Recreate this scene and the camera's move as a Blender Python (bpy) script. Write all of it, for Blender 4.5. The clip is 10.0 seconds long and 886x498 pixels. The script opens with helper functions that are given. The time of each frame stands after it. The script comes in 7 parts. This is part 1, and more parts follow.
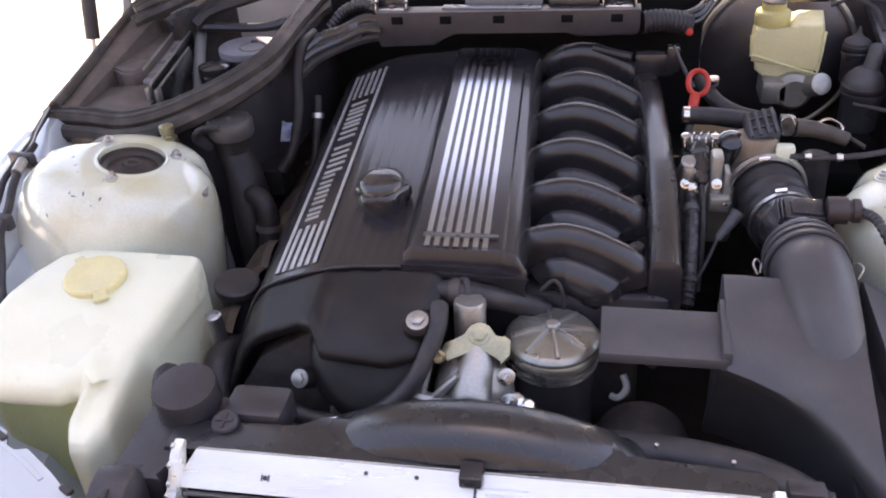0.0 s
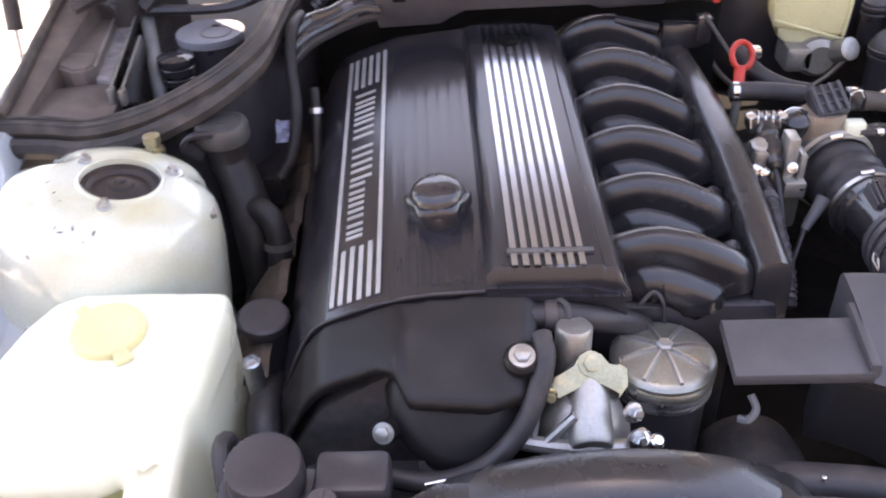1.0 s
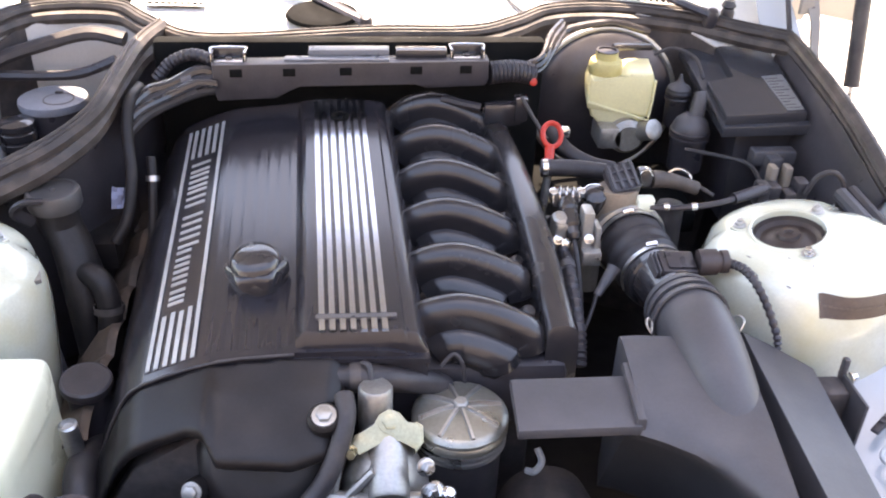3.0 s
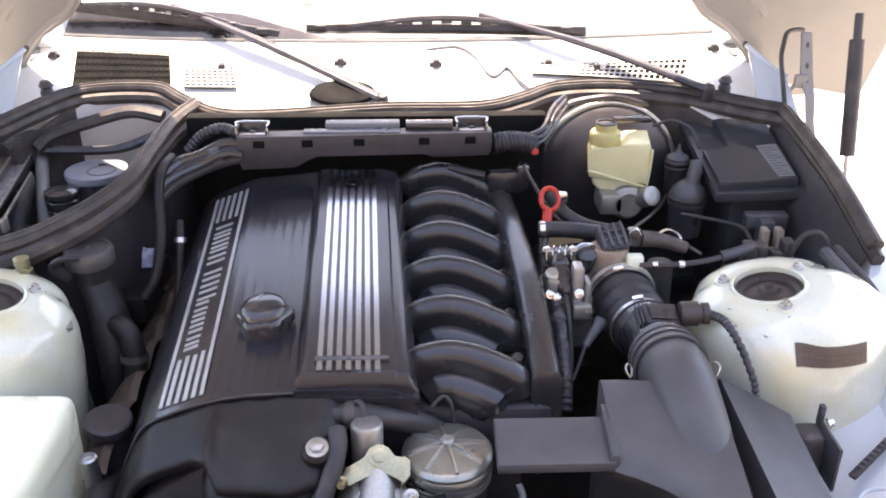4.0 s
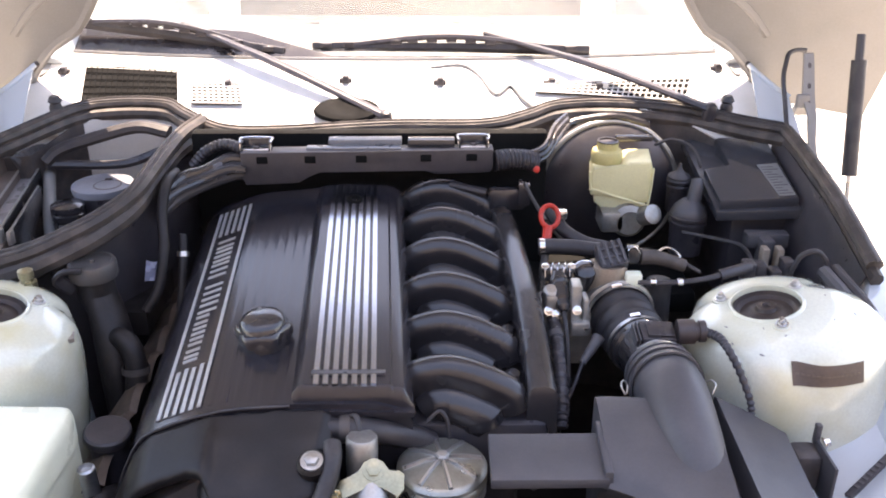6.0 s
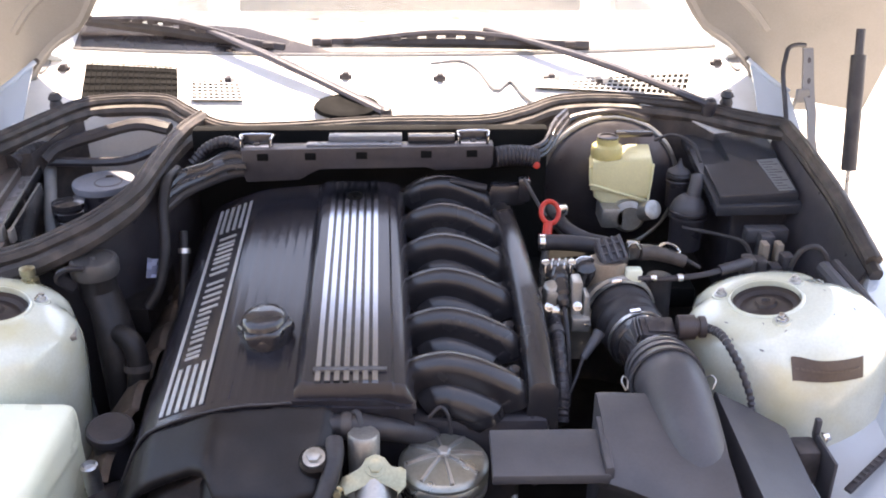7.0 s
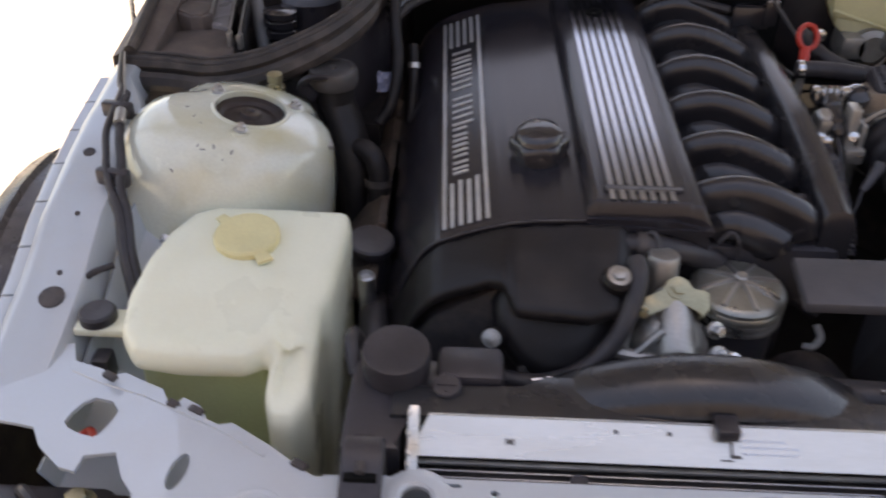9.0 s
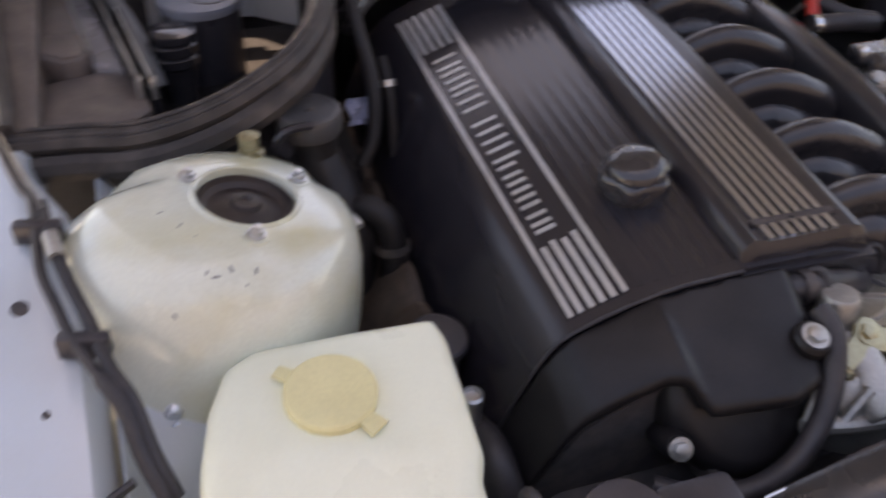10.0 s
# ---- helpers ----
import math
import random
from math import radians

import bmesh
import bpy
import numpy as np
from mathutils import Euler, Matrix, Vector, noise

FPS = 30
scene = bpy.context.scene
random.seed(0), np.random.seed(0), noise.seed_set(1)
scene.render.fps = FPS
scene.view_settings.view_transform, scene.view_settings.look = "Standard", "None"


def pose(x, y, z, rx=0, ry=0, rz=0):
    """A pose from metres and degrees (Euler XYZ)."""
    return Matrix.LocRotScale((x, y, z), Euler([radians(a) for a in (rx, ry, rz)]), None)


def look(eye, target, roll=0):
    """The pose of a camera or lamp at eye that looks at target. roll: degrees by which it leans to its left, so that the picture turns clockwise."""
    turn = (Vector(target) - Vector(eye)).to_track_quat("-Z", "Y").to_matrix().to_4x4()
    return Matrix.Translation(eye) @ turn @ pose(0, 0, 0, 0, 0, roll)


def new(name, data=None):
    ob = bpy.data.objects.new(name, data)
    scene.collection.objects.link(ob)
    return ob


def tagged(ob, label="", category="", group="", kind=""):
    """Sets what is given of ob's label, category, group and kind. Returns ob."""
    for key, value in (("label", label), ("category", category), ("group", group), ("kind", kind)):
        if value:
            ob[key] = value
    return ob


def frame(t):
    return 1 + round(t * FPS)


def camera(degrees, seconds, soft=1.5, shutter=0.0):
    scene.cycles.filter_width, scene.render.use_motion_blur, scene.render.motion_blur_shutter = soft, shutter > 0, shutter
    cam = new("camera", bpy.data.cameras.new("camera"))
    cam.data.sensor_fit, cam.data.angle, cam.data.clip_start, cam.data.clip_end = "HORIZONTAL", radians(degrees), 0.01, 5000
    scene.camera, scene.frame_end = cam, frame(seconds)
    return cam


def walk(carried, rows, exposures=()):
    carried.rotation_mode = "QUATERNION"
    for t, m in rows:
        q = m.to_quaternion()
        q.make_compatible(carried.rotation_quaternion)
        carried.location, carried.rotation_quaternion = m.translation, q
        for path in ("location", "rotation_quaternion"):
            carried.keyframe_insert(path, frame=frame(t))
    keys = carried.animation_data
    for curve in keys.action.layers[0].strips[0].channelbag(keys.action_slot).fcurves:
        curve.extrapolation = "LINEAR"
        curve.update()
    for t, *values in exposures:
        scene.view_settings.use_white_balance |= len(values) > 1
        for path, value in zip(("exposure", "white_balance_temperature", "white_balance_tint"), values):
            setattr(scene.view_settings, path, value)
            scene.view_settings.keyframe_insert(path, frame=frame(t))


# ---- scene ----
from mathutils.bvhtree import BVHTree

cam = camera(52.6, 10.0, soft=1.9, shutter=0.3)
PATH = [
    (0, (0.131, -0.508, 1.372), (-0.222, 1.146, 0.304), -3.9),
    (0.5, (-0.003, -0.481, 1.35), (-0.207, 1.193, 0.275), -0.5),
    (1, (-0.112, -0.376, 1.359), (-0.177, 1.254, 0.202), -2.7),
    (1.5, (-0.211, -0.315, 1.367), (0.233, 1.228, 0.174), -1.2),
    (2, (-0.324, -0.287, 1.386), (0.419, 1.177, 0.243), -2.6),
    (2.5, (-0.158, -0.32, 1.364), (0.313, 1.272, 0.25), 0.4),
    (3, (-0.023, -0.43, 1.41), (0.152, 1.258, 0.353), 2.0),
    (3.2, (-0.002, -0.475, 1.412), (0.163, 1.249, 0.413), 1.3),
    (4.3, (0.048, -0.531, 1.416), (0.072, 1.263, 0.533), 0.3),
    (4.5, (0.047, -0.532, 1.417), (0.061, 1.263, 0.536), 0.5),
    (5, (0.054, -0.533, 1.42), (0.084, 1.26, 0.534), 0.4),
    (5.3, (0.057, -0.538, 1.418), (0.080, 1.27, 0.565), 0.65),
    (5.5, (0.058, -0.54, 1.418), (0.074, 1.272, 0.572), 0.7),
    (5.7, (0.060, -0.538, 1.416), (0.091, 1.274, 0.567), 0.5),
    (6.8, (0.062, -0.541, 1.420), (0.096, 1.264, 0.559), 0.0),
    (7, (0.06, -0.54, 1.421), (0.096, 1.263, 0.555), 0.1),
    (7.5, (0.056, -0.555, 1.391), (0.146, 1.141, 0.335), 2.0),
    (8, (0.029, -0.561, 1.385), (0.1, 1.002, 0.139), 2.1),
    (8.5, (-0.092, -0.579, 1.39), (-0.056, 1.038, 0.214), 2.5),
    (9, (-0.23, -0.52, 1.359), (-0.288, 1.113, 0.205), 0.9),
    (9.5, (-0.427, -0.32, 1.306), (-0.507, 1.254, 0.075), -0.3),
    (10, (-0.561, -0.165, 1.319), (-0.049, 1.299, 0.057), 2.5),
]
EXPOSE = [(0.0, 2.13, 8800, 26), (0.5, 2.48, 8800, 26), (1.0, 2.68, 8700, 25), (2.0, 2.95, 8700, 23), (3.0, 2.86, 8600, 20), (4.4, 2.44, 8400, 22), (5.0, 2.46, 8400, 23), (7.0, 2.42, 8300, 20), (7.5, 2.36, 8700, 23), (8.0, 1.8, 8900, 19), (9.0, 1.38, 9400, 21), (9.5, 1.86, 9400, 22), (10.0, 1.56, 9500, 25)]
walk(cam, [(t, look(eye, target, roll)) for t, eye, target, roll in PATH], EXPOSE)

# ---- daylight: a clear sky and a high sun behind the car, so that the raised hood shades the bay ----
SUN_EL, SUN_AZ = 71.0, 8.0  # degrees above the horizon; degrees from straight behind the car towards +x
world = bpy.data.worlds.new("sky")
world.use_nodes = True
scene.world = world
sky = world.node_tree.nodes.new("ShaderNodeTexSky")
sky.sky_type, sky.sun_disc = "NISHITA", False
sky.sun_elevation, sky.sun_rotation = radians(SUN_EL), radians(SUN_AZ)
world.node_tree.links.new(sky.outputs[0], world.node_tree.nodes["Background"].inputs[0])
world.node_tree.nodes["Background"].inputs[1].default_value = 0.15
sun_way = Vector((math.sin(radians(SUN_AZ)) * math.cos(radians(SUN_EL)), math.cos(radians(SUN_AZ)) * math.cos(radians(SUN_EL)), math.sin(radians(SUN_EL))))
sun = new("sun", bpy.data.lights.new("sun", "SUN"))
sun.data.energy, sun.data.angle, sun.data.color = 4.0, radians(0.53), (1.0, 0.95, 0.87)
sun.matrix_world = look(sun_way * 30, (0, 0, 0))


# ---- helpers for things and parts ----
def thing(name, label, category, at=(0, 0, 0), group="", kind=""):
    ob = new(name)
    ob.location = at
    ob.empty_display_size = 0.05
    return tagged(ob, label, category, group, kind)


def part(name, bm, material, parent=None, label="", sharp=34):
    bmesh.ops.recalc_face_normals(bm, faces=bm.faces)
    limit = radians(sharp)
    for f in bm.faces:
        f.smooth = True
    for e in bm.edges:
        e.smooth = len(e.link_faces) == 2 and e.calc_face_angle(0) < limit
    me = bpy.data.meshes.new(name)
    bm.to_mesh(me)
    bm.free()
    me.materials.append(material)
    ob = new(name, me)
    if parent:
        ob.parent = parent
        if parent.type == "EMPTY":
            ob.matrix_parent_inverse = Matrix.Translation(parent.location).inverted()
    return tagged(ob, label) if label else ob


def solo(name, bm, material, label, category, group="", kind="", sharp=34):
    return tagged(part(name, bm, material, None, "", sharp), label, category, group, kind)


def B():
    return bmesh.new()


def box(bm, lo, hi, bevel=0.0, m=None, seg=2):
    lo, hi = Vector(lo), Vector(hi)
    out = bmesh.ops.create_cube(bm, size=1.0)["verts"]
    for v in out:
        v.co = Vector((lo[i] + (v.co[i] + 0.5) * (hi[i] - lo[i]) for i in range(3)))
    if bevel:
        edges = list({e for v in out for e in v.link_edges})
        out = bmesh.ops.bevel(bm, geom=edges, offset=bevel, segments=seg, affect="EDGES", profile=0.5)["verts"]
        out = list({v for v in out})
    if m is not None:
        bmesh.ops.transform(bm, matrix=m, verts=out)
    return bm


def loft(bm, rings, cap=True, closed=True):
    rows = [[bm.verts.new(p) for p in ring] for ring in rings]
    n = len(rows[0])
    for a, b in zip(rows, rows[1:]):
        for i in range(n if closed else n - 1):
            j = (i + 1) % n
            bm.faces.new((a[i], a[j], b[j], b[i]))
    if cap:
        bm.faces.new(rows[0][::-1])
        bm.faces.new(rows[-1])
    return bm


def prism(bm, outline, lo, hi, m=None, bevel=0.0, seg=2):
    """A flat outline in x, y, raised from lo to hi in z, then placed by m."""
    a = [bm.verts.new((x, y, lo)) for x, y in outline]
    b = [bm.verts.new((x, y, hi)) for x, y in outline]
    n = len(a)
    faces = [bm.faces.new(a[::-1]), bm.faces.new(b)]
    faces += [bm.faces.new((a[i], a[(i + 1) % n], b[(i + 1) % n], b[i])) for i in range(n)]
    out = a + b
    if bevel:
        edges = list({e for f in faces[:2] for e in f.edges})
        out = bmesh.ops.bevel(bm, geom=edges, offset=bevel, segments=seg, affect="EDGES", profile=0.5)["verts"] + [v for v in out if v.is_valid]
        out = list(set(out))
    if m is not None:
        bmesh.ops.transform(bm, matrix=m, verts=out)
    return bm


def smooth_path(pts, per=6):
    """Points on a soft curve through the given ones."""
    p = [Vector(q) for q in pts]
    p = [2 * p[0] - p[1]] + p + [2 * p[-1] - p[-2]]
    out = []
    for i in range(1, len(p) - 2):
        for k in range(per):
            t = k / per
            out.append(0.5 * (2 * p[i] + (p[i + 1] - p[i - 1]) * t + (2 * p[i - 1] - 5 * p[i] + 4 * p[i + 1] - p[i + 2]) * t * t + (3 * p[i] - p[i - 1] - 3 * p[i + 1] + p[i + 2]) * t**3))
    return out + [p[-2]]


def tube(bm, pts, r, n=10, per=6, cap=True, flat=1.0):
    """A round pipe along a soft curve. r: a number, or a function of the way along (0 to 1). flat: its height against its width."""
    path = smooth_path(pts, per) if per > 1 else [Vector(q) for q in pts]
    rings, up = [], None
    for i, p in enumerate(path):
        d = (path[min(i + 1, len(path) - 1)] - path[max(i - 1, 0)]).normalized()
        if up is None:
            up = Vector((0, 0, 1)) if abs(d.z) < 0.9 else Vector((0, 1, 0))
        side = d.cross(up).normalized()
        up = side.cross(d).normalized()
        s = r(i / (len(path) - 1)) if callable(r) else r
        rings.append([p + side * (s * math.cos(a)) + up * (s * flat * math.sin(a)) for a in (2 * math.pi * k / n for k in range(n))])
    return loft(bm, rings, cap)


def lathe(bm, profile, n=32, m=None, squash=(1, 1), cap=True):
    """A turned shape from (radius, height) pairs about z, placed by m."""
    m = m or Matrix()
    rings = [[m @ Vector((max(r, 1e-4) * squash[0] * math.cos(a), max(r, 1e-4) * squash[1] * math.sin(a), z)) for a in (2 * math.pi * k / n for k in range(n))] for r, z in profile]
    return loft(bm, rings, cap)


def sheet(bm, rows, thick=0.0):
    """An open skin over rows of points, with a thickness along its normals."""
    grid = [[bm.verts.new(p) for p in row] for row in rows]
    faces = [bm.faces.new((a[i], a[i + 1], b[i + 1], b[i])) for a, b in zip(grid, grid[1:]) for i in range(len(a) - 1)]
    if thick:
        bmesh.ops.recalc_face_normals(bm, faces=faces)
        bmesh.ops.solidify(bm, geom=faces, thickness=thick)
    return bm


def plate(bm, outline, holes, z, thick):
    """A flat sheet with holes through it. z: height as a function of x, y."""
    loops = []
    for loop in [outline] + holes:
        vs = [bm.verts.new((x, y, 0)) for x, y in loop]
        loops += [bm.edges.new((vs[i], vs[(i + 1) % len(vs)])) for i in range(len(vs))]
    bmesh.ops.triangle_fill(bm, edges=loops, use_beauty=True, use_dissolve=False, normal=(0, 0, 1))
    low = bmesh.ops.extrude_face_region(bm, geom=list(bm.faces))["geom"]
    for v in low:
        if isinstance(v, bmesh.types.BMVert):
            v.co.z = -thick
    for v in bm.verts:
        v.co.z += z(v.co.x, v.co.y)
    return bm


def ring_pts(cx, cy, rx, ry=None, n=20, turn=0.0):
    ry = ry or rx
    return [(cx + rx * math.cos(a) * math.cos(turn) - ry * math.sin(a) * math.sin(turn), cy + rx * math.cos(a) * math.sin(turn) + ry * math.sin(a) * math.cos(turn)) for a in (2 * math.pi * k / n for k in range(n))]


def frame_at(p, z=(0, 0, 1), x=(1, 0, 0)):
    """A placing matrix with its own z and about its own x."""
    z = Vector(z).normalized()
    y = z.cross(Vector(x)).normalized()
    x = y.cross(z)
    m = Matrix((x, y, z)).transposed().to_4x4()
    m.translation = p
    return m


def bolt(parent, p, up=(0, 0, 1), r=0.006, h=0.006, material=None, name="bolt"):
    bm = B()
    m = frame_at(p, up)
    lathe(bm, [(r * 1.5, 0), (r * 1.5, h * 0.25), (r * 1.15, h * 0.3)], 16, m)
    lathe(bm, [(r, h * 0.2), (r, h * 0.9), (r * 0.8, h)], 6, m)
    return part(name, bm, material or ZINC, parent)


def band(bm, r, w, m, thick=0.0013, n=32):
    """A closed strap round an axis."""
    return lathe(bm, [(r, -w), (r + thick, -w), (r + thick, w), (r, w), (r, -w)], n, m, cap=False)


def wire(name, pts, r, material, label, category="cable", n=8):
    return solo(name, tube(B(), pts, r, n, 6), material, label, category)


def moulded(ob, voxel=0.005, rounds=6):
    """Melts the pieces of a blow-moulded mesh into one soft skin."""
    r = ob.modifiers.new("skin", "REMESH")
    r.mode, r.voxel_size, r.use_smooth_shade = "VOXEL", voxel, True
    k = ob.modifiers.new("soften", "SMOOTH")
    k.factor, k.iterations = 0.5, rounds
    return ob


# ---- materials ----
def mat(name, color, rough=0.5, metal=0.0, vary=0.25, grain=300.0, stain=14.0, bump=0.12, dust=None, dust_amount=0.3, coat=0.0, coat_rough=0.08, rough_vary=0.12, spec=0.5, island=False, stretch=None):
    """A surface with stains and grain at two sizes, fine relief and, where given, a layer of dust or dirt."""
    m = bpy.data.materials.new(name)
    m.use_nodes = True
    nt = m.node_tree
    N, L = nt.nodes, nt.links
    p = N["Principled BSDF"]
    co = N.new("ShaderNodeTexCoord")
    where = co.outputs["Object"]
    if stretch:
        mp = N.new("ShaderNodeMapping")
        mp.inputs["Scale"].default_value = stretch
        L.new(where, mp.inputs[0])
        where = mp.outputs[0]

    def noise_at(scale, detail=4.0):
        n = N.new("ShaderNodeTexNoise")
        n.inputs["Scale"].default_value, n.inputs["Detail"].default_value = scale, detail
        L.new(where, n.inputs["Vector"])
        return n.outputs["Fac"]

    def ramp(src, lo, hi, a, b):
        r = N.new("ShaderNodeMapRange")
        for i, v in zip((1, 2, 3, 4), (lo, hi, a, b)):
            r.inputs[i].default_value = v
        L.new(src, r.inputs[0])
        return r.outputs[0]

    big, small = noise_at(stain, 5), noise_at(grain, 3)
    mix = N.new("ShaderNodeMix")
    mix.data_type = "RGBA"
    mix.inputs["A"].default_value = (*[c * (1 - vary) for c in color], 1)
    mix.inputs["B"].default_value = (*[min(1, c * (1 + vary)) for c in color], 1)
    both = N.new("ShaderNodeMath")
    both.operation = "MULTIPLY_ADD"
    L.new(big, both.inputs[0])
    both.inputs[1].default_value = 0.65
    L.new(ramp(small, 0, 1, 0.0, 0.35), both.inputs[2])
    L.new(ramp(both.outputs[0], 0.3, 0.7, 0, 1), mix.inputs["Factor"])
    out = mix.outputs["Result"]
    if dust:
        d = N.new("ShaderNodeMix")
        d.data_type = "RGBA"
        L.new(out, d.inputs["A"])
        d.inputs["B"].default_value = (*dust, 1)
        L.new(ramp(noise_at(stain * 2.3, 8), 0.45, 0.75, 0, dust_amount), d.inputs["Factor"])
        out = d.outputs["Result"]
    L.new(out, p.inputs["Base Color"])
    L.new(ramp(noise_at(stain * 1.7, 6), 0.3, 0.7, max(0.02, rough - rough_vary), min(1, rough + rough_vary)), p.inputs["Roughness"])
    p.inputs["Metallic"].default_value = metal
    p.inputs["Specular IOR Level"].default_value = spec
    if coat:
        p.inputs["Coat Weight"].default_value, p.inputs["Coat Roughness"].default_value = coat, coat_rough
    if bump:
        b = N.new("ShaderNodeBump")
        b.inputs["Strength"].default_value, b.inputs["Distance"].default_value = bump, 0.001
        L.new(small, b.inputs["Height"])
        L.new(b.outputs[0], p.inputs["Normal"])
    return m


DUSTY = (0.12, 0.10, 0.09)
PLASTIC = mat("black_plastic", (0.034, 0.031, 0.037), 0.38, vary=0.3, dust=DUSTY, dust_amount=0.14, bump=0.12)
GLOSS_PLASTIC = mat("smooth_black_plastic", (0.026, 0.024, 0.027), 0.18, vary=0.3, coat=0.5, dust=DUSTY, dust_amount=0.08, bump=0.05)
GREY_PLASTIC = mat("weathered_grey_plastic", (0.064, 0.062, 0.069), 0.45, vary=0.14, rough_vary=0.05, dust=(0.2, 0.19, 0.19), dust_amount=0.12, stain=9)
COVER = mat("satin_black_cover", (0.022, 0.020, 0.0245), 0.24, vary=0.1, stretch=(1, 0.06, 1), grain=160, stain=30, rough_vary=0.02, bump=0.012, coat=0.15, coat_rough=0.14)
FRONT_COVER = mat("oily_matt_black_cover", (0.012, 0.0105, 0.0115), 0.4, vary=0.3, dust=DUSTY, dust_amount=0.05, bump=0.06, stain=10, spec=0.32)
RUBBER = mat("black_rubber", (0.026, 0.0235, 0.027), 0.5, vary=0.3, dust=DUSTY, dust_amount=0.25, bump=0.2)
SEAL = mat("weathered_seal_rubber", (0.037, 0.030, 0.028), 0.55, vary=0.35, dust=(0.2, 0.16, 0.135), dust_amount=0.35)
DARK = mat("dirty_dark_metal", (0.052, 0.045, 0.046), 0.6, vary=0.5, dust=(0.14, 0.11, 0.09), dust_amount=0.5, bump=0.4, grain=120)
ALU = mat("brushed_aluminium", (0.48, 0.505, 0.555), 0.2, 1.0, vary=0.06, stretch=(1, 0.05, 1), grain=700, bump=0.02, rough_vary=0.03)
CAST = mat("cast_aluminium", (0.42, 0.41, 0.39), 0.42, 0.75, vary=0.25, dust=(0.2, 0.17, 0.13), dust_amount=0.4, bump=0.3, grain=260)
ZINC = mat("zinc_plated_steel", (0.55, 0.55, 0.55), 0.32, 0.95, vary=0.2, bump=0.08)
BRASSY = mat("yellow_passivated_steel", (0.38, 0.345, 0.23), 0.34, 0.85, vary=0.3, bump=0.1)
CHROME = mat("bright_spring_steel", (0.75, 0.75, 0.75), 0.18, 1.0, vary=0.1, bump=0.03)
PAINT = mat("white_body_paint", (0.475, 0.525, 0.565), 0.18, vary=0.03, coat=0.8, bump=0.02, dust=(0.42, 0.36, 0.31), dust_amount=0.22, stain=4, rough_vary=0.06)
INNER = mat("inner_bay_paint", (0.64, 0.66, 0.56), 0.16, vary=0.14, coat=1.0, coat_rough=0.05, bump=0.03, dust=(0.55, 0.50, 0.29), dust_amount=0.8, stain=5)
TANK = mat("aged_translucent_plastic", (0.93, 0.94, 0.75), 0.35, vary=0.04, bump=0.04, dust=(0.8, 0.74, 0.5), dust_amount=0.2, stain=7)
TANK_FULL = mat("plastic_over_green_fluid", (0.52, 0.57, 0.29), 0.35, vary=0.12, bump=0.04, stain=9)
TANK_CAP = mat("yellowed_cap_plastic", (0.74, 0.66, 0.36), 0.45, vary=0.12, bump=0.05)
BRAKE_TANK = mat("yellowed_reservoir_plastic", (0.80, 0.76, 0.48), 0.35, vary=0.12, bump=0.04)
BRAKE_CAP = mat("amber_cap_plastic", (0.5, 0.43, 0.19), 0.42, vary=0.15, bump=0.05)
RED = mat("red_plastic", (0.55, 0.035, 0.02), 0.4, vary=0.15, bump=0.03)
LETTER = mat("silver_print", (0.5, 0.5, 0.5), 0.4, 0.5, vary=0.12, bump=0.03, dust=(0.2, 0.18, 0.16), dust_amount=0.25)
BROWN_LABEL = mat("faded_brown_label", (0.09, 0.06, 0.045), 0.5, vary=0.3, bump=0.05)
GREY_LABEL = mat("faded_grey_label", (0.17, 0.17, 0.17), 0.5, vary=0.2, bump=0.02)
FENDER = mat("dark_dusty_panel", (0.05, 0.042, 0.042), 0.26, vary=0.2, dust=(0.25, 0.2, 0.17), dust_amount=0.3, bump=0.04)
# Beige-white hood paint, darkened to carry the underside's shade.
HOODPAINT = mat("shaded_hood_underside_paint", (0.235, 0.225, 0.215), 0.4, vary=0.14, bump=0.03, dust=(0.26, 0.235, 0.21), dust_amount=0.3, stain=6)
COWL = mat("pale_cowl_plastic", (0.62, 0.6, 0.57), 0.5, vary=0.1, bump=0.06)
CONCRETE = mat("sunlit_concrete", (0.52, 0.5, 0.46), 0.85, vary=0.15, grain=60, stain=0.7, bump=0.3)


def let_through(m, share):
    """Lets part of the light pass through a thin moulded wall."""
    nt = m.node_tree
    p = nt.nodes["Principled BSDF"]
    t, mix = nt.nodes.new("ShaderNodeBsdfTranslucent"), nt.nodes.new("ShaderNodeMixShader")
    nt.links.new(p.inputs["Base Color"].links[0].from_socket, t.inputs["Color"])
    mix.inputs[0].default_value = share
    nt.links.new(p.outputs[0], mix.inputs[1])
    nt.links.new(t.outputs[0], mix.inputs[2])
    nt.links.new(mix.outputs[0], nt.nodes["Material Output"].inputs["Surface"])


let_through(TANK, 0.14)
let_through(BRAKE_TANK, 0.25)


def glass(name, color, rough=0.02):
    m = bpy.data.materials.new(name)
    m.use_nodes = True
    p = m.node_tree.nodes["Principled BSDF"]
    p.inputs["Base Color"].default_value = (*color, 1)
    p.inputs["Roughness"].default_value, p.inputs["Transmission Weight"].default_value, p.inputs["IOR"].default_value = rough, 1.0, 1.45
    return m


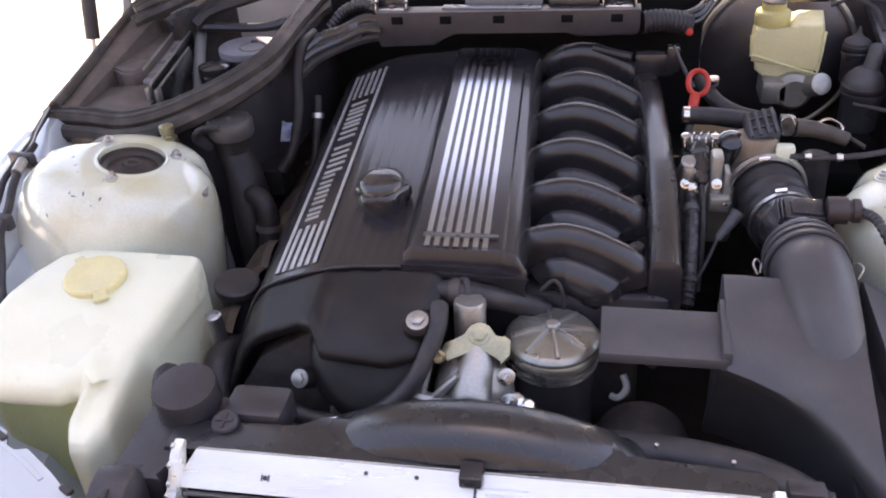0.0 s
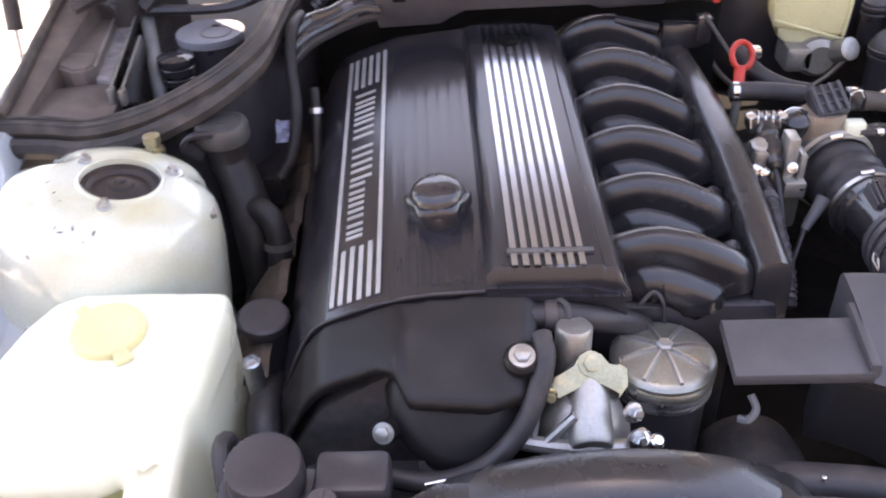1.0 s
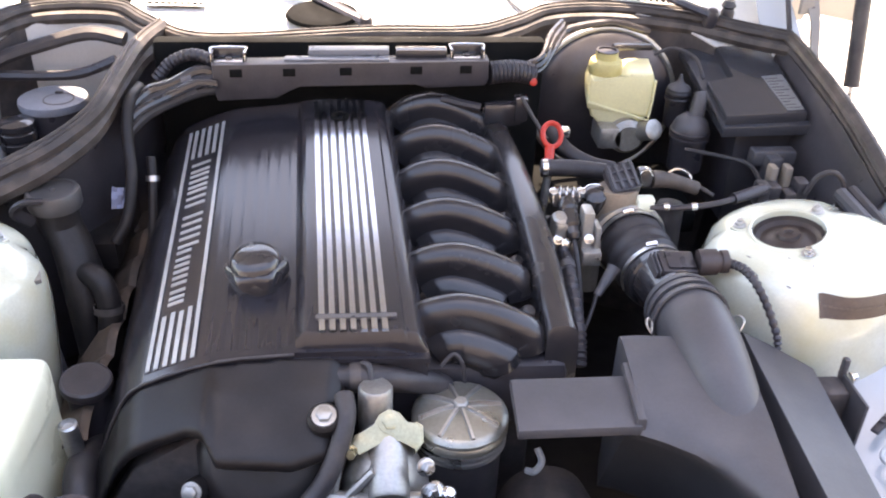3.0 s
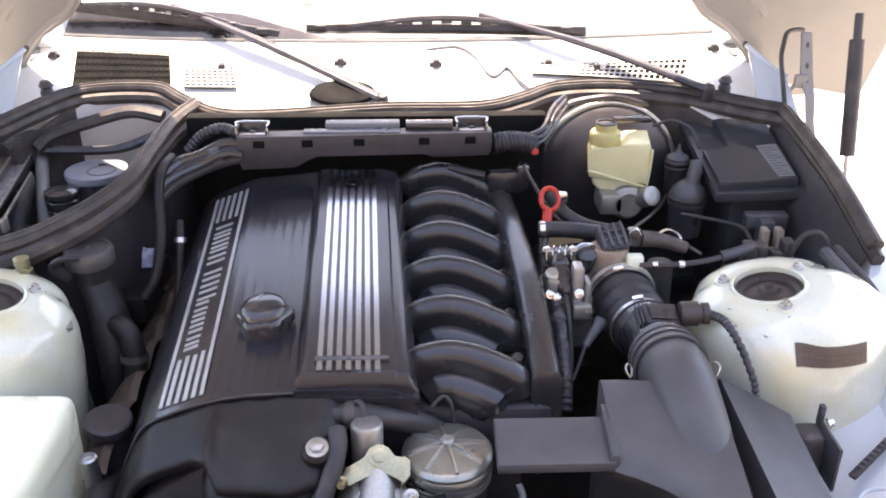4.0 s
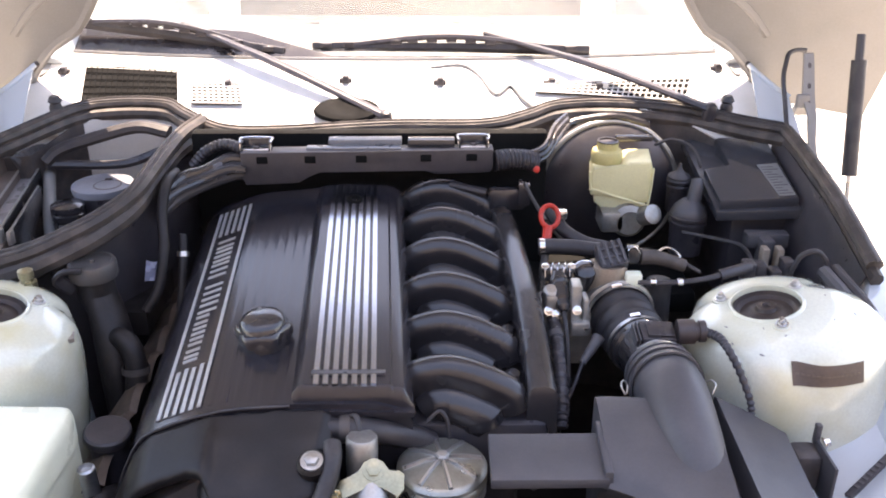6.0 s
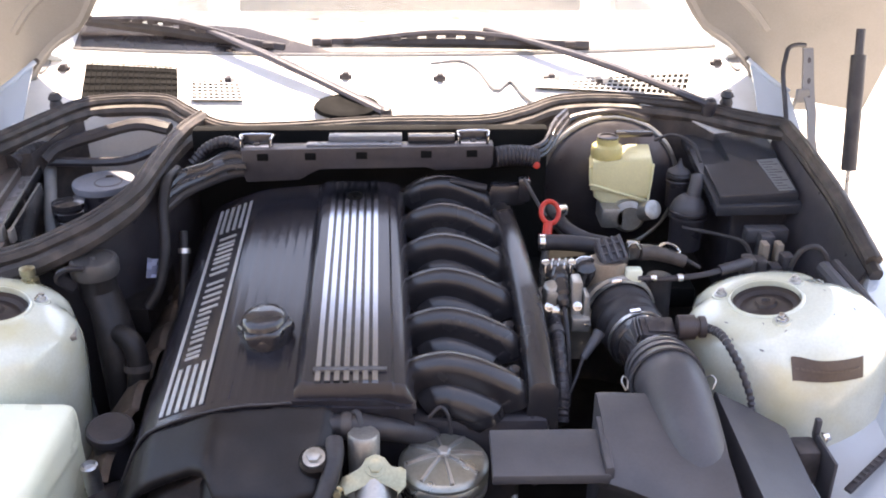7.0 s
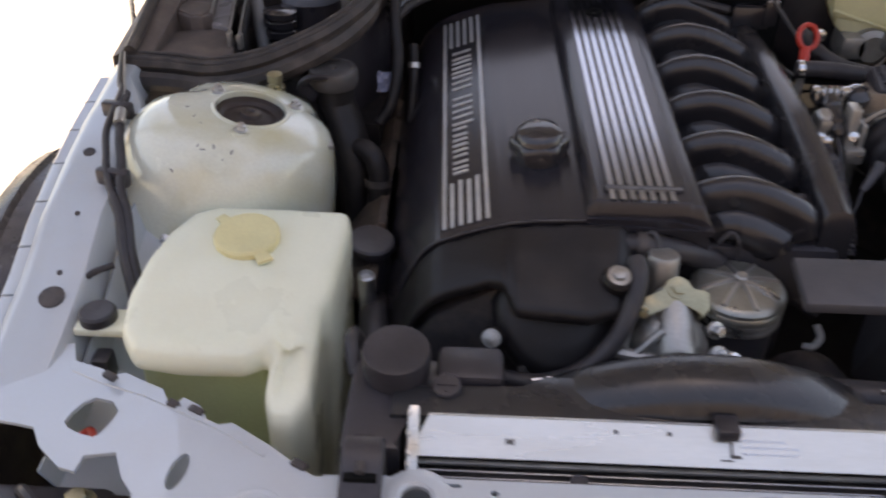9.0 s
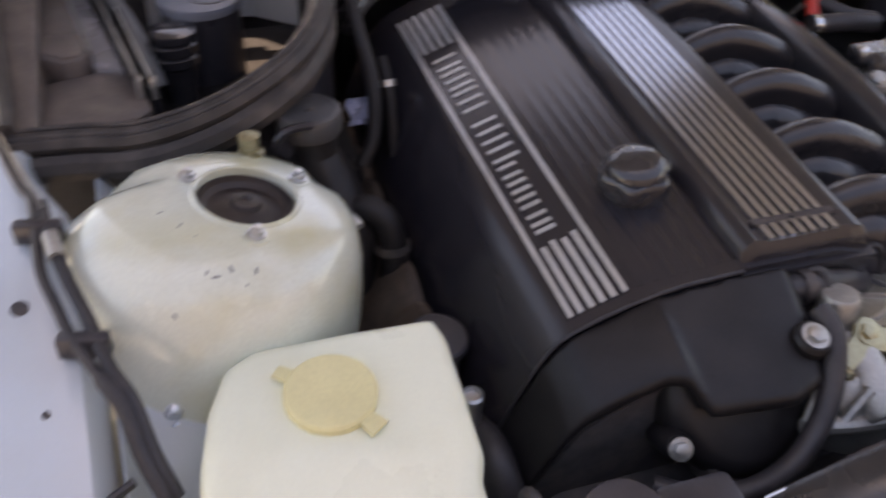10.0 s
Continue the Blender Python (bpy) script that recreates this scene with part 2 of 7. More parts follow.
GLASS = glass("dusty_windscreen_glass", (0.85, 0.88, 0.86), 0.012)
GLASS.node_tree.nodes["Principled BSDF"].inputs["Transmission Weight"].default_value = 0.96
FAINT = mat("faint_stamping", (0.6, 0.62, 0.64), 0.35, 0.6, vary=0.1, bump=0.0)
SHROUD = mat("smooth_dark_shroud", (0.024, 0.024, 0.027), 0.27, vary=0.2, bump=0.04, coat=0.35, coat_rough=0.2, dust=DUSTY, dust_amount=0.02)
TAN = mat("tan_connector_plastic", (0.30, 0.24, 0.19), 0.45, vary=0.15, bump=0.04)
CAPMETAL = mat("dull_cap_metal", (0.33, 0.33, 0.30), 0.36, 0.8, vary=0.2, bump=0.15, grain=220, dust=(0.16, 0.15, 0.1), dust_amount=0.3)
WALL = mat("brown_rendered_wall", (0.19, 0.165, 0.15), 0.85, vary=0.2, grain=40, stain=0.8, bump=0.3)
MURK = mat("oily_brown_black_plastic", (0.013, 0.0105, 0.011), 0.5, vary=0.5, dust=(0.05, 0.04, 0.035), dust_amount=0.4, bump=0.25, spec=0.35)
# Dusty plastic with the brown cast of sunlit haze put into its colour.
BROWNED = mat("dusty_haze_browned_plastic", (0.105, 0.082, 0.073), 0.5, vary=0.25, dust=(0.26, 0.20, 0.165), dust_amount=0.35, bump=0.08)
# Near-black for dark mesh, and for shade painted into openings and recesses.
VOID = mat("black_mesh_and_recess_shade", (0.006, 0.006, 0.006), 0.8, vary=0.3, bump=0.1, spec=0.1)
RADIATOR_METAL = mat("bright_radiator_metal", (0.84, 0.84, 0.80), 0.26, 0.45, vary=0.08, stretch=(0.15, 1, 1), grain=500, bump=0.04, dust=(0.5, 0.44, 0.36), dust_amount=0.3)


# ---- ground and car body ----
bm = B()
box(bm, (-1500, -1500, -0.3), (1500, 1500, 0))
# Unseen wall, added to dim the low sky before the car.
yard = box(B(), (-9, -3.9, 0), (9, -3.6, 3.0), 0.02)
solo("added_front_wall", yard, WALL, "unseen plain brown wall added before the car to block low sky", "wall", kind="structure")
solo("ground", bm, CONCRETE, "pale sunlit concrete ground round the car", "ground", kind="structure")


def rail_z(y):
    """Height of the fender rails along the car."""
    return float(np.interp(y, (0.05, 0.15, 0.28, 0.356, 0.454, 0.52, 0.66, 0.9, 1.15), (0.69, 0.70, 0.738, 0.772, 0.80, 0.815, 0.835, 0.87, 0.9)))


def edge(y):
    """Where the rail's inner edge steps out behind the towers."""
    return float(np.interp(y, (0.54, 0.62), (0.0, 0.042)))


body = thing("car_body", "white car body with open engine bay, dusty paint", "car body", (0, 0.4, 0), kind="structure")

# front panel over the radiator, with its holes and slots
half = [(0.0, 0.022), (0.30, 0.022), (0.362, 0.018), (0.372, 0.024), (0.409, 0.052), (0.451, 0.079), (0.465, 0.076), (0.477, 0.082), (0.488, 0.100), (0.508, 0.111), (0.513, 0.103), (0.523, 0.107), (0.533, 0.124), (0.581, 0.150), (0.589, 0.148), (0.597, 0.145), (0.607, 0.157), (0.643, 0.172), (0.655, 0.2), (0.735, 0.2), (0.735, 0.12), (0.70, 0.09), (0.67, 0.083), (0.649, 0.077), (0.633, 0.052), (0.603, 0.025), (0.585, 0.019), (0.583, 0.038), (0.553, 0.041), (0.537, 0.01), (0.521, -0.009), (0.515, -0.06), (0.505, -0.12), (0.3, -0.185), (0.0, -0.195)]
outline = half + [(-x, y) for x, y in half[-2:0:-1]]
holes = [ring_pts(s * 0.277 + 0.008, 0.0, 0.0135, 0.0125) for s in (-1, 1)]
holes += [ring_pts(x, 0.0075, 0.0035, n=10) for x in (-0.199, 0.011, 0.168)]
holes += [[(x - 0.0105, 0.0125), (x + 0.0105, 0.0125), (x + 0.0105, 0.0165), (x - 0.0105, 0.0165)] for x in (-0.24, 0.048)]
holes += [ring_pts(s * 0.2485 + 0.0105, -0.118, 0.066, 0.052, 28) for s in (-1, 1)]
holes += [ring_pts(-0.292, -0.012, 0.003, n=8)]
holes += [[(s * x, y) for x, y in ((0.620, 0.083), (0.617, 0.096), (0.610, 0.109), (0.600, 0.115), (0.580, 0.109), (0.569, 0.095), (0.571, 0.080), (0.577, 0.066), (0.583, 0.061), (0.600, 0.067), (0.614, 0.075))] for s in (-1, 1)]
holes += [ring_pts(s * 0.487, 0.017, 0.0085, 0.0215, 20, s * 0.1) for s in (-1, 1)]
bm = plate(B(), outline, holes, lambda x, y: 0.722 - 0.12 * max(0, -0.10 - y) + (0.0 if abs(x) < 0.5 else (abs(x) - 0.5) * -0.1), 0.004)
front_panel = part("front_panel", bm, PAINT, body, "white painted front cross panel with pressed holes", sharp=2)
bm = B()  # the panel's turned-down rear lip
sheet(bm, [[(x, 0.0225, z) for x in (-0.355, -0.2, 0.0, 0.2, 0.355)] for z in (0.72, 0.66)], 0.002)
part("panel_lip", bm, PAINT, front_panel)
# Dark rusty box added below so the panel's holes look dark.
bm = box(B(), (-0.56, -0.19, 0.6), (0.56, 0.018, 0.69), 0.01)
part("dark_hole_backing", bm, mat("rusty_dark_steel", (0.02, 0.012, 0.009), 0.7, vary=0.5, spec=0.2), front_panel)
bm = box(B(), (0.165, 0.024, 0.70), (0.272, 0.036, 0.716), 0.002)
for x in (0.185, 0.262):
    box(bm, (x, 0.02, 0.708), (x + 0.004, 0.034, 0.721), 0.001)
part("lock_bracket", bm, DARK, front_panel)
for s in (-1, 1):
    # pressed pads and dishes
    bm = B()
    lathe(bm, [(0.034, 0), (0.028, 0.0022), (0.024, 0.0032), (0.0165, 0.0034), (0.0145, 0.001)], 32, pose(s * 0.277 + 0.008, -0.001, 0.7205), cap=False)
    part("pressed_boss", bm, PAINT, front_panel)
    bm = B()
    lathe(bm, [(0.072, 0.0005), (0.068, 0.0015), (0.063, 0.0), (0.054, -0.009), (0.044, -0.0165), (0.038, -0.0185), (0.001, -0.0195)], 32, pose(s * 0.2485 + 0.0105, -0.118, 0.722, 5), (1.0, 0.79))
    part("pressed_dish", bm, PAINT, front_panel)
    bm = B()  # neck sloping forward from the boss towards the dish
    sheet(bm, [[(s * 0.262 + 0.01 + dx, y, z - (z - 0.7215) * (abs(dx) > 0.02)) for dx in (-0.030, -0.0195, 0.0, 0.0195, 0.030)] for y, z in ((-0.070, 0.7212), (-0.060, 0.7222), (-0.046, 0.7236), (-0.034, 0.7246), (-0.026, 0.7246))], 0.0005)
    part("pressed_neck", bm, PAINT, front_panel)
    bolt(front_panel, (s * 0.2485 + 0.0105, -0.078, 0.714), r=0.008, h=0.012, material=DARK)
    bm = B()
    lathe(bm, [(0.029, 0), (0.027, 0.0010), (0.0235, 0.0008), (0.019, -0.0012)], 28, pose(s * 0.1295 + 0.0105, -0.078, 0.7224), cap=False)
    part("pressed_ring", bm, PAINT, front_panel)
    bm = lathe(B(), [(0.027, 0), (0.0255, 0.0009), (0.0225, 0.0009), (0.0205, 0.0001)], 32, pose(s * 0.41, -0.023, 0.72145), cap=False)
    part("pressed_ring", bm, PAINT, front_panel)
    # low step along the wing's rear edge
    line = [(0.412, 0.040), (0.452, 0.066), (0.50, 0.090), (0.55, 0.117), (0.60, 0.137), (0.64, 0.158)]
    bm = loft(B(), [[(s * (x + dx), y + dy, 0.7222 + dz - 0.1 * max(0, x - 0.5)) for dx, dy, dz in ((-0.0015, 0.003, -0.001), (-0.001, 0.002, 0.0016), (0.001, -0.002, 0.0016), (0.0015, -0.003, -0.001))] for x, y in line])
    part("pressed_ridge", bm, PAINT, front_panel)
    bm = B()
    lathe(bm, [(0.0125, 0), (0.0125, 0.010), (0.010, 0.015), (0.004, 0.017)], 20, pose(s * 0.1295 + 0.0105, -0.081, 0.72))
    pin = part("catch_pin", bm, mat("grey_zinc_pin", (0.13, 0.14, 0.16), 0.45, 0.4, vary=0.2), front_panel, "grey hood catch pin")
    bm = box(B(), (s * 0.1295 + 0.008, -0.068, 0.7205), (s * 0.1295 + 0.013, -0.061, 0.7275), 0.001)
    part("slot", bm, DARK, pin)
    if s > 0:  # raised corner bracket beside the panel
        bm = B()
        prism(bm, [(0.389, 0.048), (0.407, 0.062), (0.427, 0.069), (0.441, 0.060), (0.449, 0.041), (0.405, 0.013), (0.390, 0.011)], 0.7205, 0.7335, bevel=0.004, seg=3)
        part("corner_bracket", bm, PAINT, front_panel)
        bm = B()
        prism(bm, [(0.399, 0.045), (0.420, 0.059), (0.432, 0.055), (0.430, 0.043), (0.407, 0.029)], 0.729, 0.7365, bevel=0.003)
        part("rubber_pad", bm, DARK, front_panel, "dark rubber pad")
    for x, y, w in ((0.378, 0.03, 0.008), (0.49, 0.092, 0.008), (0.515, 0.1, 0.006), (0.59, 0.135, 0.008)):
        bm = B()
        box(bm, (-w, -0.004, 0), (w, 0.004, 0.006), 0.0015, pose(s * x, y, 0.72, 0, 0, s * 28))
        part("edge_clip", bm, DARK, front_panel)
    # fender rails
    ys = [0.12, 0.2, 0.28, 0.356, 0.454, 0.52, 0.56, 0.62, 0.7, 0.8, 0.95, 1.15]
    bm = B()
    sheet(bm, [[(s * x, y, rail_z(y) + dz) for x, dz in ((0.655 + edge(y), -0.04), (0.664 + edge(y), -0.006), (0.669 + edge(y), 0), (0.728, 0.001), (0.742, -0.006), (0.748, -0.012), (0.75, -0.06))] for y in ys], 0.0025)
    rail = part("fender_rail", bm, PAINT, body, "white fender rail with small holes")
    for y, r in ((0.454, 0.0075), (0.356, 0.0032), (0.282, 0.0032)):
        bm = B()
        lathe(bm, [(r, -0.002), (r, 0.0006), (r * 0.8, 0.0008), (0.0005, 0.0008)], 18, frame_at((s * (0.713 if y > 0.4 else 0.697), y, rail_z(y) + 0.001), (0, -0.27, 1)))
        part("hole", bm, DARK, rail)
    bm = B()
    lathe(bm, [(0.0145, -0.004), (0.0145, 0.001), (0.0125, 0.0014), (0.001, 0.0012)], 24, frame_at((s * 0.695, 0.249, rail_z(0.249) + 0.0015), (0, -0.28, 1)))
    part("hole", bm, DARK, rail)
    for k in range(8):  # flange plates along the rail's outer edge
        y = 0.135 + 0.062 * k
        bm = loft(B(), [[(s * x, v, rail_z(v) + dz) for x, dz in ((0.738, -0.016), (0.738, -0.0068), (0.757, -0.0085), (0.760, -0.011), (0.760, -0.018))] for v in (y, y + 0.0295, y + 0.059)])
        part("flange_plate", bm, PAINT, rail)
    # inner fender, from the rail to the dark depth of the bay
    bm = B()
    sheet(bm, [[(s * x, y, rail_z(y) + dz) for x, dz in ((0.65, -0.03), (0.635, -0.055), (0.58, -0.075), (0.52, -0.10), (0.475, -0.17), (0.455, -0.4))] for y in (0.06, 0.12, 0.2, 0.28, 0.36, 0.45, 0.55, 0.64)], 0.003)
    part("inner_fender", bm, PAINT, body, "white painted inner fender")

    # wheel arch liner, seen outside the rail where no fender hangs
    liner = thing("wheel_arch_liner", "dusty black plastic wheel arch liner beside the fender rail", "arch liner", (s * 0.8, 0.43, 0.5), "arch liners")
    rows = []
    for k in range(25):
        a = radians(-72 + 150 * k / 24)
        y, z, wide = 0.47 + 0.395 * math.sin(a), 0.355 + 0.395 * math.cos(a), max(0.0, math.cos(a * 0.95)) ** 0.6
        rows.append([(s * (0.742 + x * wide), y - dy * math.sin(a), z + dz * wide) for x, dz, dy in ((0.0, 0.004, 0), (0.02, 0.002, 0), (0.048, -0.002, 0.0), (0.06, -0.001, 0), (0.066, 0.006, 0), (0.072, -0.002, 0), (0.095, -0.008, 0), (0.112, -0.026, 0), (0.118, -0.06, 0))])
    part("liner_shell", sheet(B(), rows, 0.003), FENDER, liner)
    bm = B()
    box(bm, (s * 0.80 - 0.03, 0.08, 0.52), (s * 0.80 + 0.03, 0.14, 0.6), 0.01)
    part("bracket", bm, PAINT, liner, "white bracket")

    lamp = thing("headlight_back", "dark headlight back with wires and adjusting screw", "headlight", (s * 0.62, 0.0, 0.62), "headlight backs")
    bm = B()
    box(bm, (s * 0.64 - 0.075, -0.14, 0.56), (s * 0.64 + 0.075, 0.05, 0.66), 0.012)
    part("housing", bm, PLASTIC, lamp)
    bolt(lamp, (s * 0.585, 0.012, 0.672), (0, -0.1, 1), 0.011, 0.02, BRASSY, "adjusting_screw")
    bm = tube(B(), [(s * 0.66, 0.04, 0.655), (s * 0.64, 0.02, 0.68), (s * 0.61, -0.01, 0.678), (s * 0.60, -0.05, 0.665)], 0.006, 8, 5)
    part("wire", bm, RUBBER, lamp)
    bm = tube(B(), [(s * 0.63, 0.10, 0.66), (s * 0.61, 0.105, 0.675), (s * 0.60, 0.09, 0.67)], 0.004, 8, 5)
    part("red_wire", bm, RED, lamp)

# closed depth of the bay
bm = B()
box(bm, (-0.74, -0.1, 0.28), (0.74, 1.2, 0.3))
part("undertray", bm, mat("oily_undertray", (0.02, 0.016, 0.015), 0.6, vary=0.5, bump=0.2), body)
bm = B()
box(bm, (-0.74, -0.22, 0.25), (0.74, -0.2, 0.66), 0.01)
part("bumper_face", bm, PAINT, body)
for s in (-1, 1):
    bm = B()
    box(bm, (s * 0.745 - 0.004, -0.1, 0.28), (s * 0.745 + 0.004, 1.15, 0.66))
    part("wheel_arch_wall", bm, DARK, body)
# Black pad and ledge added to stop sun and bright reflections behind the engine.
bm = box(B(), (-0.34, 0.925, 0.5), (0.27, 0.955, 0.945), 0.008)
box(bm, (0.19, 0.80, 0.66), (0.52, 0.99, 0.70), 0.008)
part("bulkhead_light_block", bm, VOID, body, "black pad and ledge added to block light behind the engine")


# strut towers
def strut_tower(s):
    tower = thing("strut_tower", "white painted strut tower with a round bearing hole and three studs", "strut tower", (s * 0.515, 0.51, 0.6), "strut towers", "structure")
    m = pose(s * 0.515, 0.508, 0.841) @ Matrix.Rotation(-s * radians(11), 4, "Y")
    n, rings = 56, []
    for r, z, k in ((0.044, -0.035, 0), (0.0443, -0.001, 0), (0.0448, 0.0014, 0), (0.0464, 0.0022, 0), (0.0482, 0.0016, 0), (0.0498, -0.0007, 0), (0.060, -0.001, 0), (0.068, -0.002, 0), (0.079, -0.0045, 0), (0.092, -0.010, 0.02), (0.104, -0.022, 0.05), (0.113, -0.045, 0.08), (0.12, -0.085, 0.1), (0.127, -0.15, 0.12), (0.134, -0.26, 0.14), (0.14, -0.4, 0.14)):
        ring = []
        for i in range(n):
            a = 2 * math.pi * i / n
            dent = {0.079: 0.003, 0.092: 0.0105, 0.104: 0.020, 0.113: 0.013}.get(r, 0) * max(0, math.cos(3 * (a - math.pi * 1.5))) ** 9
            out = 1 + k * (max(0, s * math.cos(a))) * 0.9 + 0.05 * k * math.cos(4 * a)
            swell = float(np.interp(-z, (0.004, 0.010, 0.022, 0.045, 0.085, 0.15, 0.26), (0.0, 0.008, 0.018, 0.028, 0.037, 0.046, 0.056)))
            outer = max(0.0, s * math.cos(a)) ** 0.8 * (1 if r > 0.06 else 0)
            fore = max(0.0, -math.sin(a)) ** 2 * (1 if r > 0.06 else 0)
            ring.append(m @ Vector((r * out * math.cos(a) + s * swell * outer, r * out * math.sin(a) - 0.2 * swell * fore, z - dent)))
        rings.append(ring)
    bm = loft(B(), rings, cap=False)
    part("tower_shell", bm, INNER, tower)
    bm = B()
    lathe(bm, [(0.0438, -0.035), (0.0438, -0.006), (0.0415, -0.0045), (0.0395, -0.010), (0.034, -0.0135), (0.026, -0.0125), (0.0205, -0.009), (0.015, -0.0085), (0.0125, -0.004), (0.006, -0.003), (0.004, -0.006)], 32, m)
    part("strut_bearing", bm, mat("rusty_black_bearing", (0.03, 0.019, 0.017), 0.5, vary=0.4, dust=(0.09, 0.06, 0.05), dust_amount=0.3, bump=0.2), tower, "dark rubber strut bearing")
    for dx, dy in ((-0.052, 0.029), (0.049, 0.028), (0.0, -0.059)):
        p = m @ Vector((s * dx, dy, -0.001))
        bm = B()
        up = m.to_3x3() @ Vector((0, 0, 1))
        f = frame_at(p, up)
        part("stud_pad", lathe(B(), [(0.0125, -0.003), (0.0115, 0.0008), (0.001, 0.002)], 20, f), INNER, tower)
        f = f @ Matrix.Translation((0, 0, 0.0018))
        lathe(bm, [(0.0088, 0), (0.0088, 0.0015), (0.0062, 0.002), (0.0062, 0.006), (0.0038, 0.0065), (0.0038, 0.0095), (0.001, 0.0098)], 12, f)
        part("stud_nut", bm, ZINC, tower)
    return tower


left_tower, right_tower = strut_tower(-1), strut_tower(1)


def tower_faces(tower):
    shell = next(ob for ob in tower.children if ob.name.startswith("tower_shell"))
    return BVHTree.FromPolygons([v.co for v in shell.data.vertices], [tuple(p.vertices) for p in shell.data.polygons])


rng = random.Random(11)
for tower, s in ((left_tower, -1), (right_tower, 1)):
    faces = tower_faces(tower)
    for k in range(12):
        x, y = (-0.548 + rng.gauss(0, 0.010), 0.415 + rng.gauss(0, 0.006)) if s < 0 and k < 4 else (s * (0.52 + rng.uniform(-0.09, 0.10)), 0.47 + rng.uniform(-0.07, 0.10))
        hit, normal, index, distance = faces.ray_cast(Vector((x, y, 1.2)), Vector((0, 0, -1)))
        if hit and math.hypot(x - s * 0.515, y - 0.508) > 0.058:
            m = frame_at(hit, normal) @ Matrix.Rotation(rng.uniform(0, 3), 4, "Z")
            part("paint_chip", lathe(B(), [(rng.uniform(0.0008, 0.0018), -0.0004), (0.0008, 0.0004), (0.0002, 0.0004)], 7, m, (1, rng.uniform(1.0, 3.5))), GREY_LABEL, tower)

# sensor plug and its lead on the inner fender beside the washer tank
sensor = thing("wheel_sensor_plug", "grey sensor plug with thin lead on the inner fender", "sensor plug", (-0.607, 0.379, 0.716))
part("boss", lathe(B(), [(0.02, -0.03), (0.018, 0.0), (0.013, 0.004), (0.001, 0.005)], 20, frame_at((-0.604, 0.392, 0.735), (-0.1, -0.9, 0.4))), INNER, sensor)
part("plug", lathe(B(), [(0.008, -0.02), (0.008, 0.004), (0.006, 0.008), (0.001, 0.009)], 16, frame_at((-0.606, 0.383, 0.722), (-0.1, -0.8, -0.1))), FAINT, sensor)
for k in range(3):
    part("clip", lathe(B(), [(0.003, 0), (0.003, 0.003), (0.001, 0.0035)], 8, frame_at((-0.607, 0.372 - 0.003 * k, 0.712 - 0.011 * k), (0, -0.7, 0.6))), ZINC, sensor, "bright steel clip")
part("lead", tube(B(), [(-0.607, 0.370, 0.70), (-0.612, 0.36, 0.69), (-0.624, 0.345, 0.685), (-0.636, 0.328, 0.682)], 0.0025, 6, 4), RUBBER, sensor)

# ---- cowl, windscreen, roof and hood ----
cowl = thing("cowl_panel", "pale sunlit cowl panel with mesh grilles below the windscreen", "cowl panel", (0, 1.15, 0.9), kind="structure")


def base_y(x):
    return 1.245 + 0.16 * x * x


bm = B()
xs = [-0.74 + 1.48 * i / 24 for i in range(25)]
SEAL_LINE = ((-0.74, 0.91), (-0.664, 0.95), (-0.597, 1.07), (-0.529, 1.12), (-0.43, 1.115), (-0.375, 1.06), (-0.30, 1.0), (-0.20, 0.99), (-0.007, 1.015), (0.16, 1.02), (0.24, 1.06), (0.31, 1.11), (0.42, 1.125), (0.55, 1.07), (0.64, 0.985), (0.74, 0.91))


def cowl_y(x):
    return float(np.interp(x, [p[0] for p in SEAL_LINE], [p[1] for p in SEAL_LINE]))


xs = [-0.74 + 1.48 * i / 48 for i in range(49)]
front_y = {x: max(cowl_y(x), 1.045) if x < -0.6 else cowl_y(x) for x in xs}
sheet(bm, [[(x, front_y[x] + (base_y(x) - front_y[x]) * f, 0.995 - 0.07 * (base_y(x) - front_y[x]) * (1 - f) / 0.2) for x in xs] for f in (0, 0.25, 0.5, 0.75, 1.0)], 0.004)
wall = [(x, max(cowl_y(x), 0.99) + 0.005, 0.993 - 0.07 * (base_y(x) - max(cowl_y(x), 0.99)) / 0.2) for x in xs]
part("firewall", sheet(B(), [[(x, y, 0.27) for x, y, z in wall], [(x, y, 0.7) for x, y, z in wall], wall], 0.003), DARK, body, "black firewall behind the engine")
xs = xs[::2]
part("panel", bm, COWL, cowl)


def on_cowl(x, y, dz=0.0):
    return Vector((x, y, 0.995 - 0.35 * (base_y(x) - y) + dz))


def grille(near_a, near_b, far_b, far_a, across, deep, material, wire_r):
    """A mesh panel let into the cowl between four corners, over painted near-black shade."""
    def at(u, v, dz):
        a = (Vector(near_a) * (1 - u) + Vector(near_b) * u) * (1 - v) + (Vector(far_a) * (1 - u) + Vector(far_b) * u) * v
        return on_cowl(a.x, a.y, dz)
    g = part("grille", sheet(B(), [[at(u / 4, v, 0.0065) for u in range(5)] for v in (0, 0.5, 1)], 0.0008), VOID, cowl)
    bm = B()
    for i in range(across + 1):
        tube(bm, [at(i / across, v, 0.0085) for v in (0, 0.5, 1)], wire_r, 4, 1)
    for k in range(deep + 1):
        tube(bm, [at(u / 4, k / deep, 0.009) for u in range(5)], wire_r * 1.1, 4, 1)
    part("mesh", bm, material, g)
    return g


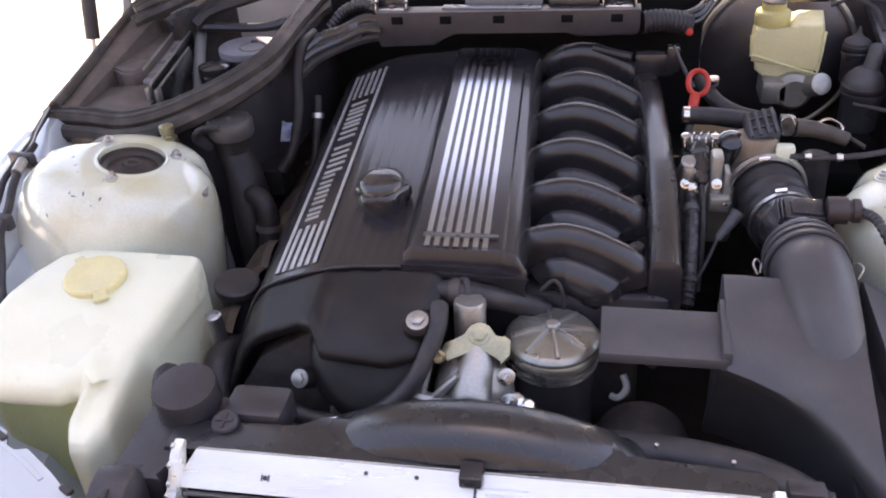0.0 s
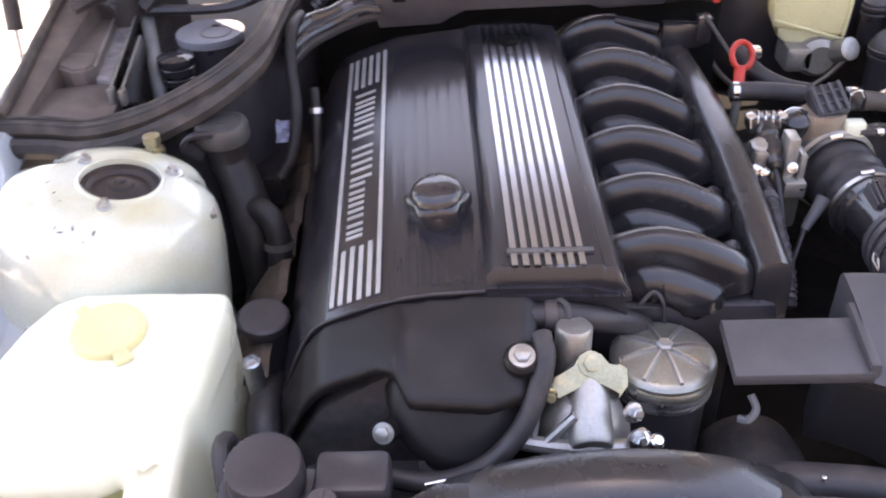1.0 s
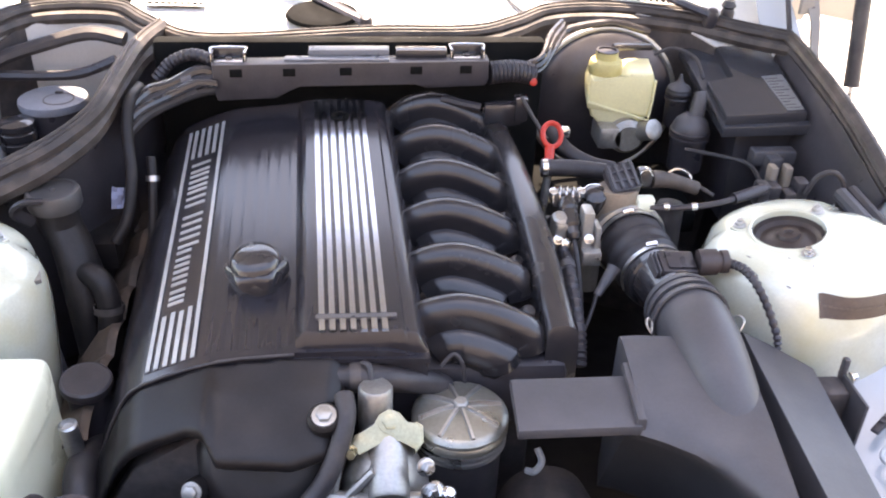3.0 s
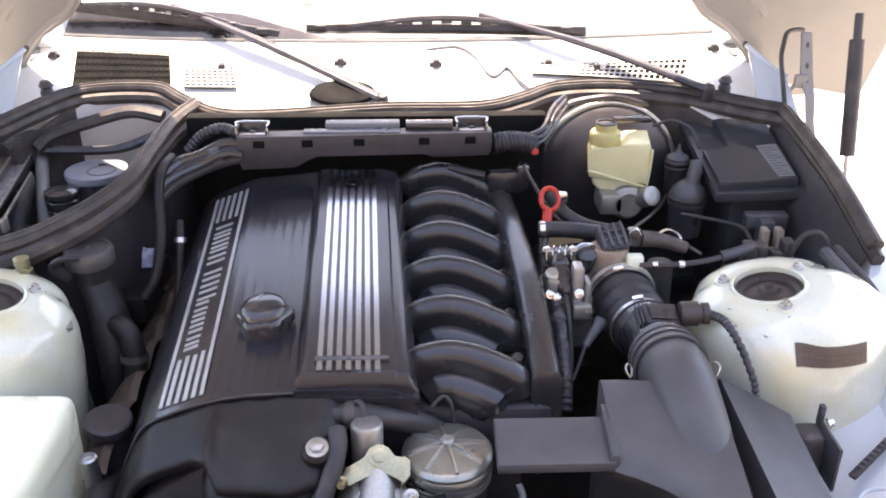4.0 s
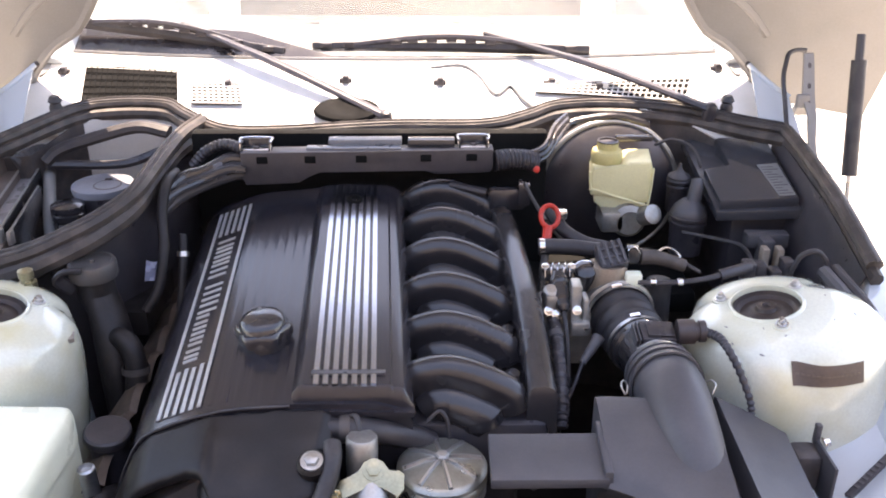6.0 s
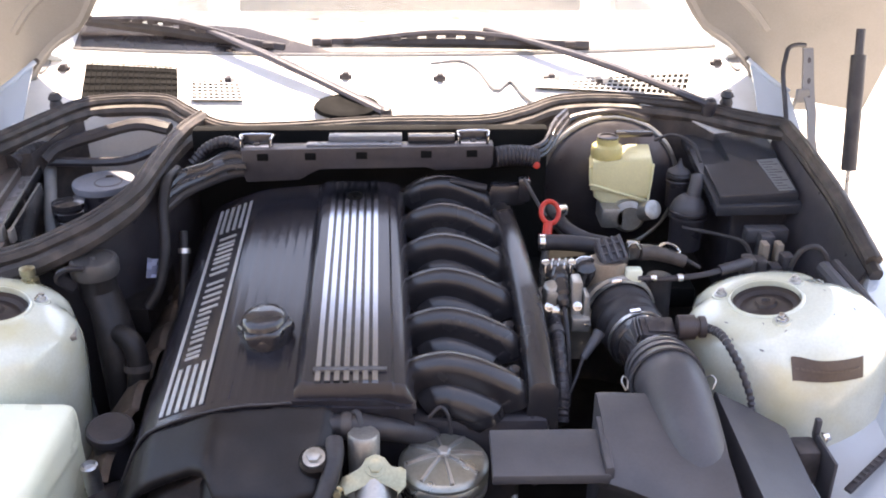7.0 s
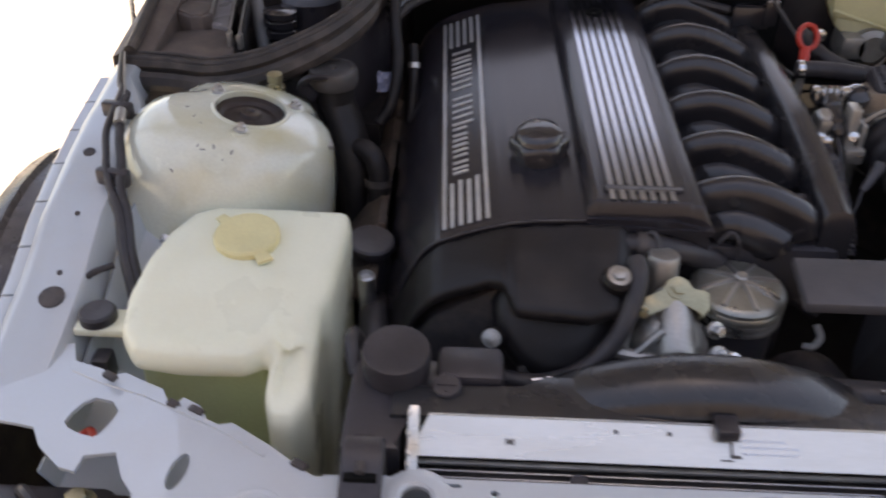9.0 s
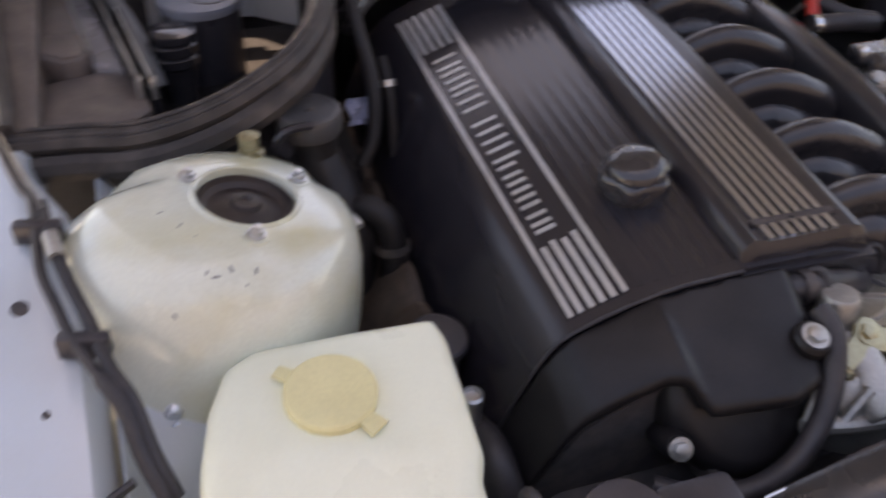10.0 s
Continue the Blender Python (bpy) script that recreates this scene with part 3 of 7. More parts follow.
grille((-0.592, 1.128), (-0.408, 1.116), (-0.428, 1.208), (-0.614, 1.242), 17, 5, VOID, 0.0012)
grille((-0.379, 1.104), (-0.282, 1.096), (-0.297, 1.156), (-0.391, 1.166), 9, 6, COWL, 0.0017)
grille((0.268, 1.132), (0.556, 1.122), (0.584, 1.200), (0.274, 1.152), 26, 4, COWL, 0.0016)
for x, y, wide in ((-0.095, 1.172, 1), (0.087, 1.165, 1), (0.303, 1.172, 1.2), (0.394, 1.164, 1.4), (-0.319, 1.168, 1.5), (0.648, 1.25, 1), (-0.66, 1.24, 1)):
    at = on_cowl(x, y)
    bm = box(B(), at + Vector((-0.012 * wide, -0.006, -0.002)), at + Vector((0.012 * wide, 0.007, 0.006)), 0.001)
    box(bm, at + Vector((-0.005, -0.012 * wide, -0.002)), at + Vector((0.007, 0.005, 0.012)), 0.001)
    clip = part("clip", bm, PLASTIC, cowl)
    if wide > 1:
        part("clip_tongue", box(B(), at + Vector((0.006, -0.016, 0.002)), at + Vector((0.018, 0.003, 0.013)), 0.0015), COWL, clip, "pale plastic tongue")
# Long grey ovals at both ends of the cowl.
for x in (0.688, -0.706):
    up = on_cowl(x, 1.255, 0.0035)
    part("oval_mark", lathe(B(), [(0.0115, -0.003), (0.0105, 0.001), (0.007, -0.001), (0.0005, -0.0015)], 24, frame_at(up, (0, -0.35, 1)), (1, 2.6)), GREY_LABEL, cowl, "long grey oval mark")

screen = thing("windscreen", "tinted windscreen reflecting bright sky", "windscreen", (0, 1.3, 1.0), kind="structure")
rows = []
for k in range(9):
    f = k / 8
    rows.append([(x * (1 - 0.16 * f), base_y(x) + 0.72 * f, 0.993 + 0.42 * f + 0.03 * math.sin(f * math.pi)) for x in xs[1:-1]])
# Dark strip painted for the reflection at the glass's lower left.
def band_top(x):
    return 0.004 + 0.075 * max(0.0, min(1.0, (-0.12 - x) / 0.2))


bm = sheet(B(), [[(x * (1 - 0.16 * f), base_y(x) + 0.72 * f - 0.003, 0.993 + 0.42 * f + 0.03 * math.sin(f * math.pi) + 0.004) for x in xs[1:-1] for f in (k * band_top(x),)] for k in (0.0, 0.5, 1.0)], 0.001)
part("dark_reflection_band", bm, GLOSS_PLASTIC, screen)
pane = part("glass", sheet(B(), rows, 0.004), GLASS, screen)
pane.visible_shadow = False
bm = B()
tube(bm, [Vector(rows[0][i]) + Vector((0, -0.004, 0.002)) for i in range(0, len(rows[0]), 2)], 0.0035, 6, 2)
part("glass_seal", bm, GREY_LABEL, screen)
cabin = thing("cabin", "white roof and pillars with dark dashboard behind the windscreen", "car cabin", (0, 1.8, 0.9), kind="structure")
bm = B()
box(bm, (-0.66, 1.32, 0.93), (0.66, 1.75, 0.99), 0.03)
part("dashboard", bm, PLASTIC, cabin)
bm = B()
box(bm, (-0.6, 1.9, 1.41), (0.6, 3.2, 1.44), 0.02)
part("roof", bm, PAINT, cabin)
for s in (-1, 1):
    bm = B()
    tube(bm, [(s * 0.70, 1.28, 0.97), (s * 0.66, 1.62, 1.22), (s * 0.60, 2.0, 1.42)], 0.035, 8, 4)
    part("pillar", bm, PAINT, cabin)
    bm = B()
    box(bm, (s * 0.74 - 0.02, 1.3, 0.3), (s * 0.74 + 0.02, 3.2, 0.93), 0.01)
    part("door_side", bm, PAINT, cabin)
bm = B()
box(bm, (-0.7, 3.2, 0.3), (0.7, 3.25, 1.42), 0.01)
part("rear_wall", bm, DARK, cabin)
bm = B()
box(bm, (-0.72, 1.3, 0.28), (0.72, 3.2, 0.32))
part("cabin_floor", bm, DARK, cabin)

hood = thing("hood", "raised hood, beige-white underside darkened for shade", "hood", (0, 1.06, 1.0))
TILT = radians(62)


def on_hood(u, v, w=0.0):
    """u across, v up along the hood from its rear edge, w towards the bay."""
    return Vector((u, 1.25 - v * math.cos(TILT) - w * math.sin(TILT), 0.925 + v * math.sin(TILT) - w * math.cos(TILT)))


def hood_edge(u):
    """The hood's rear edge: low at the hinges, arched high over the windscreen."""
    return 0.22 * (1 - min(1, (abs(u) / 0.74)) ** 6) + 0.23 * max(0.0, 1 - (abs(u) / 0.57) ** 4)


bm = B()
rows = []
for k in range(13):
    f = k / 12
    row = []
    for i in range(31):
        u = -0.97 + 1.94 * i / 30
        arch = hood_edge(u)
        v = arch + (1.68 - 0.05 * (u / 0.86) ** 2 - arch) * f - 0.05 * max(0, abs(u) - 0.76) / 0.2 * (1 - f)
        row.append(on_hood(u, v, 0.012 * math.sin(f * math.pi) * (1 - min(1, abs(u) / 0.86) ** 4)))
    rows.append(row)
rim = [on_hood(u, hood_edge(u) + 0.012, 0.012) for u in (-0.78 + 1.56 * i / 40 for i in range(41))]
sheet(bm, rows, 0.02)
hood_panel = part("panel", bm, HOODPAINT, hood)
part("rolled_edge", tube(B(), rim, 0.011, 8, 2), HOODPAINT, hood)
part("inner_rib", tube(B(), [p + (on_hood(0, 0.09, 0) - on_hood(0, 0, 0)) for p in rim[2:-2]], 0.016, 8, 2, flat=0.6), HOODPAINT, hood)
for u, v in ((0.70, 0.16), (-0.70, 0.16), (0.735, 0.075), (-0.66, 0.19), (0.62, 0.25), (-0.78, 0.1)):
    part("hole", lathe(B(), [(0.006, -0.001), (0.006, 0.002), (0.004, 0.0025), (0.0005, 0.0025)], 12, frame_at(on_hood(u, v, 0.008), on_hood(0, 0, 1) - on_hood(0, 0, 0))), DARK, hood_panel)
for s in (-1, 1):
    # pressings, hinge arm and gas strut at the corner
    bm = B()
    lathe(bm, [(0.028, 0.0), (0.026, 0.003), (0.02, 0.004), (0.001, 0.001)], 24, frame_at(on_hood(s * 0.70, 0.18, 0.014), on_hood(0, 0, 1) - on_hood(0, 0, 0)))
    part("pressed_dish", bm, HOODPAINT, hood)
    # painted fender corner behind the bay, with the hood's hinge standing in it
    bm = sheet(B(), [[(s * x, y, z) for x, y, z in row] for row in (((0.684, 1.16, 1.000), (0.700, 1.14, 0.985), (0.722, 1.115, 0.968), (0.745, 1.10, 0.955)), ((0.683, 1.11, 0.960), (0.704, 1.09, 0.945), (0.726, 1.07, 0.932), (0.750, 1.06, 0.922)), ((0.682, 1.05, 0.905), (0.708, 1.04, 0.897), (0.732, 1.03, 0.89), (0.756, 1.02, 0.885)))], 0.003)
    part("fender_corner", bm, PAINT, body, "painted fender corner at the end of the cowl")
    bm = tube(B(), [(s * 0.682, 1.163, 1.003), (s * 0.700, 1.143, 0.988), (s * 0.722, 1.118, 0.971), (s * 0.747, 1.102, 0.957)], 0.005, 8, 4)
    part("rolled_flange", bm, PAINT, body)
    bm = loft(B(), [[(s * (x + dx), y + dy, z) for dx, dy in ((-w, -0.004), (w, -0.004), (w, 0.004), (-w, 0.004))] for x, y, z, w in ((0.767, 1.10, 1.04, 0.009), (0.768, 1.085, 1.0, 0.010), (0.768, 1.07, 0.965, 0.011), (0.772, 1.05, 0.935, 0.008), (0.772, 1.03, 0.89, 0.007), (0.776, 1.01, 0.845, 0.010))])
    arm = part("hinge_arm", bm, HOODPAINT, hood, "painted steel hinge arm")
    part("hinge_link", box(B(), (min(s * 0.745, s * 0.77), 1.062, 0.945), (max(s * 0.745, s * 0.77), 1.072, 0.972), 0.004), HOODPAINT, arm)
    for z, y in ((1.02, 1.089), (0.985, 1.075), (0.955, 1.061)):
        part("slot", lathe(B(), [(0.0034, -0.001), (0.0034, 0.0008), (0.0005, 0.001)], 12, frame_at((s * 0.768, y, z), (0, -1, 0.4)), (1, 1.6)), DARK, arm)
    part("seal_stub", tube(B(), [(s * 0.672, 1.2, 1.03), (s * 0.682, 1.192, 1.008), (s * 0.700, 1.178, 0.983)], 0.006, 8, 4), SEAL, cowl, "short weathered seal at the cowl end")
    bm = B()
    loft(bm, [[on_hood(s * (u + du), v, w) for du, w in ((-0.014, 0.0), (0.014, 0.0), (0.014, 0.016), (-0.014, 0.016))] for u, v in ((0.853, 0.22), (0.85, 0.10), (0.842, -0.01), (0.84, -0.05))])
    plate_ob = part("hinge_plate", bm, HOODPAINT, hood)
    for v in (-0.02, 0.03, 0.09, 0.14):
        part("slot", lathe(B(), [(0.0045, -0.002), (0.0045, 0.0008), (0.0005, 0.001)], 12, frame_at(on_hood(s * 0.848, v, 0.016), on_hood(0, 0, 1) - on_hood(0, 0, 0)), (1, 1.7)), DARK, plate_ob)
    bolt(plate_ob, on_hood(s * 0.822, 0.02, 0.006), on_hood(0, 0, 1) - on_hood(0, 0, 0), 0.009, 0.012)
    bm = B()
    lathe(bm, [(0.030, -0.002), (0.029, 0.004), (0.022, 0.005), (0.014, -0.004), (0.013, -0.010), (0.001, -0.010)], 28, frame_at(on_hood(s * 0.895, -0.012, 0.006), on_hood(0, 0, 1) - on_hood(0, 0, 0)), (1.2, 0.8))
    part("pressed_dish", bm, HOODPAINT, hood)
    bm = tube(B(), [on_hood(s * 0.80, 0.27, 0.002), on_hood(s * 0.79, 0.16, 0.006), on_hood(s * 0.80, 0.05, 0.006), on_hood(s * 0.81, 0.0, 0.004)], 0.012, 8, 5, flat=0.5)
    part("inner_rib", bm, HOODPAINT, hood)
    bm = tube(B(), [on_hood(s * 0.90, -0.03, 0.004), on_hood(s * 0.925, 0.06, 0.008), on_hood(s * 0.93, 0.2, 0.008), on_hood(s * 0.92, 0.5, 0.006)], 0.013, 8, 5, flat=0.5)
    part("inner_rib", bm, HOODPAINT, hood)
    gas = thing("gas_strut", "dark hood gas strut with thin steel rod", "gas strut", (s * 0.84, 1.0, 0.8), "gas struts")
    a, b = Vector((s * 0.837, 1.045, 1.04)), Vector((s * 0.832, 0.985, 0.842))
    c = a + (b - a) * 2.3
    bm = tube(B(), [a, a + (b - a) * 0.5, b], 0.0135, 14, 1)
    part("cylinder", bm, RUBBER, gas)
    bm = tube(B(), [b, c], 0.005, 8, 1)
    part("rod", bm, ZINC, gas)
    foot = c - Vector((0, 0, 0.004))
    bm = box(B(), (min(s * 0.74, foot.x + s * 0.014), foot.y - 0.02, foot.z - 0.02), (max(s * 0.74, foot.x + s * 0.014), foot.y + 0.02, foot.z + 0.006), 0.004)
    part("strut_mount", bm, PAINT, body)
    bm = tube(B(), [a + (a - b) * 0.22, a], 0.008, 10, 1)
    part("ball_end", bm, PLASTIC, gas)
    bm = tube(B(), [(s * 0.775, 1.135, 1.037), (s * 0.755, 1.125, 1.040), (s * 0.737, 1.115, 1.036), (s * 0.728, 1.10, 1.02), (s * 0.724, 1.09, 0.995), (s * 0.724, 1.06, 0.95), (s * 0.722, 1.02, 0.90)], 0.0045, 8, 6)
    solo("washer_hose", bm, RUBBER, "thin black washer hose hanging from the hood", "hose")
    bm = B()
    lathe(bm, [(0.012, 0.0), (0.012, 0.008), (0.006, 0.014)], 12, frame_at(on_hood(s * 0.782, 0.115, 0.006), on_hood(0, 0, 1) - on_hood(0, 0, 0)))
    solo("washer_nozzle", bm, ZINC, "small washer nozzle fitting on the hood", "nozzle")
    bm = B()
    lathe(bm, [(0.011, 0), (0.012, 0.01), (0.009, 0.018), (0.013, 0.022), (0.008, 0.032)], 16, pose(s * 0.62, 1.075, 0.935))
    solo("hood_buffer", bm, RUBBER, "black rubber hood buffer on the cowl", "buffer")


# a tree whose boughs hang over the yard beside the car, mirrored in the windscreen
BARK = mat("grey_brown_bark", (0.16, 0.12, 0.09), 0.85, vary=0.4, grain=40, stain=3, bump=0.6)
LEAF = mat("dull_green_leaf", (0.055, 0.085, 0.028), 0.5, vary=0.4, grain=20, stain=2, bump=0.05)
let_through(LEAF, 0.3)
tree = thing("tree", "tall leafy tree with boughs hanging over the yard", "tree", (-6.6, 3.6, 0))
part("trunk", tube(B(), [(-6.6, 3.6, -0.1), (-6.55, 3.5, 1.6), (-6.3, 3.4, 3.4), (-6.1, 3.3, 5.2)], lambda f: 0.26 - 0.14 * f, 14, 5), BARK, tree)
rng = random.Random(7)
BOUGHS = [((-6.2, 3.35, 4.2), (-4.6, 3.0, 5.6), (-2.9, 2.4, 6.3)), ((-6.1, 3.3, 5.0), (-4.4, 2.2, 6.6), (-2.6, 1.5, 7.4)), ((-6.3, 3.4, 3.8), (-5.2, 3.6, 5.6), (-3.4, 3.6, 6.9)), ((-6.1, 3.3, 5.1), (-6.9, 2.6, 6.6), (-7.9, 2.0, 7.4)), ((-6.1, 3.3, 5.0), (-6.6, 4.6, 6.4), (-6.9, 5.6, 7.2))]
verts, faces = [], []
for bough in BOUGHS:
    part("bough", tube(B(), bough, lambda f: 0.085 - 0.065 * f, 8, 5), BARK, tree)
    line = smooth_path(bough, 8)
    for k in range(620):
        f = rng.random() ** 0.6
        c = line[int(f * (len(line) - 1))] + Vector((rng.gauss(0, 0.42), rng.gauss(0, 0.5), rng.gauss(0, 0.32)))
        q = Euler((rng.uniform(0, 6.3), rng.uniform(0, 6.3), rng.uniform(0, 6.3))).to_matrix()
        n, size = len(verts), rng.uniform(0.05, 0.11)
        verts += [c + q @ Vector(p) * size for p in ((-1, 0, 0), (0, -0.45, 0.12), (1, 0, 0), (0, 0.45, 0.12))]
        faces.append((n, n + 1, n + 2, n + 3))
me = bpy.data.meshes.new("crown")
me.from_pydata(verts, [], faces)
me.materials.append(LEAF)
crown = new("crown", me)
crown.parent = tree
crown.matrix_parent_inverse = Matrix.Translation(tree.location).inverted()
tagged(crown, kind="stuff")

# recess round a wiper pivot, with its shadow painted in as near-black
m = frame_at((-0.085, 1.062, 0.9455), (0, -0.33, 1))
part("pivot_recess_shadow", lathe(B(), [(0.062, -0.004), (0.058, 0.002), (0.05, 0.0035), (0.035, 0.002), (0.001, 0.001)], 32, m, (1.0, 0.62)), VOID, cowl, "shallow recess round the wiper pivot, near-black for its shadow")
# Grey tube laid on the cowl in place of a zigzag shadow.
wire("zigzag_shadow", [(0.07, 1.215, 0.985), (0.13, 1.222, 0.988), (0.165, 1.19, 0.976), (0.193, 1.128, 0.955), (0.223, 1.155, 0.964), (0.245, 1.11, 0.95), (0.262, 1.082, 0.942)], 0.0042, GREY_LABEL, "thin grey tube drawn for a zigzag shadow on the cowl", "hose")


def wiper(pivot, elbow, grip, tip_a, tip_b, label):
    t = thing("wiper", label, "wiper", pivot, "wipers")
    bm = B()
    lathe(bm, [(0.012, -0.02), (0.012, 0.004), (0.008, 0.01), (0.001, 0.012)], 18, frame_at(pivot, (0, -0.35, 1)))
    part("pivot_cap", bm, PLASTIC, t)
    bm = tube(B(), [pivot, elbow, grip], lambda f: 0.0125 - 0.004 * f + (0.002 if 0.35 < f < 0.6 else 0), 8, 6, flat=0.6)
    part("arm", bm, PLASTIC, t)
    a, b = Vector(tip_a), Vector(tip_b)
    bm = tube(B(), [a, (a + b) / 2 + Vector((0, -0.002, 0.003)), b], 0.0075, 6, 4, flat=1.5)
    part("blade", bm, RUBBER, t)
    bm = tube(B(), [a * 0.93 + b * 0.07, (a + b) / 2 + Vector((0, -0.006, 0.026)), a * 0.07 + b * 0.93], 0.006, 6, 5)
    part("yoke", bm, PLASTIC, t)
    for f, h in ((0.05, 0.010), (0.13, 0.013), (0.30, 0.019), (0.36, 0.022), (0.43, 0.024), (0.50, 0.025), (0.57, 0.023), (0.64, 0.020), (0.80, 0.014), (0.93, 0.010)):
        p = a.lerp(b, f) + Vector((0, -0.005, h - 0.006))
        bm = box(B(), p - Vector((0.011, 0.006, 0.004)), p + Vector((0.011, 0.004, 0.006)), 0.002)
        part("claw", bm, PLASTIC, t)
    return t


wiper((-0.013, 1.045, 0.937), (-0.226, 1.185, 1.0), (-0.44, 1.335, 1.048), (-0.694, 1.348, 1.051), (-0.223, 1.264, 1.003), "black wiper with blade resting on the windscreen")
wiper((0.583, 1.052, 0.948), (0.39, 1.178, 0.998), (0.181, 1.306, 1.034), (-0.168, 1.279, 1.011), (0.391, 1.271, 1.006), "long black wiper arm lying across the windscreen base")


# ---- engine ----
def lift(y):
    """The engine's top rises towards the firewall."""
    return 0.107 * (y - 0.335)


def drift(y):
    """and runs slightly across the bay."""
    return -0.042 * (y - 0.335)


def on_engine(x, y, z):
    return Vector((x + drift(y), y, z + lift(y)))


SECTION = [(-0.34, 0.60), (-0.325, 0.668), (-0.290, 0.742), (-0.272, 0.764), (-0.262, 0.7715), (-0.207, 0.7925), (-0.188, 0.7975), (-0.178, 0.7985), (-0.100, 0.806), (0.0, 0.806), (0.035, 0.796), (0.044, 0.78), (0.044, 0.6)]


def top_z(x):
    return float(np.interp(x, [p[0] for p in SECTION[:10]], [p[1] for p in SECTION[:10]]))


valve_cover = thing("valve_cover", "satin black valve cover with silver lettering strip and ribbed filler panel", "engine cover", (-0.14, 0.6, 0.6))
bm = B()
loft(bm, [[on_engine(x, y, z) for x, z in SECTION] for y in (0.332, 0.336, 0.5, 0.7, 0.868, 0.875)])
cover_shell = part("cover_shell", bm, COVER, valve_cover)
# shallow ribs beside the filler cap
for k in range(7):
    x = -0.192 + 0.0148 * k
    bm = B()
    loft(bm, [[on_engine(x + dx, y, top_z(x) + dz) for dx, dz in ((-0.0062, -0.0006), (-0.0045, 0.0), (-0.0022, 0.0003), (0.0, 0.0004), (0.0022, 0.0003), (0.0045, 0.0), (0.0062, -0.0006))] for y in (0.345, 0.40, 0.53, 0.66, 0.80)])
    part("rib", bm, COVER, valve_cover, sharp=60)
# silver strip: two long edge lines, short bars at both ends, and a row of raised marks
strip = part("lettering_strip", loft(B(), [[on_engine(x, y, top_z(x) + dz) for x, dz in ((-0.263, 0.0), (-0.263, 0.001), (-0.205, 0.001), (-0.205, 0.0))] for y in (0.344, 0.6, 0.845)]), COVER, valve_cover)


def strip_bar(y0, y1, x0, x1, material=None, name="bar"):
    bm = B()
    loft(bm, [[on_engine(x, y, top_z(x) + dz) for x, dz in ((x0, 0.0008), (x0, 0.0022), (x1, 0.0022), (x1, 0.0008))] for y in (y0, (y0 + y1) / 2, y1)])
    return part(name, bm, material or LETTER, strip)


for x in (-0.2615, -0.2115):
    strip_bar(0.345, 0.843, x, x + 0.0048)
for k in range(4):
    strip_bar(0.345, 0.428 + 0.003 * (k % 2), -0.2525 + 0.0102 * k, -0.2525 + 0.0102 * k + 0.0052)
for k in range(4):
    strip_bar(0.765, 0.843, -0.2525 + 0.0102 * k, -0.2525 + 0.0102 * k + 0.0052)
# the maker's words stand as plain bars of their size
for y0, w, tall in ((0.445, 0.014, 0), (0.466, 0.019, 0), (0.492, 0.028, 0), (0.527, 0.019, 0), (0.553, 0.021, 1), (0.584, 0.036, 1), (0.642, 0.036, 1), (0.685, 0.032, 1), (0.724, 0.022, 1)):
    x0, x1 = -0.2485, -0.2215 if tall else -0.2295
    count = 3 if w > 0.025 else 2
    for k in range(count):
        y = y0 + (w - 0.0046) * k / (count - 1)
        strip_bar(y, y + 0.0046, x0, x1)

# filler cap
cap = thing("oil_filler_cap", "glossy black oil filler cap on the valve cover", "oil cap", (-0.147, 0.462, 0.81))
m = frame_at(on_engine(-0.142, 0.462, 0.806), (-0.09, -0.107, 1))
bm = B()
lathe(bm, [(0.034, -0.004), (0.034, 0.008), (0.032, 0.012)], 32, m)
n = 48
rings = []
for z, f in ((0.006, 1.0), (0.016, 1.0), (0.02, 0.95), (0.022, 0.88)):
    rings.append([m @ Vector((f * (0.035 + 0.0028 * math.cos(6 * a)) * math.cos(a), f * (0.035 + 0.0028 * math.cos(6 * a)) * math.sin(a), z)) for a in (2 * math.pi * i / n for i in range(n))])
loft(bm, rings)
part("grip_ring", bm, GLOSS_PLASTIC, cap)
bm = B()
lathe(bm, [(0.03, 0.02), (0.029, 0.026), (0.025, 0.031), (0.016, 0.034), (0.002, 0.035)], 32, m)
part("dome", bm, GLOSS_PLASTIC, cap, "shiny domed cap top")

# coil cover with aluminium ribs
coil = thing("coil_cover", "black coil cover with long bright aluminium ribs", "engine cover", (-0.03, 0.6, 0.8))
prof = [(-0.099, 0.798), (-0.098, 0.812), (-0.090, 0.8225), (-0.085, 0.8250), (-0.080, 0.8235), (0.013, 0.8235), (0.018, 0.8235), (0.021, 0.8205), (0.029, 0.8205), (0.034, 0.818), (0.044, 0.802), (0.045, 0.792)]
bm = B()
rings = []
REAR = (0.70, 0.74, 0.78, 0.82, 0.866)


def droop(y):
    """The coil cover curves down over its rear end."""
    return -0.36 * max(0.0, y - 0.71) ** 2


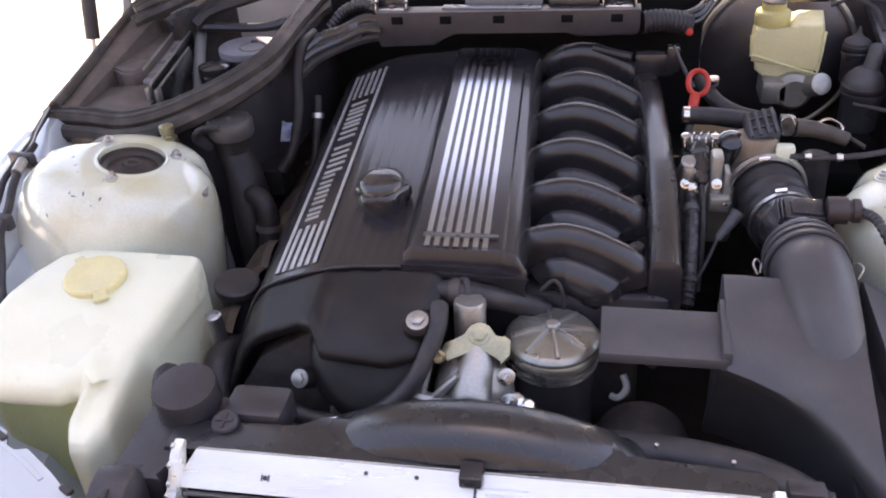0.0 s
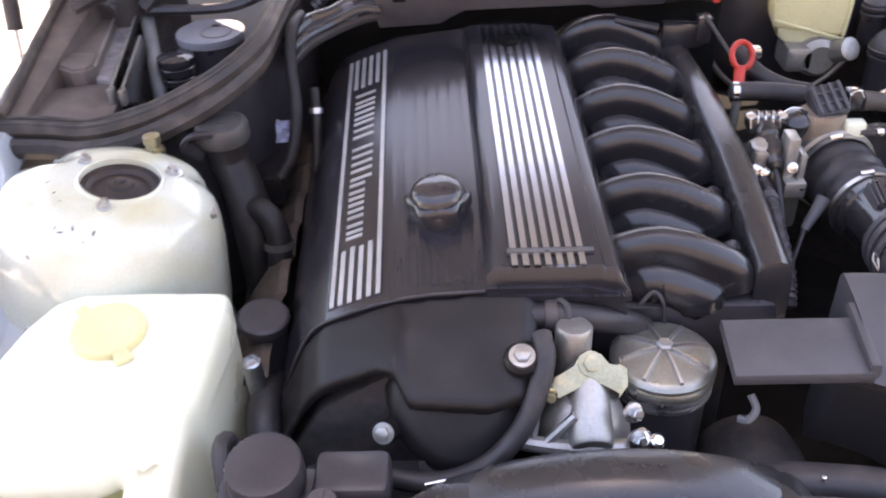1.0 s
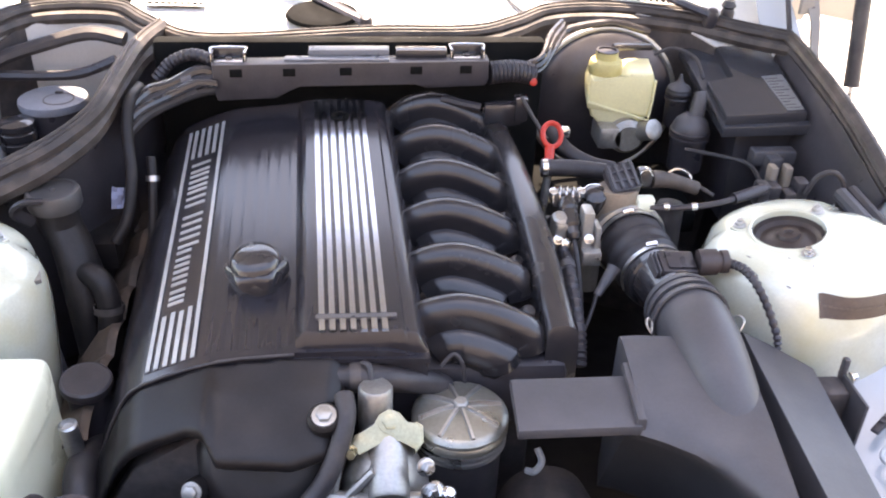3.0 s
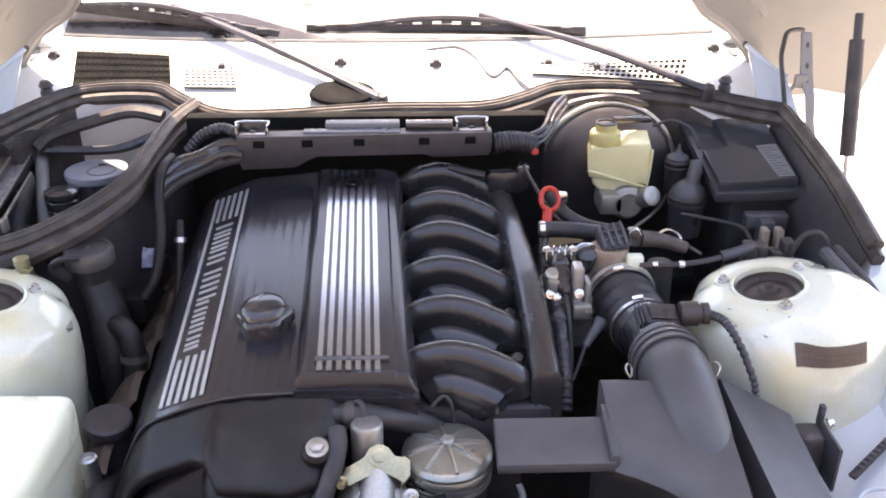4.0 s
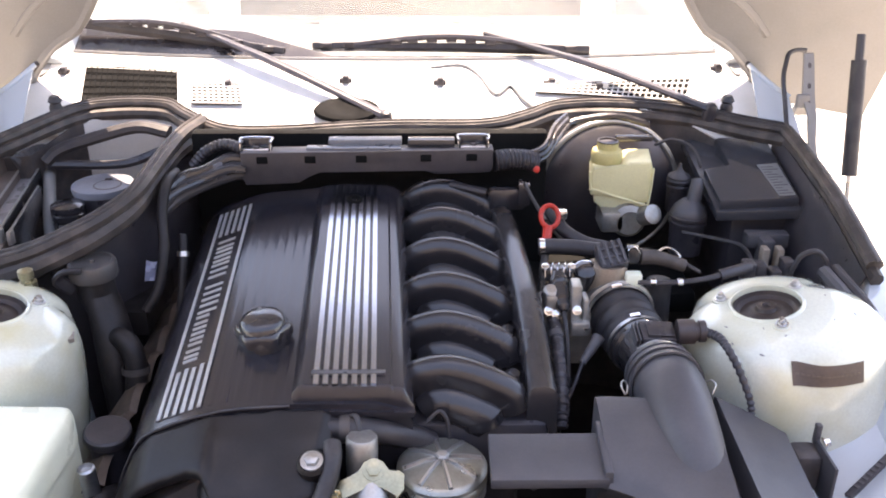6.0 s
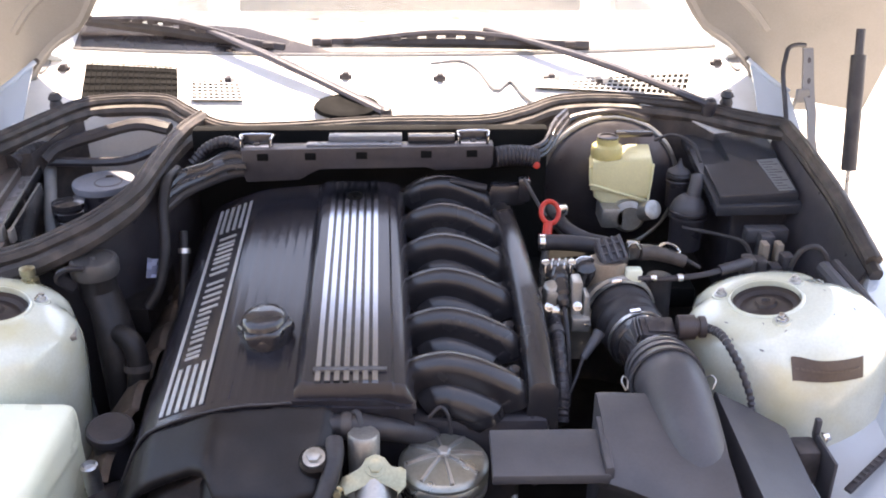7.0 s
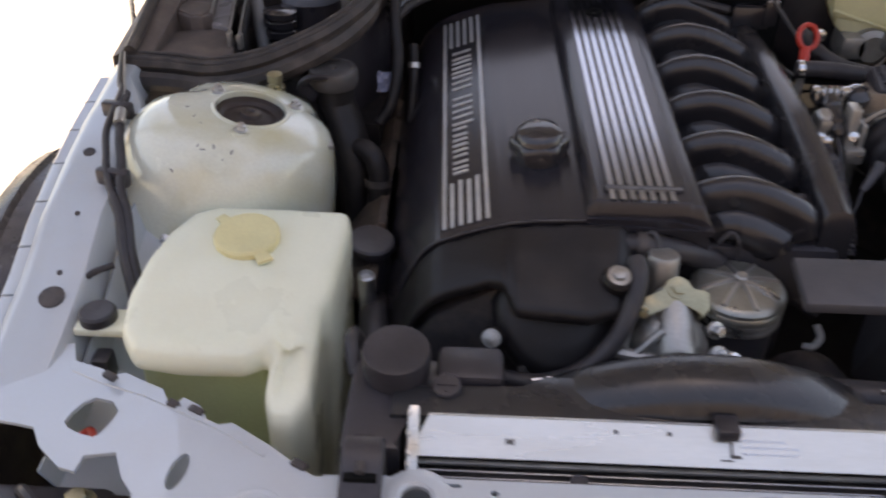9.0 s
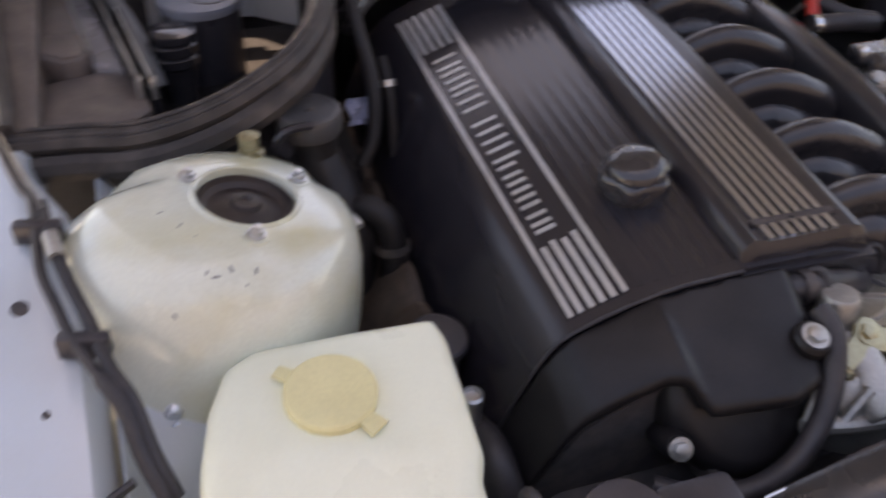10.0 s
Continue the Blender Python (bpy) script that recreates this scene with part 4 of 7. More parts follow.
for y, dz, dx in ((0.337, -0.016, 0.004), (0.3385, -0.008, 0.002), (0.344, 0, 0), (0.6, 0, 0)) + tuple((y, droop(y), 0) for y in REAR):
    rings.append([on_engine(x + (dx if x > 0 else 0), y, max(0.788, z + dz)) for x, z in prof])
loft(bm, rings)
part("cover_shell", bm, COVER, coil)
bm = B()  # front lip
loft(bm, [[on_engine(x, y, z) for x, z in ((-0.1, 0.795), (-0.1, 0.8005), (0.046, 0.7965), (0.046, 0.79))] for y in (0.328, 0.345)])
part("front_lip", bm, COVER, coil)
for k in range(7):
    x = -0.0725 + 0.0113 * k
    for y0, y1 in ((0.3425, 0.361), (0.3685, 0.866)):
        bm = B()
        loft(bm, [[on_engine(x + dx, y, 0.8235 + dz + droop(y)) for dx, dz in ((-0.0006, -0.001), (0.0, 0.0028), (0.0064, 0.0028), (0.0070, -0.001))] for y in ((y0, y1) if y1 < 0.4 else (y0, 0.55) + REAR)])
        part("rib", bm, ALU, coil, "bright aluminium rib")
bm = B()
box(bm, (-0.077, 0.361, 0.822), (0.011, 0.3685, 0.8262), m=Matrix.Translation((0, 0, lift(0.365))))
part("cross_band", bm, PLASTIC, coil)
bm = B()
lathe(bm, [(0.013, 0.0), (0.013, 0.004), (0.009, 0.0045), (0.008, 0.001)], 24, frame_at(on_engine(-0.0352, 0.80, 0.8245 + droop(0.8)), (0, -0.107, 1)))
part("nut_recess", bm, VOID, coil)

# front timing cover: a skirt over a recess with a rounded bulge
front = thing("timing_cover", "black front engine cover with rounded bulge and bolts", "engine cover", (-0.16, 0.25, 0.5))
A = [(-0.34, 0.60), (-0.325, 0.666), (-0.290, 0.739), (-0.272, 0.761), (-0.262, 0.768), (-0.207, 0.789), (-0.188, 0.795), (-0.178, 0.7955), (-0.100, 0.802), (-0.06, 0.802), (-0.045, 0.79), (-0.044, 0.6)]
L = [(-0.335, 0.59), (-0.318, 0.648), (-0.288, 0.712), (-0.270, 0.735), (-0.258, 0.744), (-0.207, 0.768), (-0.190, 0.772), (-0.176, 0.752), (-0.100, 0.752), (-0.07, 0.754), (-0.055, 0.745), (-0.054, 0.6)]


def front_ring(f, dy=0.0, dz=0.0):
    """Between the seam (f = 0) and the skirt's lip (f = 1)."""
    out = []
    for (xa, za), (xb, zb) in zip(A, L):
        lip = float(np.interp(xb, (-0.33, -0.26, -0.195, -0.175, -0.1, -0.055), (0.272, 0.264, 0.260, 0.229, 0.222, 0.238)))
        out.append((xa + (xb - xa) * f, 0.330 + (lip - 0.330) * f + dy, za + (zb - za) * f + dz))
    return out


bm = loft(B(), [front_ring(0), front_ring(0.35, 0, 0.002), front_ring(0.75, 0, 0.002), front_ring(0.97, 0, 0.0), front_ring(1.0, 0, -0.004), front_ring(1.0, 0.001, -0.014), front_ring(1.0, 0.035, -0.018)])
m = frame_at((-0.126, 0.264, 0.731), (0.03, -0.74, 0.67), (1, 0, 0))
lathe(bm, [(0.078, -0.05), (0.081, -0.012), (0.076, 0.0), (0.066, 0.007), (0.045, 0.0105), (0.020, 0.012), (0.001, 0.012)], 40, m, (0.94, 1.04))
skirt = moulded(part("skirt", bm, FRONT_COVER, front, sharp=40), 0.0032, 7)
bm = B()
prism(bm, [(-0.33, 0.50), (-0.04, 0.50), (-0.05, 0.74), (-0.10, 0.765), (-0.18, 0.755), (-0.27, 0.70), (-0.32, 0.62)], -0.275, -0.33, Matrix(((1, 0, 0, 0), (0, 0, -1, 0), (0, 1, 0, 0), (0, 0, 0, 1))), 0.004)
part("back_plate", bm, DARK, front)
bm = B()
m = frame_at((-0.125, 0.226, 0.672), (0.05, -0.9, 0.4), (1, 0, 0))
lathe(bm, [(0.045, -0.03), (0.045, 0.004), (0.04, 0.009), (0.034, 0.006), (0.001, 0.004)], 32, m, (1, 0.7))
part("hub_disc", bm, DARK, front)
bm = B()
lathe(bm, [(0.0175, -0.05), (0.0175, -0.004), (0.0145, 0.0)], 24, frame_at((-0.067, 0.26, 0.781), (0, -0.35, 1)))
part("bolt_boss", bm, FRONT_COVER, front)
bolt(front, (-0.067, 0.26, 0.7805), (0, -0.35, 1), 0.0085, 0.008, CAST)
bm = B()
lathe(bm, [(0.014, -0.05), (0.013, -0.003), (0.011, 0.0)], 20, frame_at((-0.202, 0.230, 0.712), (-0.2, -0.8, 0.6)))
part("bolt_boss", bm, FRONT_COVER, front)
bolt(front, (-0.202, 0.228, 0.713), (-0.2, -0.8, 0.6), 0.0072, 0.008, CAST)
bm = B()
tube(bm, [(-0.328, 0.331, 0.655), (-0.292, 0.331, 0.738), (-0.262, 0.331, 0.7695), (-0.182, 0.331, 0.797), (-0.1, 0.331, 0.804)], 0.0018, 6, 3)
part("gasket", bm, RUBBER, front)
bm = B()
tube(bm, [(-0.047, 0.285, 0.785), (-0.045, 0.262, 0.776), (-0.055, 0.236, 0.749), (-0.073, 0.215, 0.722), (-0.105, 0.197, 0.698), (-0.15, 0.19, 0.685), (-0.195, 0.2, 0.682), (-0.225, 0.22, 0.68)], 0.0105, 12, 5)
solo("front_cable", bm, RUBBER, "thick black cable curving round the timing cover", "cable")
wire("steel_pipe", [(-0.16, 0.165, 0.712), (-0.10, 0.168, 0.724), (-0.03, 0.172, 0.735), (0.0, 0.172, 0.727), (0.032, 0.178, 0.733)], 0.0022, CHROME, "thin bright steel pipe behind the shroud", "pipe")

# engine block and dark depth between the covers
bm = B()
box(bm, (-0.30, 0.24, 0.32), (0.03, 0.9, 0.62), 0.02)
box(bm, (0.0, 0.38, 0.34), (0.18, 0.86, 0.7), 0.02)
solo("engine_block", bm, DARK, "dark oily engine block below the covers", "engine")

# camshaft timing unit
unit = thing("cam_timing_unit", "cast aluminium cam timing unit with yellow plated bracket", "engine part", (0, 0.25, 0.65))
bm = B()
lathe(bm, [(0.0175, -0.06), (0.0185, -0.02), (0.0185, 0.0), (0.0165, 0.003), (0.001, 0.003)], 28, frame_at((-0.014, 0.297, 0.783), (0.02, 0.12, 1)))
part("solenoid", bm, CAST, unit, "grey cylindrical solenoid")
bm = tube(B(), [(-0.018, 0.31, 0.782), (-0.022, 0.322, 0.795), (-0.035, 0.332, 0.785)], 0.004, 8, 5)
part("solenoid_wire", bm, RUBBER, unit)
AXC = Vector((0.0, -0.86, -0.36)).normalized()
bm = B()
lathe(bm, [(0.0215, -0.01), (0.0215, 0.066), (0.019, 0.07), (0.015, 0.071), (0.001, 0.069)], 26, frame_at((-0.003, 0.272, 0.737), AXC))
loft(bm, [[(x, y, z) for x, y in ring_pts(cx, cy, rx, ry, 16)] for cx, cy, rx, ry, z in ((-0.005, 0.255, 0.05, 0.045, 0.66), (-0.006, 0.25, 0.046, 0.042, 0.70), (-0.008, 0.255, 0.038, 0.036, 0.722), (-0.008, 0.262, 0.026, 0.028, 0.736))])
tube(bm, [(-0.082, 0.222, 0.708), (-0.04, 0.215, 0.705), (0.0, 0.212, 0.703), (0.036, 0.216, 0.703)], 0.0085, 10, 3)
tube(bm, [(-0.078, 0.224, 0.712), (-0.056, 0.245, 0.748), (-0.045, 0.262, 0.757)], 0.0045, 8, 3)
tube(bm, [(-0.058, 0.22, 0.712), (-0.05, 0.243, 0.748)], 0.0038, 8, 1)
tube(bm, [(-0.045, 0.216, 0.71), (-0.018, 0.225, 0.735)], 0.005, 8, 1)
part("housing", bm, CAST, unit)
# plated strap: foot, waist, eye round a bolt and a turned-down ear
m = frame_at((-0.002, 0.266, 0.757), (0.08, -0.62, 0.78), (1, 0, 0))
bm = B()
prism(bm, [(-0.05, -0.024), (-0.038, -0.034), (-0.022, -0.026), (-0.012, -0.02), (0.004, -0.018), (0.014, -0.017), (0.026, -0.024), (0.036, -0.03), (0.042, -0.02), (0.042, -0.004), (0.036, 0.004), (0.024, 0.004), (0.016, 0.016), (0.002, 0.021), (-0.012, 0.015), (-0.018, 0.002), (-0.03, -0.004), (-0.044, -0.01)], 0, 0.0035, m @ Matrix.Diagonal((0.8, 0.85, 1, 1)), 0.001)
part("strap", bm, BRASSY, unit, "yellow passivated steel strap")
bm = B()
prism(bm, [(0.034, -0.034), (0.046, -0.02), (0.046, 0.0), (0.036, 0.006)], -0.012, 0.003, m @ Matrix.Diagonal((0.8, 0.85, 1, 1)), 0.001)
part("strap_ear", bm, BRASSY, unit)
bolt(unit, m @ Vector((0.002, 0.004, 0.0035)), m.to_3x3() @ Vector((0, 0, 1)), 0.0085, 0.006, BRASSY)
bolt(unit, m @ Vector((-0.040, -0.024, 0.0035)), m.to_3x3() @ Vector((0, -0.6, 1)), 0.005, 0.014, BRASSY)
for p in ((0.034, 0.222, 0.742), (0.038, 0.212, 0.716)):
    bolt(unit, p, (0.4, -0.8, 0.4), 0.0065, 0.012, ZINC)
for p, r in (((0.043, 0.222, 0.702), 0.007), ((0.056, 0.218, 0.700), 0.006)):
    bm = lathe(B(), [(r, -0.03), (r, 0.008), (r * 1.3, 0.009), (r * 1.3, 0.014), (r * 0.8, 0.016)], 12, frame_at(p, (0.3, -0.4, 1)))
    part("plug", bm, CHROME, unit)

# oil filter housing
filt = thing("oil_filter_housing", "black oil filter housing with ribbed grey metal cap", "oil filter", (0.078, 0.302, 0.6))
m = pose(0.078, 0.302, 0.732)
bm = B()
lathe(bm, [(0.046, -0.14), (0.048, -0.02), (0.05, -0.012), (0.05, -0.008)], 36, m)
part("canister", bm, PLASTIC, filt)
bm = B()
lathe(bm, [(0.052, -0.011), (0.0535, -0.008), (0.0535, -0.003), (0.0515, 0.0), (0.0535, 0.002), (0.0535, 0.006), (0.051, 0.009), (0.045, 0.011), (0.02, 0.017), (0.008, 0.018)], 40, m)
lid = part("filter_cap", bm, CAPMETAL, filt, "ribbed grey metal filter cap")
for z in (-0.016, -0.023):
    part("steel_ring", lathe(B(), [(0.049, z - 0.0028), (0.0525, z - 0.0022), (0.0525, z + 0.0022), (0.049, z + 0.0028)], 40, m), ZINC, filt, "bright steel ring below the cap")
bm = B()
lathe(bm, [(0.009, 0.012), (0.009, 0.024), (0.007, 0.026), (0.001, 0.026)], 6, m)
part("hex_nut", bm, CAST, lid)
for k in range(8):
    bm = B()
    mm = m @ Matrix.Rotation(2 * math.pi * (k + 0.25) / 8, 4, "Z")
    loft(bm, [[mm @ Vector((x, w, z)) for w, z in ((-b, z0 - 0.001), (-b * 0.5, z0 + h), (b * 0.5, z0 + h), (b, z0 - 0.001))] for x, b, z0, h in ((0.006, 0.0024, 0.017, 0.005), (0.025, 0.0026, 0.0155, 0.0045), (0.047, 0.003, 0.0105, 0.003))])
    part("rib", bm, ZINC, lid)

# breather hose under the coil cover's front lip
bm = B()
tube(bm, [(-0.08, 0.325, 0.775), (-0.04, 0.322, 0.778), (0.0, 0.325, 0.772), (0.04, 0.338, 0.755), (0.065, 0.35, 0.735)], lambda f: 0.0145 + (0.0015 if 0.3 < f < 0.42 else 0), 12, 6)
solo("breather_hose", bm, RUBBER, "black rubber breather hose below the coil cover", "hose")
bm = B()
lathe(bm, [(0.0165, -0.006), (0.0172, 0), (0.0165, 0.006)], 16, frame_at((-0.035, 0.322, 0.778), (1, 0, 0), (0, 1, 0)))
solo("hose_clamp", bm, DARK, "dark metal clamp round the breather hose", "hose clamp")

# intake manifold
RUNNER = mat("satin_black_manifold", (0.026, 0.024, 0.027), 0.25, coat=0.3, coat_rough=0.2, vary=0.18, dust=DUSTY, dust_amount=0.1, bump=0.05, grain=500, stain=9, rough_vary=0.04)
intake = thing("intake_manifold", "black plastic intake manifold with six arched runners", "intake manifold", (0.12, 0.62, 0.75))
for i in range(6):
    y = 0.406 + 0.0945 * i
    top = 0.822 + 0.112 * (y - 0.406)
    ARC = ((0.012, -0.032), (0.022, -0.0215), (0.033, -0.012), (0.047, -0.003), (0.068, 0.004), (0.090, 0.0065), (0.120, 0.001), (0.150, -0.0115), (0.168, -0.021), (0.182, -0.034), (0.190, -0.055))
    path = smooth_path([(x, y - 0.10 * (x - 0.03), top + dz) for x, dz in ARC], 4)
    # a narrow crown over a leaning flank, and below it the wider shoulder of the runner's body
    CROWN = [(0.0185 * math.sin(radians(q)) - 0.001, 0.0195 * math.cos(radians(q)) - 0.0195) for q in range(-105, 106, 14)] + [(0.0155, -0.044), (-0.0175, -0.044)]
    SHOULDER = ((-0.016, -0.100), (-0.030, -0.082), (-0.0365, -0.066), (-0.0365, -0.0545), (-0.0315, -0.0450), (-0.0255, -0.0395), (-0.0190, -0.0360), (-0.0135, -0.035), (-0.0115, -0.037), (-0.011, -0.100))
    for name, section, first in (("runner", CROWN, 0), ("shoulder", SHOULDER, 3)):
        rings = []
        for k, p in enumerate(path):
            d = (path[min(k + 1, len(path) - 1)] - path[max(k - 1, 0)]).normalized()
            up = Vector((-d.z, 0, d.x)).normalized()
            rings.append([p + Vector((0, v, 0)) + up * w for v, w in section])
        bm = loft(B(), rings[first:])
        if name == "runner":
            run = part(name, bm, RUNNER, intake, sharp=60)
        else:
            part(name, bm, RUNNER, run, sharp=60)
    bm = B()
    lathe(bm, [(0.013, -0.04), (0.0115, -0.006), (0.009, 0.002), (0.006, 0.005), (0.001, 0.005)], 16, frame_at((0.171, y + 0.016, top - 0.036), (0.35, -0.3, 1)))
    part("bolt_sleeve", bm, RUNNER, run)
bm = B()
prof = [(0.185, 0.70), (0.183, 0.785), (0.185, 0.796), (0.191, 0.8025), (0.204, 0.804), (0.215, 0.801), (0.221, 0.793), (0.224, 0.70)]
rings = []
for y, dz, k in ((0.372, -0.022, 0), (0.376, -0.008, 0), (0.45, 0.0, 0), (0.56, 0.014, -0.003), (0.575, 0.0155, -0.004), (0.70, 0.018, -0.01), (0.83, 0.012, -0.018), (0.85, 0.0, -0.02)):
    rings.append([(x + k, y, z + dz + lift(y) * 0.6) for x, z in prof])
loft(bm, rings)
part("plenum_rail", bm, RUNNER, intake, sharp=50)
bm = B()
box(bm, (0.03, 0.36, 0.66), (0.215, 0.87, 0.755), 0.02)
part("plenum", bm, PLASTIC, intake)

# wiring channel in front of the firewall
chan = thing("wiring_channel", "long black plastic wiring channel behind the engine", "cable channel", (-0.03, 0.86, 0.85))
bm = B()
prism(bm, [(-0.24, 0.0), (-0.235, -0.012), (-0.15, -0.01), (-0.115, 0.012), (0.06, 0.012), (0.075, 0.002), (0.165, 0.004), (0.17, 0.014), (0.17, 0.044), (-0.24, 0.044)], -0.016, 0.016, pose(0, 0.862, 0.895, 90, 0, 2.2), 0.003)
part("channel", bm, PLASTIC, chan)
bm = box(B(), (-0.135, 0.8515, 0.9375), (0.02, 0.868, 0.9425), 0.0015)
box(bm, (-0.10, 0.868, 0.9395), (0.02, 0.888, 0.951), 0.0015)
part("lid_strip", bm, mat("pale_grey_lid_plastic", (0.15, 0.155, 0.17), 0.35, vary=0.12), chan, "light grey lid strip")
part("end_block", box(B(), (0.03, 0.868, 0.936), (0.108, 0.888, 0.9505), 0.003), GLOSS_PLASTIC, chan)
for x in (-0.205, -0.128, -0.045, 0.06, 0.135):
    part("pocket", box(B(), (x - 0.009, 0.8445 + 0.04 * x, 0.920), (x + 0.009, 0.8475 + 0.04 * x, 0.932), 0.001), VOID, chan)
for x in (-0.216, 0.138):
    bm = B()
    y = 0.87 + 0.04 * x
    box(bm, (x - 0.026, y - 0.013, 0.934), (x + 0.026, y + 0.013, 0.938), 0.001)
    box(bm, (x - 0.026, y - 0.013, 0.934), (x - 0.021, y + 0.012, 0.953), 0.0015)
    box(bm, (x + 0.021, y - 0.013, 0.934), (x + 0.026, y + 0.012, 0.953), 0.0015)
    box(bm, (x - 0.024, y + 0.006, 0.936), (x + 0.024, y + 0.011, 0.954), 0.0015)
    clip = part("spring_clip", bm, GLOSS_PLASTIC, chan, "glossy black spring clip with bright rim")
    # Bright plate stands for the white reflection on the clip's glossy top.
    part("reflection_plate", box(B(), (x - 0.0205, y - 0.0125, 0.9385), (x + 0.0205, y + 0.006, 0.9405), 0.0008), ZINC, clip, "bright plate for the white reflection on the clip")
    bm = tube(B(), [(x - 0.0245, y - 0.012, 0.9385), (x - 0.0245, y - 0.010, 0.9535), (x - 0.0235, y + 0.009, 0.9545), (x + 0.0235, y + 0.009, 0.9545), (x + 0.0245, y - 0.010, 0.9535), (x + 0.0245, y - 0.012, 0.9385)], 0.0013, 6, 3)
    part("rim", bm, CHROME, clip)
    bm = lathe(B(), [(0.006, 0), (0.006, 0.004), (0.004, 0.005)], 10, pose(x, y - 0.003, 0.939))
    part("screw", bm, DARK, clip)


# ---- front: radiator, shroud and tanks ----
rad = thing("radiator", "silver aluminium radiator and condenser behind the front panel", "radiator", (0, 0.06, 0.4))
bm = B()
RAIL = [(0.0575, 0.711), (0.0547, 0.7148), (0.081, 0.7335), (0.0855, 0.7372), (0.091, 0.735), (0.076, 0.69)]
loft(bm, [[(x, y - cut * 0.9 * (z > 0.72), z - cut * 0.75 * (z > 0.72)) for y, z in RAIL] for x, cut in ((-0.272, 0.018), (-0.262, 0.0), (0.0, 0.0), (0.28, 0.0), (0.291, 0.018))])
part("top_rail", bm, RADIATOR_METAL, rad, "bright aluminium top rail")
for k, (y0, y1, z) in enumerate(((0.0535, 0.058, 0.7075), (0.0475, 0.0495, 0.7035), (0.0415, 0.0432, 0.701), (0.035, 0.0365, 0.699))):
    bm = B()
    box(bm, (-0.27, y0, z - 0.004), (0.288, y1, z), 0.0006)
    part("tube", bm, ALU if k else CAST, rad)
bm = B()
box(bm, (-0.272, 0.03, 0.38), (0.29, 0.075, 0.69))
part("core", bm, DARK, rad)
for s, x in ((-1, -0.276), (1, 0.294)):
    bm = B()
    prism(bm, [(0.034, 0.67), (0.03, 0.70), (0.04, 0.712), (0.048, 0.716), (0.054, 0.728), (0.068, 0.746), (0.084, 0.751), (0.088, 0.745), (0.07, 0.72), (0.06, 0.69), (0.05, 0.67)], x - 0.005, x + 0.005, Matrix(((0, 0, 1, 0), (1, 0, 0, 0), (0, 1, 0, 0), (0, 0, 0, 1))), 0.0015)
    end = part("end_plate", bm, RADIATOR_METAL, rad)
    for y, z in ((0.044, 0.7145), (0.0515, 0.7225), (0.0615, 0.738), (0.076, 0.7495)):
        part("tooth", box(B(), (x + s * 0.004 - 0.002, y - 0.0028, z - 0.004), (x + s * 0.004 + 0.002, y + 0.0028, z + 0.0012), 0.0008), RADIATOR_METAL, end)
for x, w in ((0.018, 0.011), (-0.12, 0.008), (0.168, 0.009)):
    bm = B()
    if w > 0.01:
        box(bm, (x - w, 0.070, 0.733), (x + w, 0.094, 0.746), 0.002)
    else:
        box(bm, (x - w, 0.028, 0.70), (x + w, 0.042, 0.712), 0.002)
    part("holder", bm, PLASTIC, rad)
for x in (-0.185, 0.205):
    bm = B()
    lathe(bm, [(0.0024, 0), (0.0024, 0.001), (0.001, 0.001)], 12, frame_at((x, 0.0675, 0.7241), (0, -0.565, 0.825)))
    part("rivet", bm, DARK, rad)
    for dx in (-0.0035, 0.0035):
        part("notch", box(B(), (-0.0007, -0.003, 0), (0.0007, 0.003, 0.0008), m=frame_at((x + dx, 0.0675, 0.7241), (0, -0.565, 0.825), (1, 0, 0))), DARK, rad)
bm = B()
for k in range(3):
    box(bm, (0.032, 0, 0.004 + 0.006 * k), (0.085 - 0.012 * (k == 2), 0.0006, 0.006 + 0.006 * k), m=frame_at((0, 0.0615, 0.7202), (0, 0.825, 0.565)))
part("stamped_mark", bm, FAINT, rad)
bm = B()
m = frame_at((0.0, 0.0668, 0.7237), (0, -0.565, 0.825), (1, 0, 0))
box(bm, (0.021, -0.006, 0.0), (0.0235, 0.009, 0.0008), m=m)
box(bm, (0.021, -0.006, 0.0), (0.031, -0.003, 0.0008), m=m)
box(bm, (0.012, -0.009, 0.0), (0.023, -0.0075, 0.0008), m=m)
part("pen_mark", bm, DARK, rad)
for x in (-0.085, -0.035):
    bm = lathe(B(), [(0.0022, 0), (0.0022, 0.0008), (0.0005, 0.0008)], 8, frame_at((x, 0.0785, 0.732), (0, -0.565, 0.825)))
    part("pinhole", bm, DARK, rad)

shroud = thing("fan_shroud", "black plastic fan shroud with arched top behind the radiator", "fan shroud", (0, 0.12, 0.5))
bm = B()
prism(bm, [(-0.30, 0.0885), (0.298, 0.0885), (0.298, 0.116), (0.285, 0.124), (0.16, 0.126), (0.15, 0.15), (-0.15, 0.15), (-0.17, 0.13), (-0.30, 0.13)], 0.70, 0.7335, None, 0.003)
part("top_panel", bm, SHROUD, shroud)
R, zc = 0.285, 0.767 - 0.285
rings = []
for y, dr in ((0.094, -0.03), (0.097, -0.018), (0.108, -0.006), (0.125, 0.0), (0.15, 0.0), (0.158, -0.003), (0.16, -0.008)):
    ring = []
    for k in range(33):
        a = radians(-39 + 78 * k / 32)
        ring.append((0.014 + (R + dr) * math.sin(a) * (1 + 0.0), y + 0.012 * (abs(a) / 0.7) ** 2, zc + (R + dr) * math.cos(a)))
    rings.append(ring)
part("arched_ring", sheet(B(), rings, 0.003), SHROUD, shroud)
bm = B()
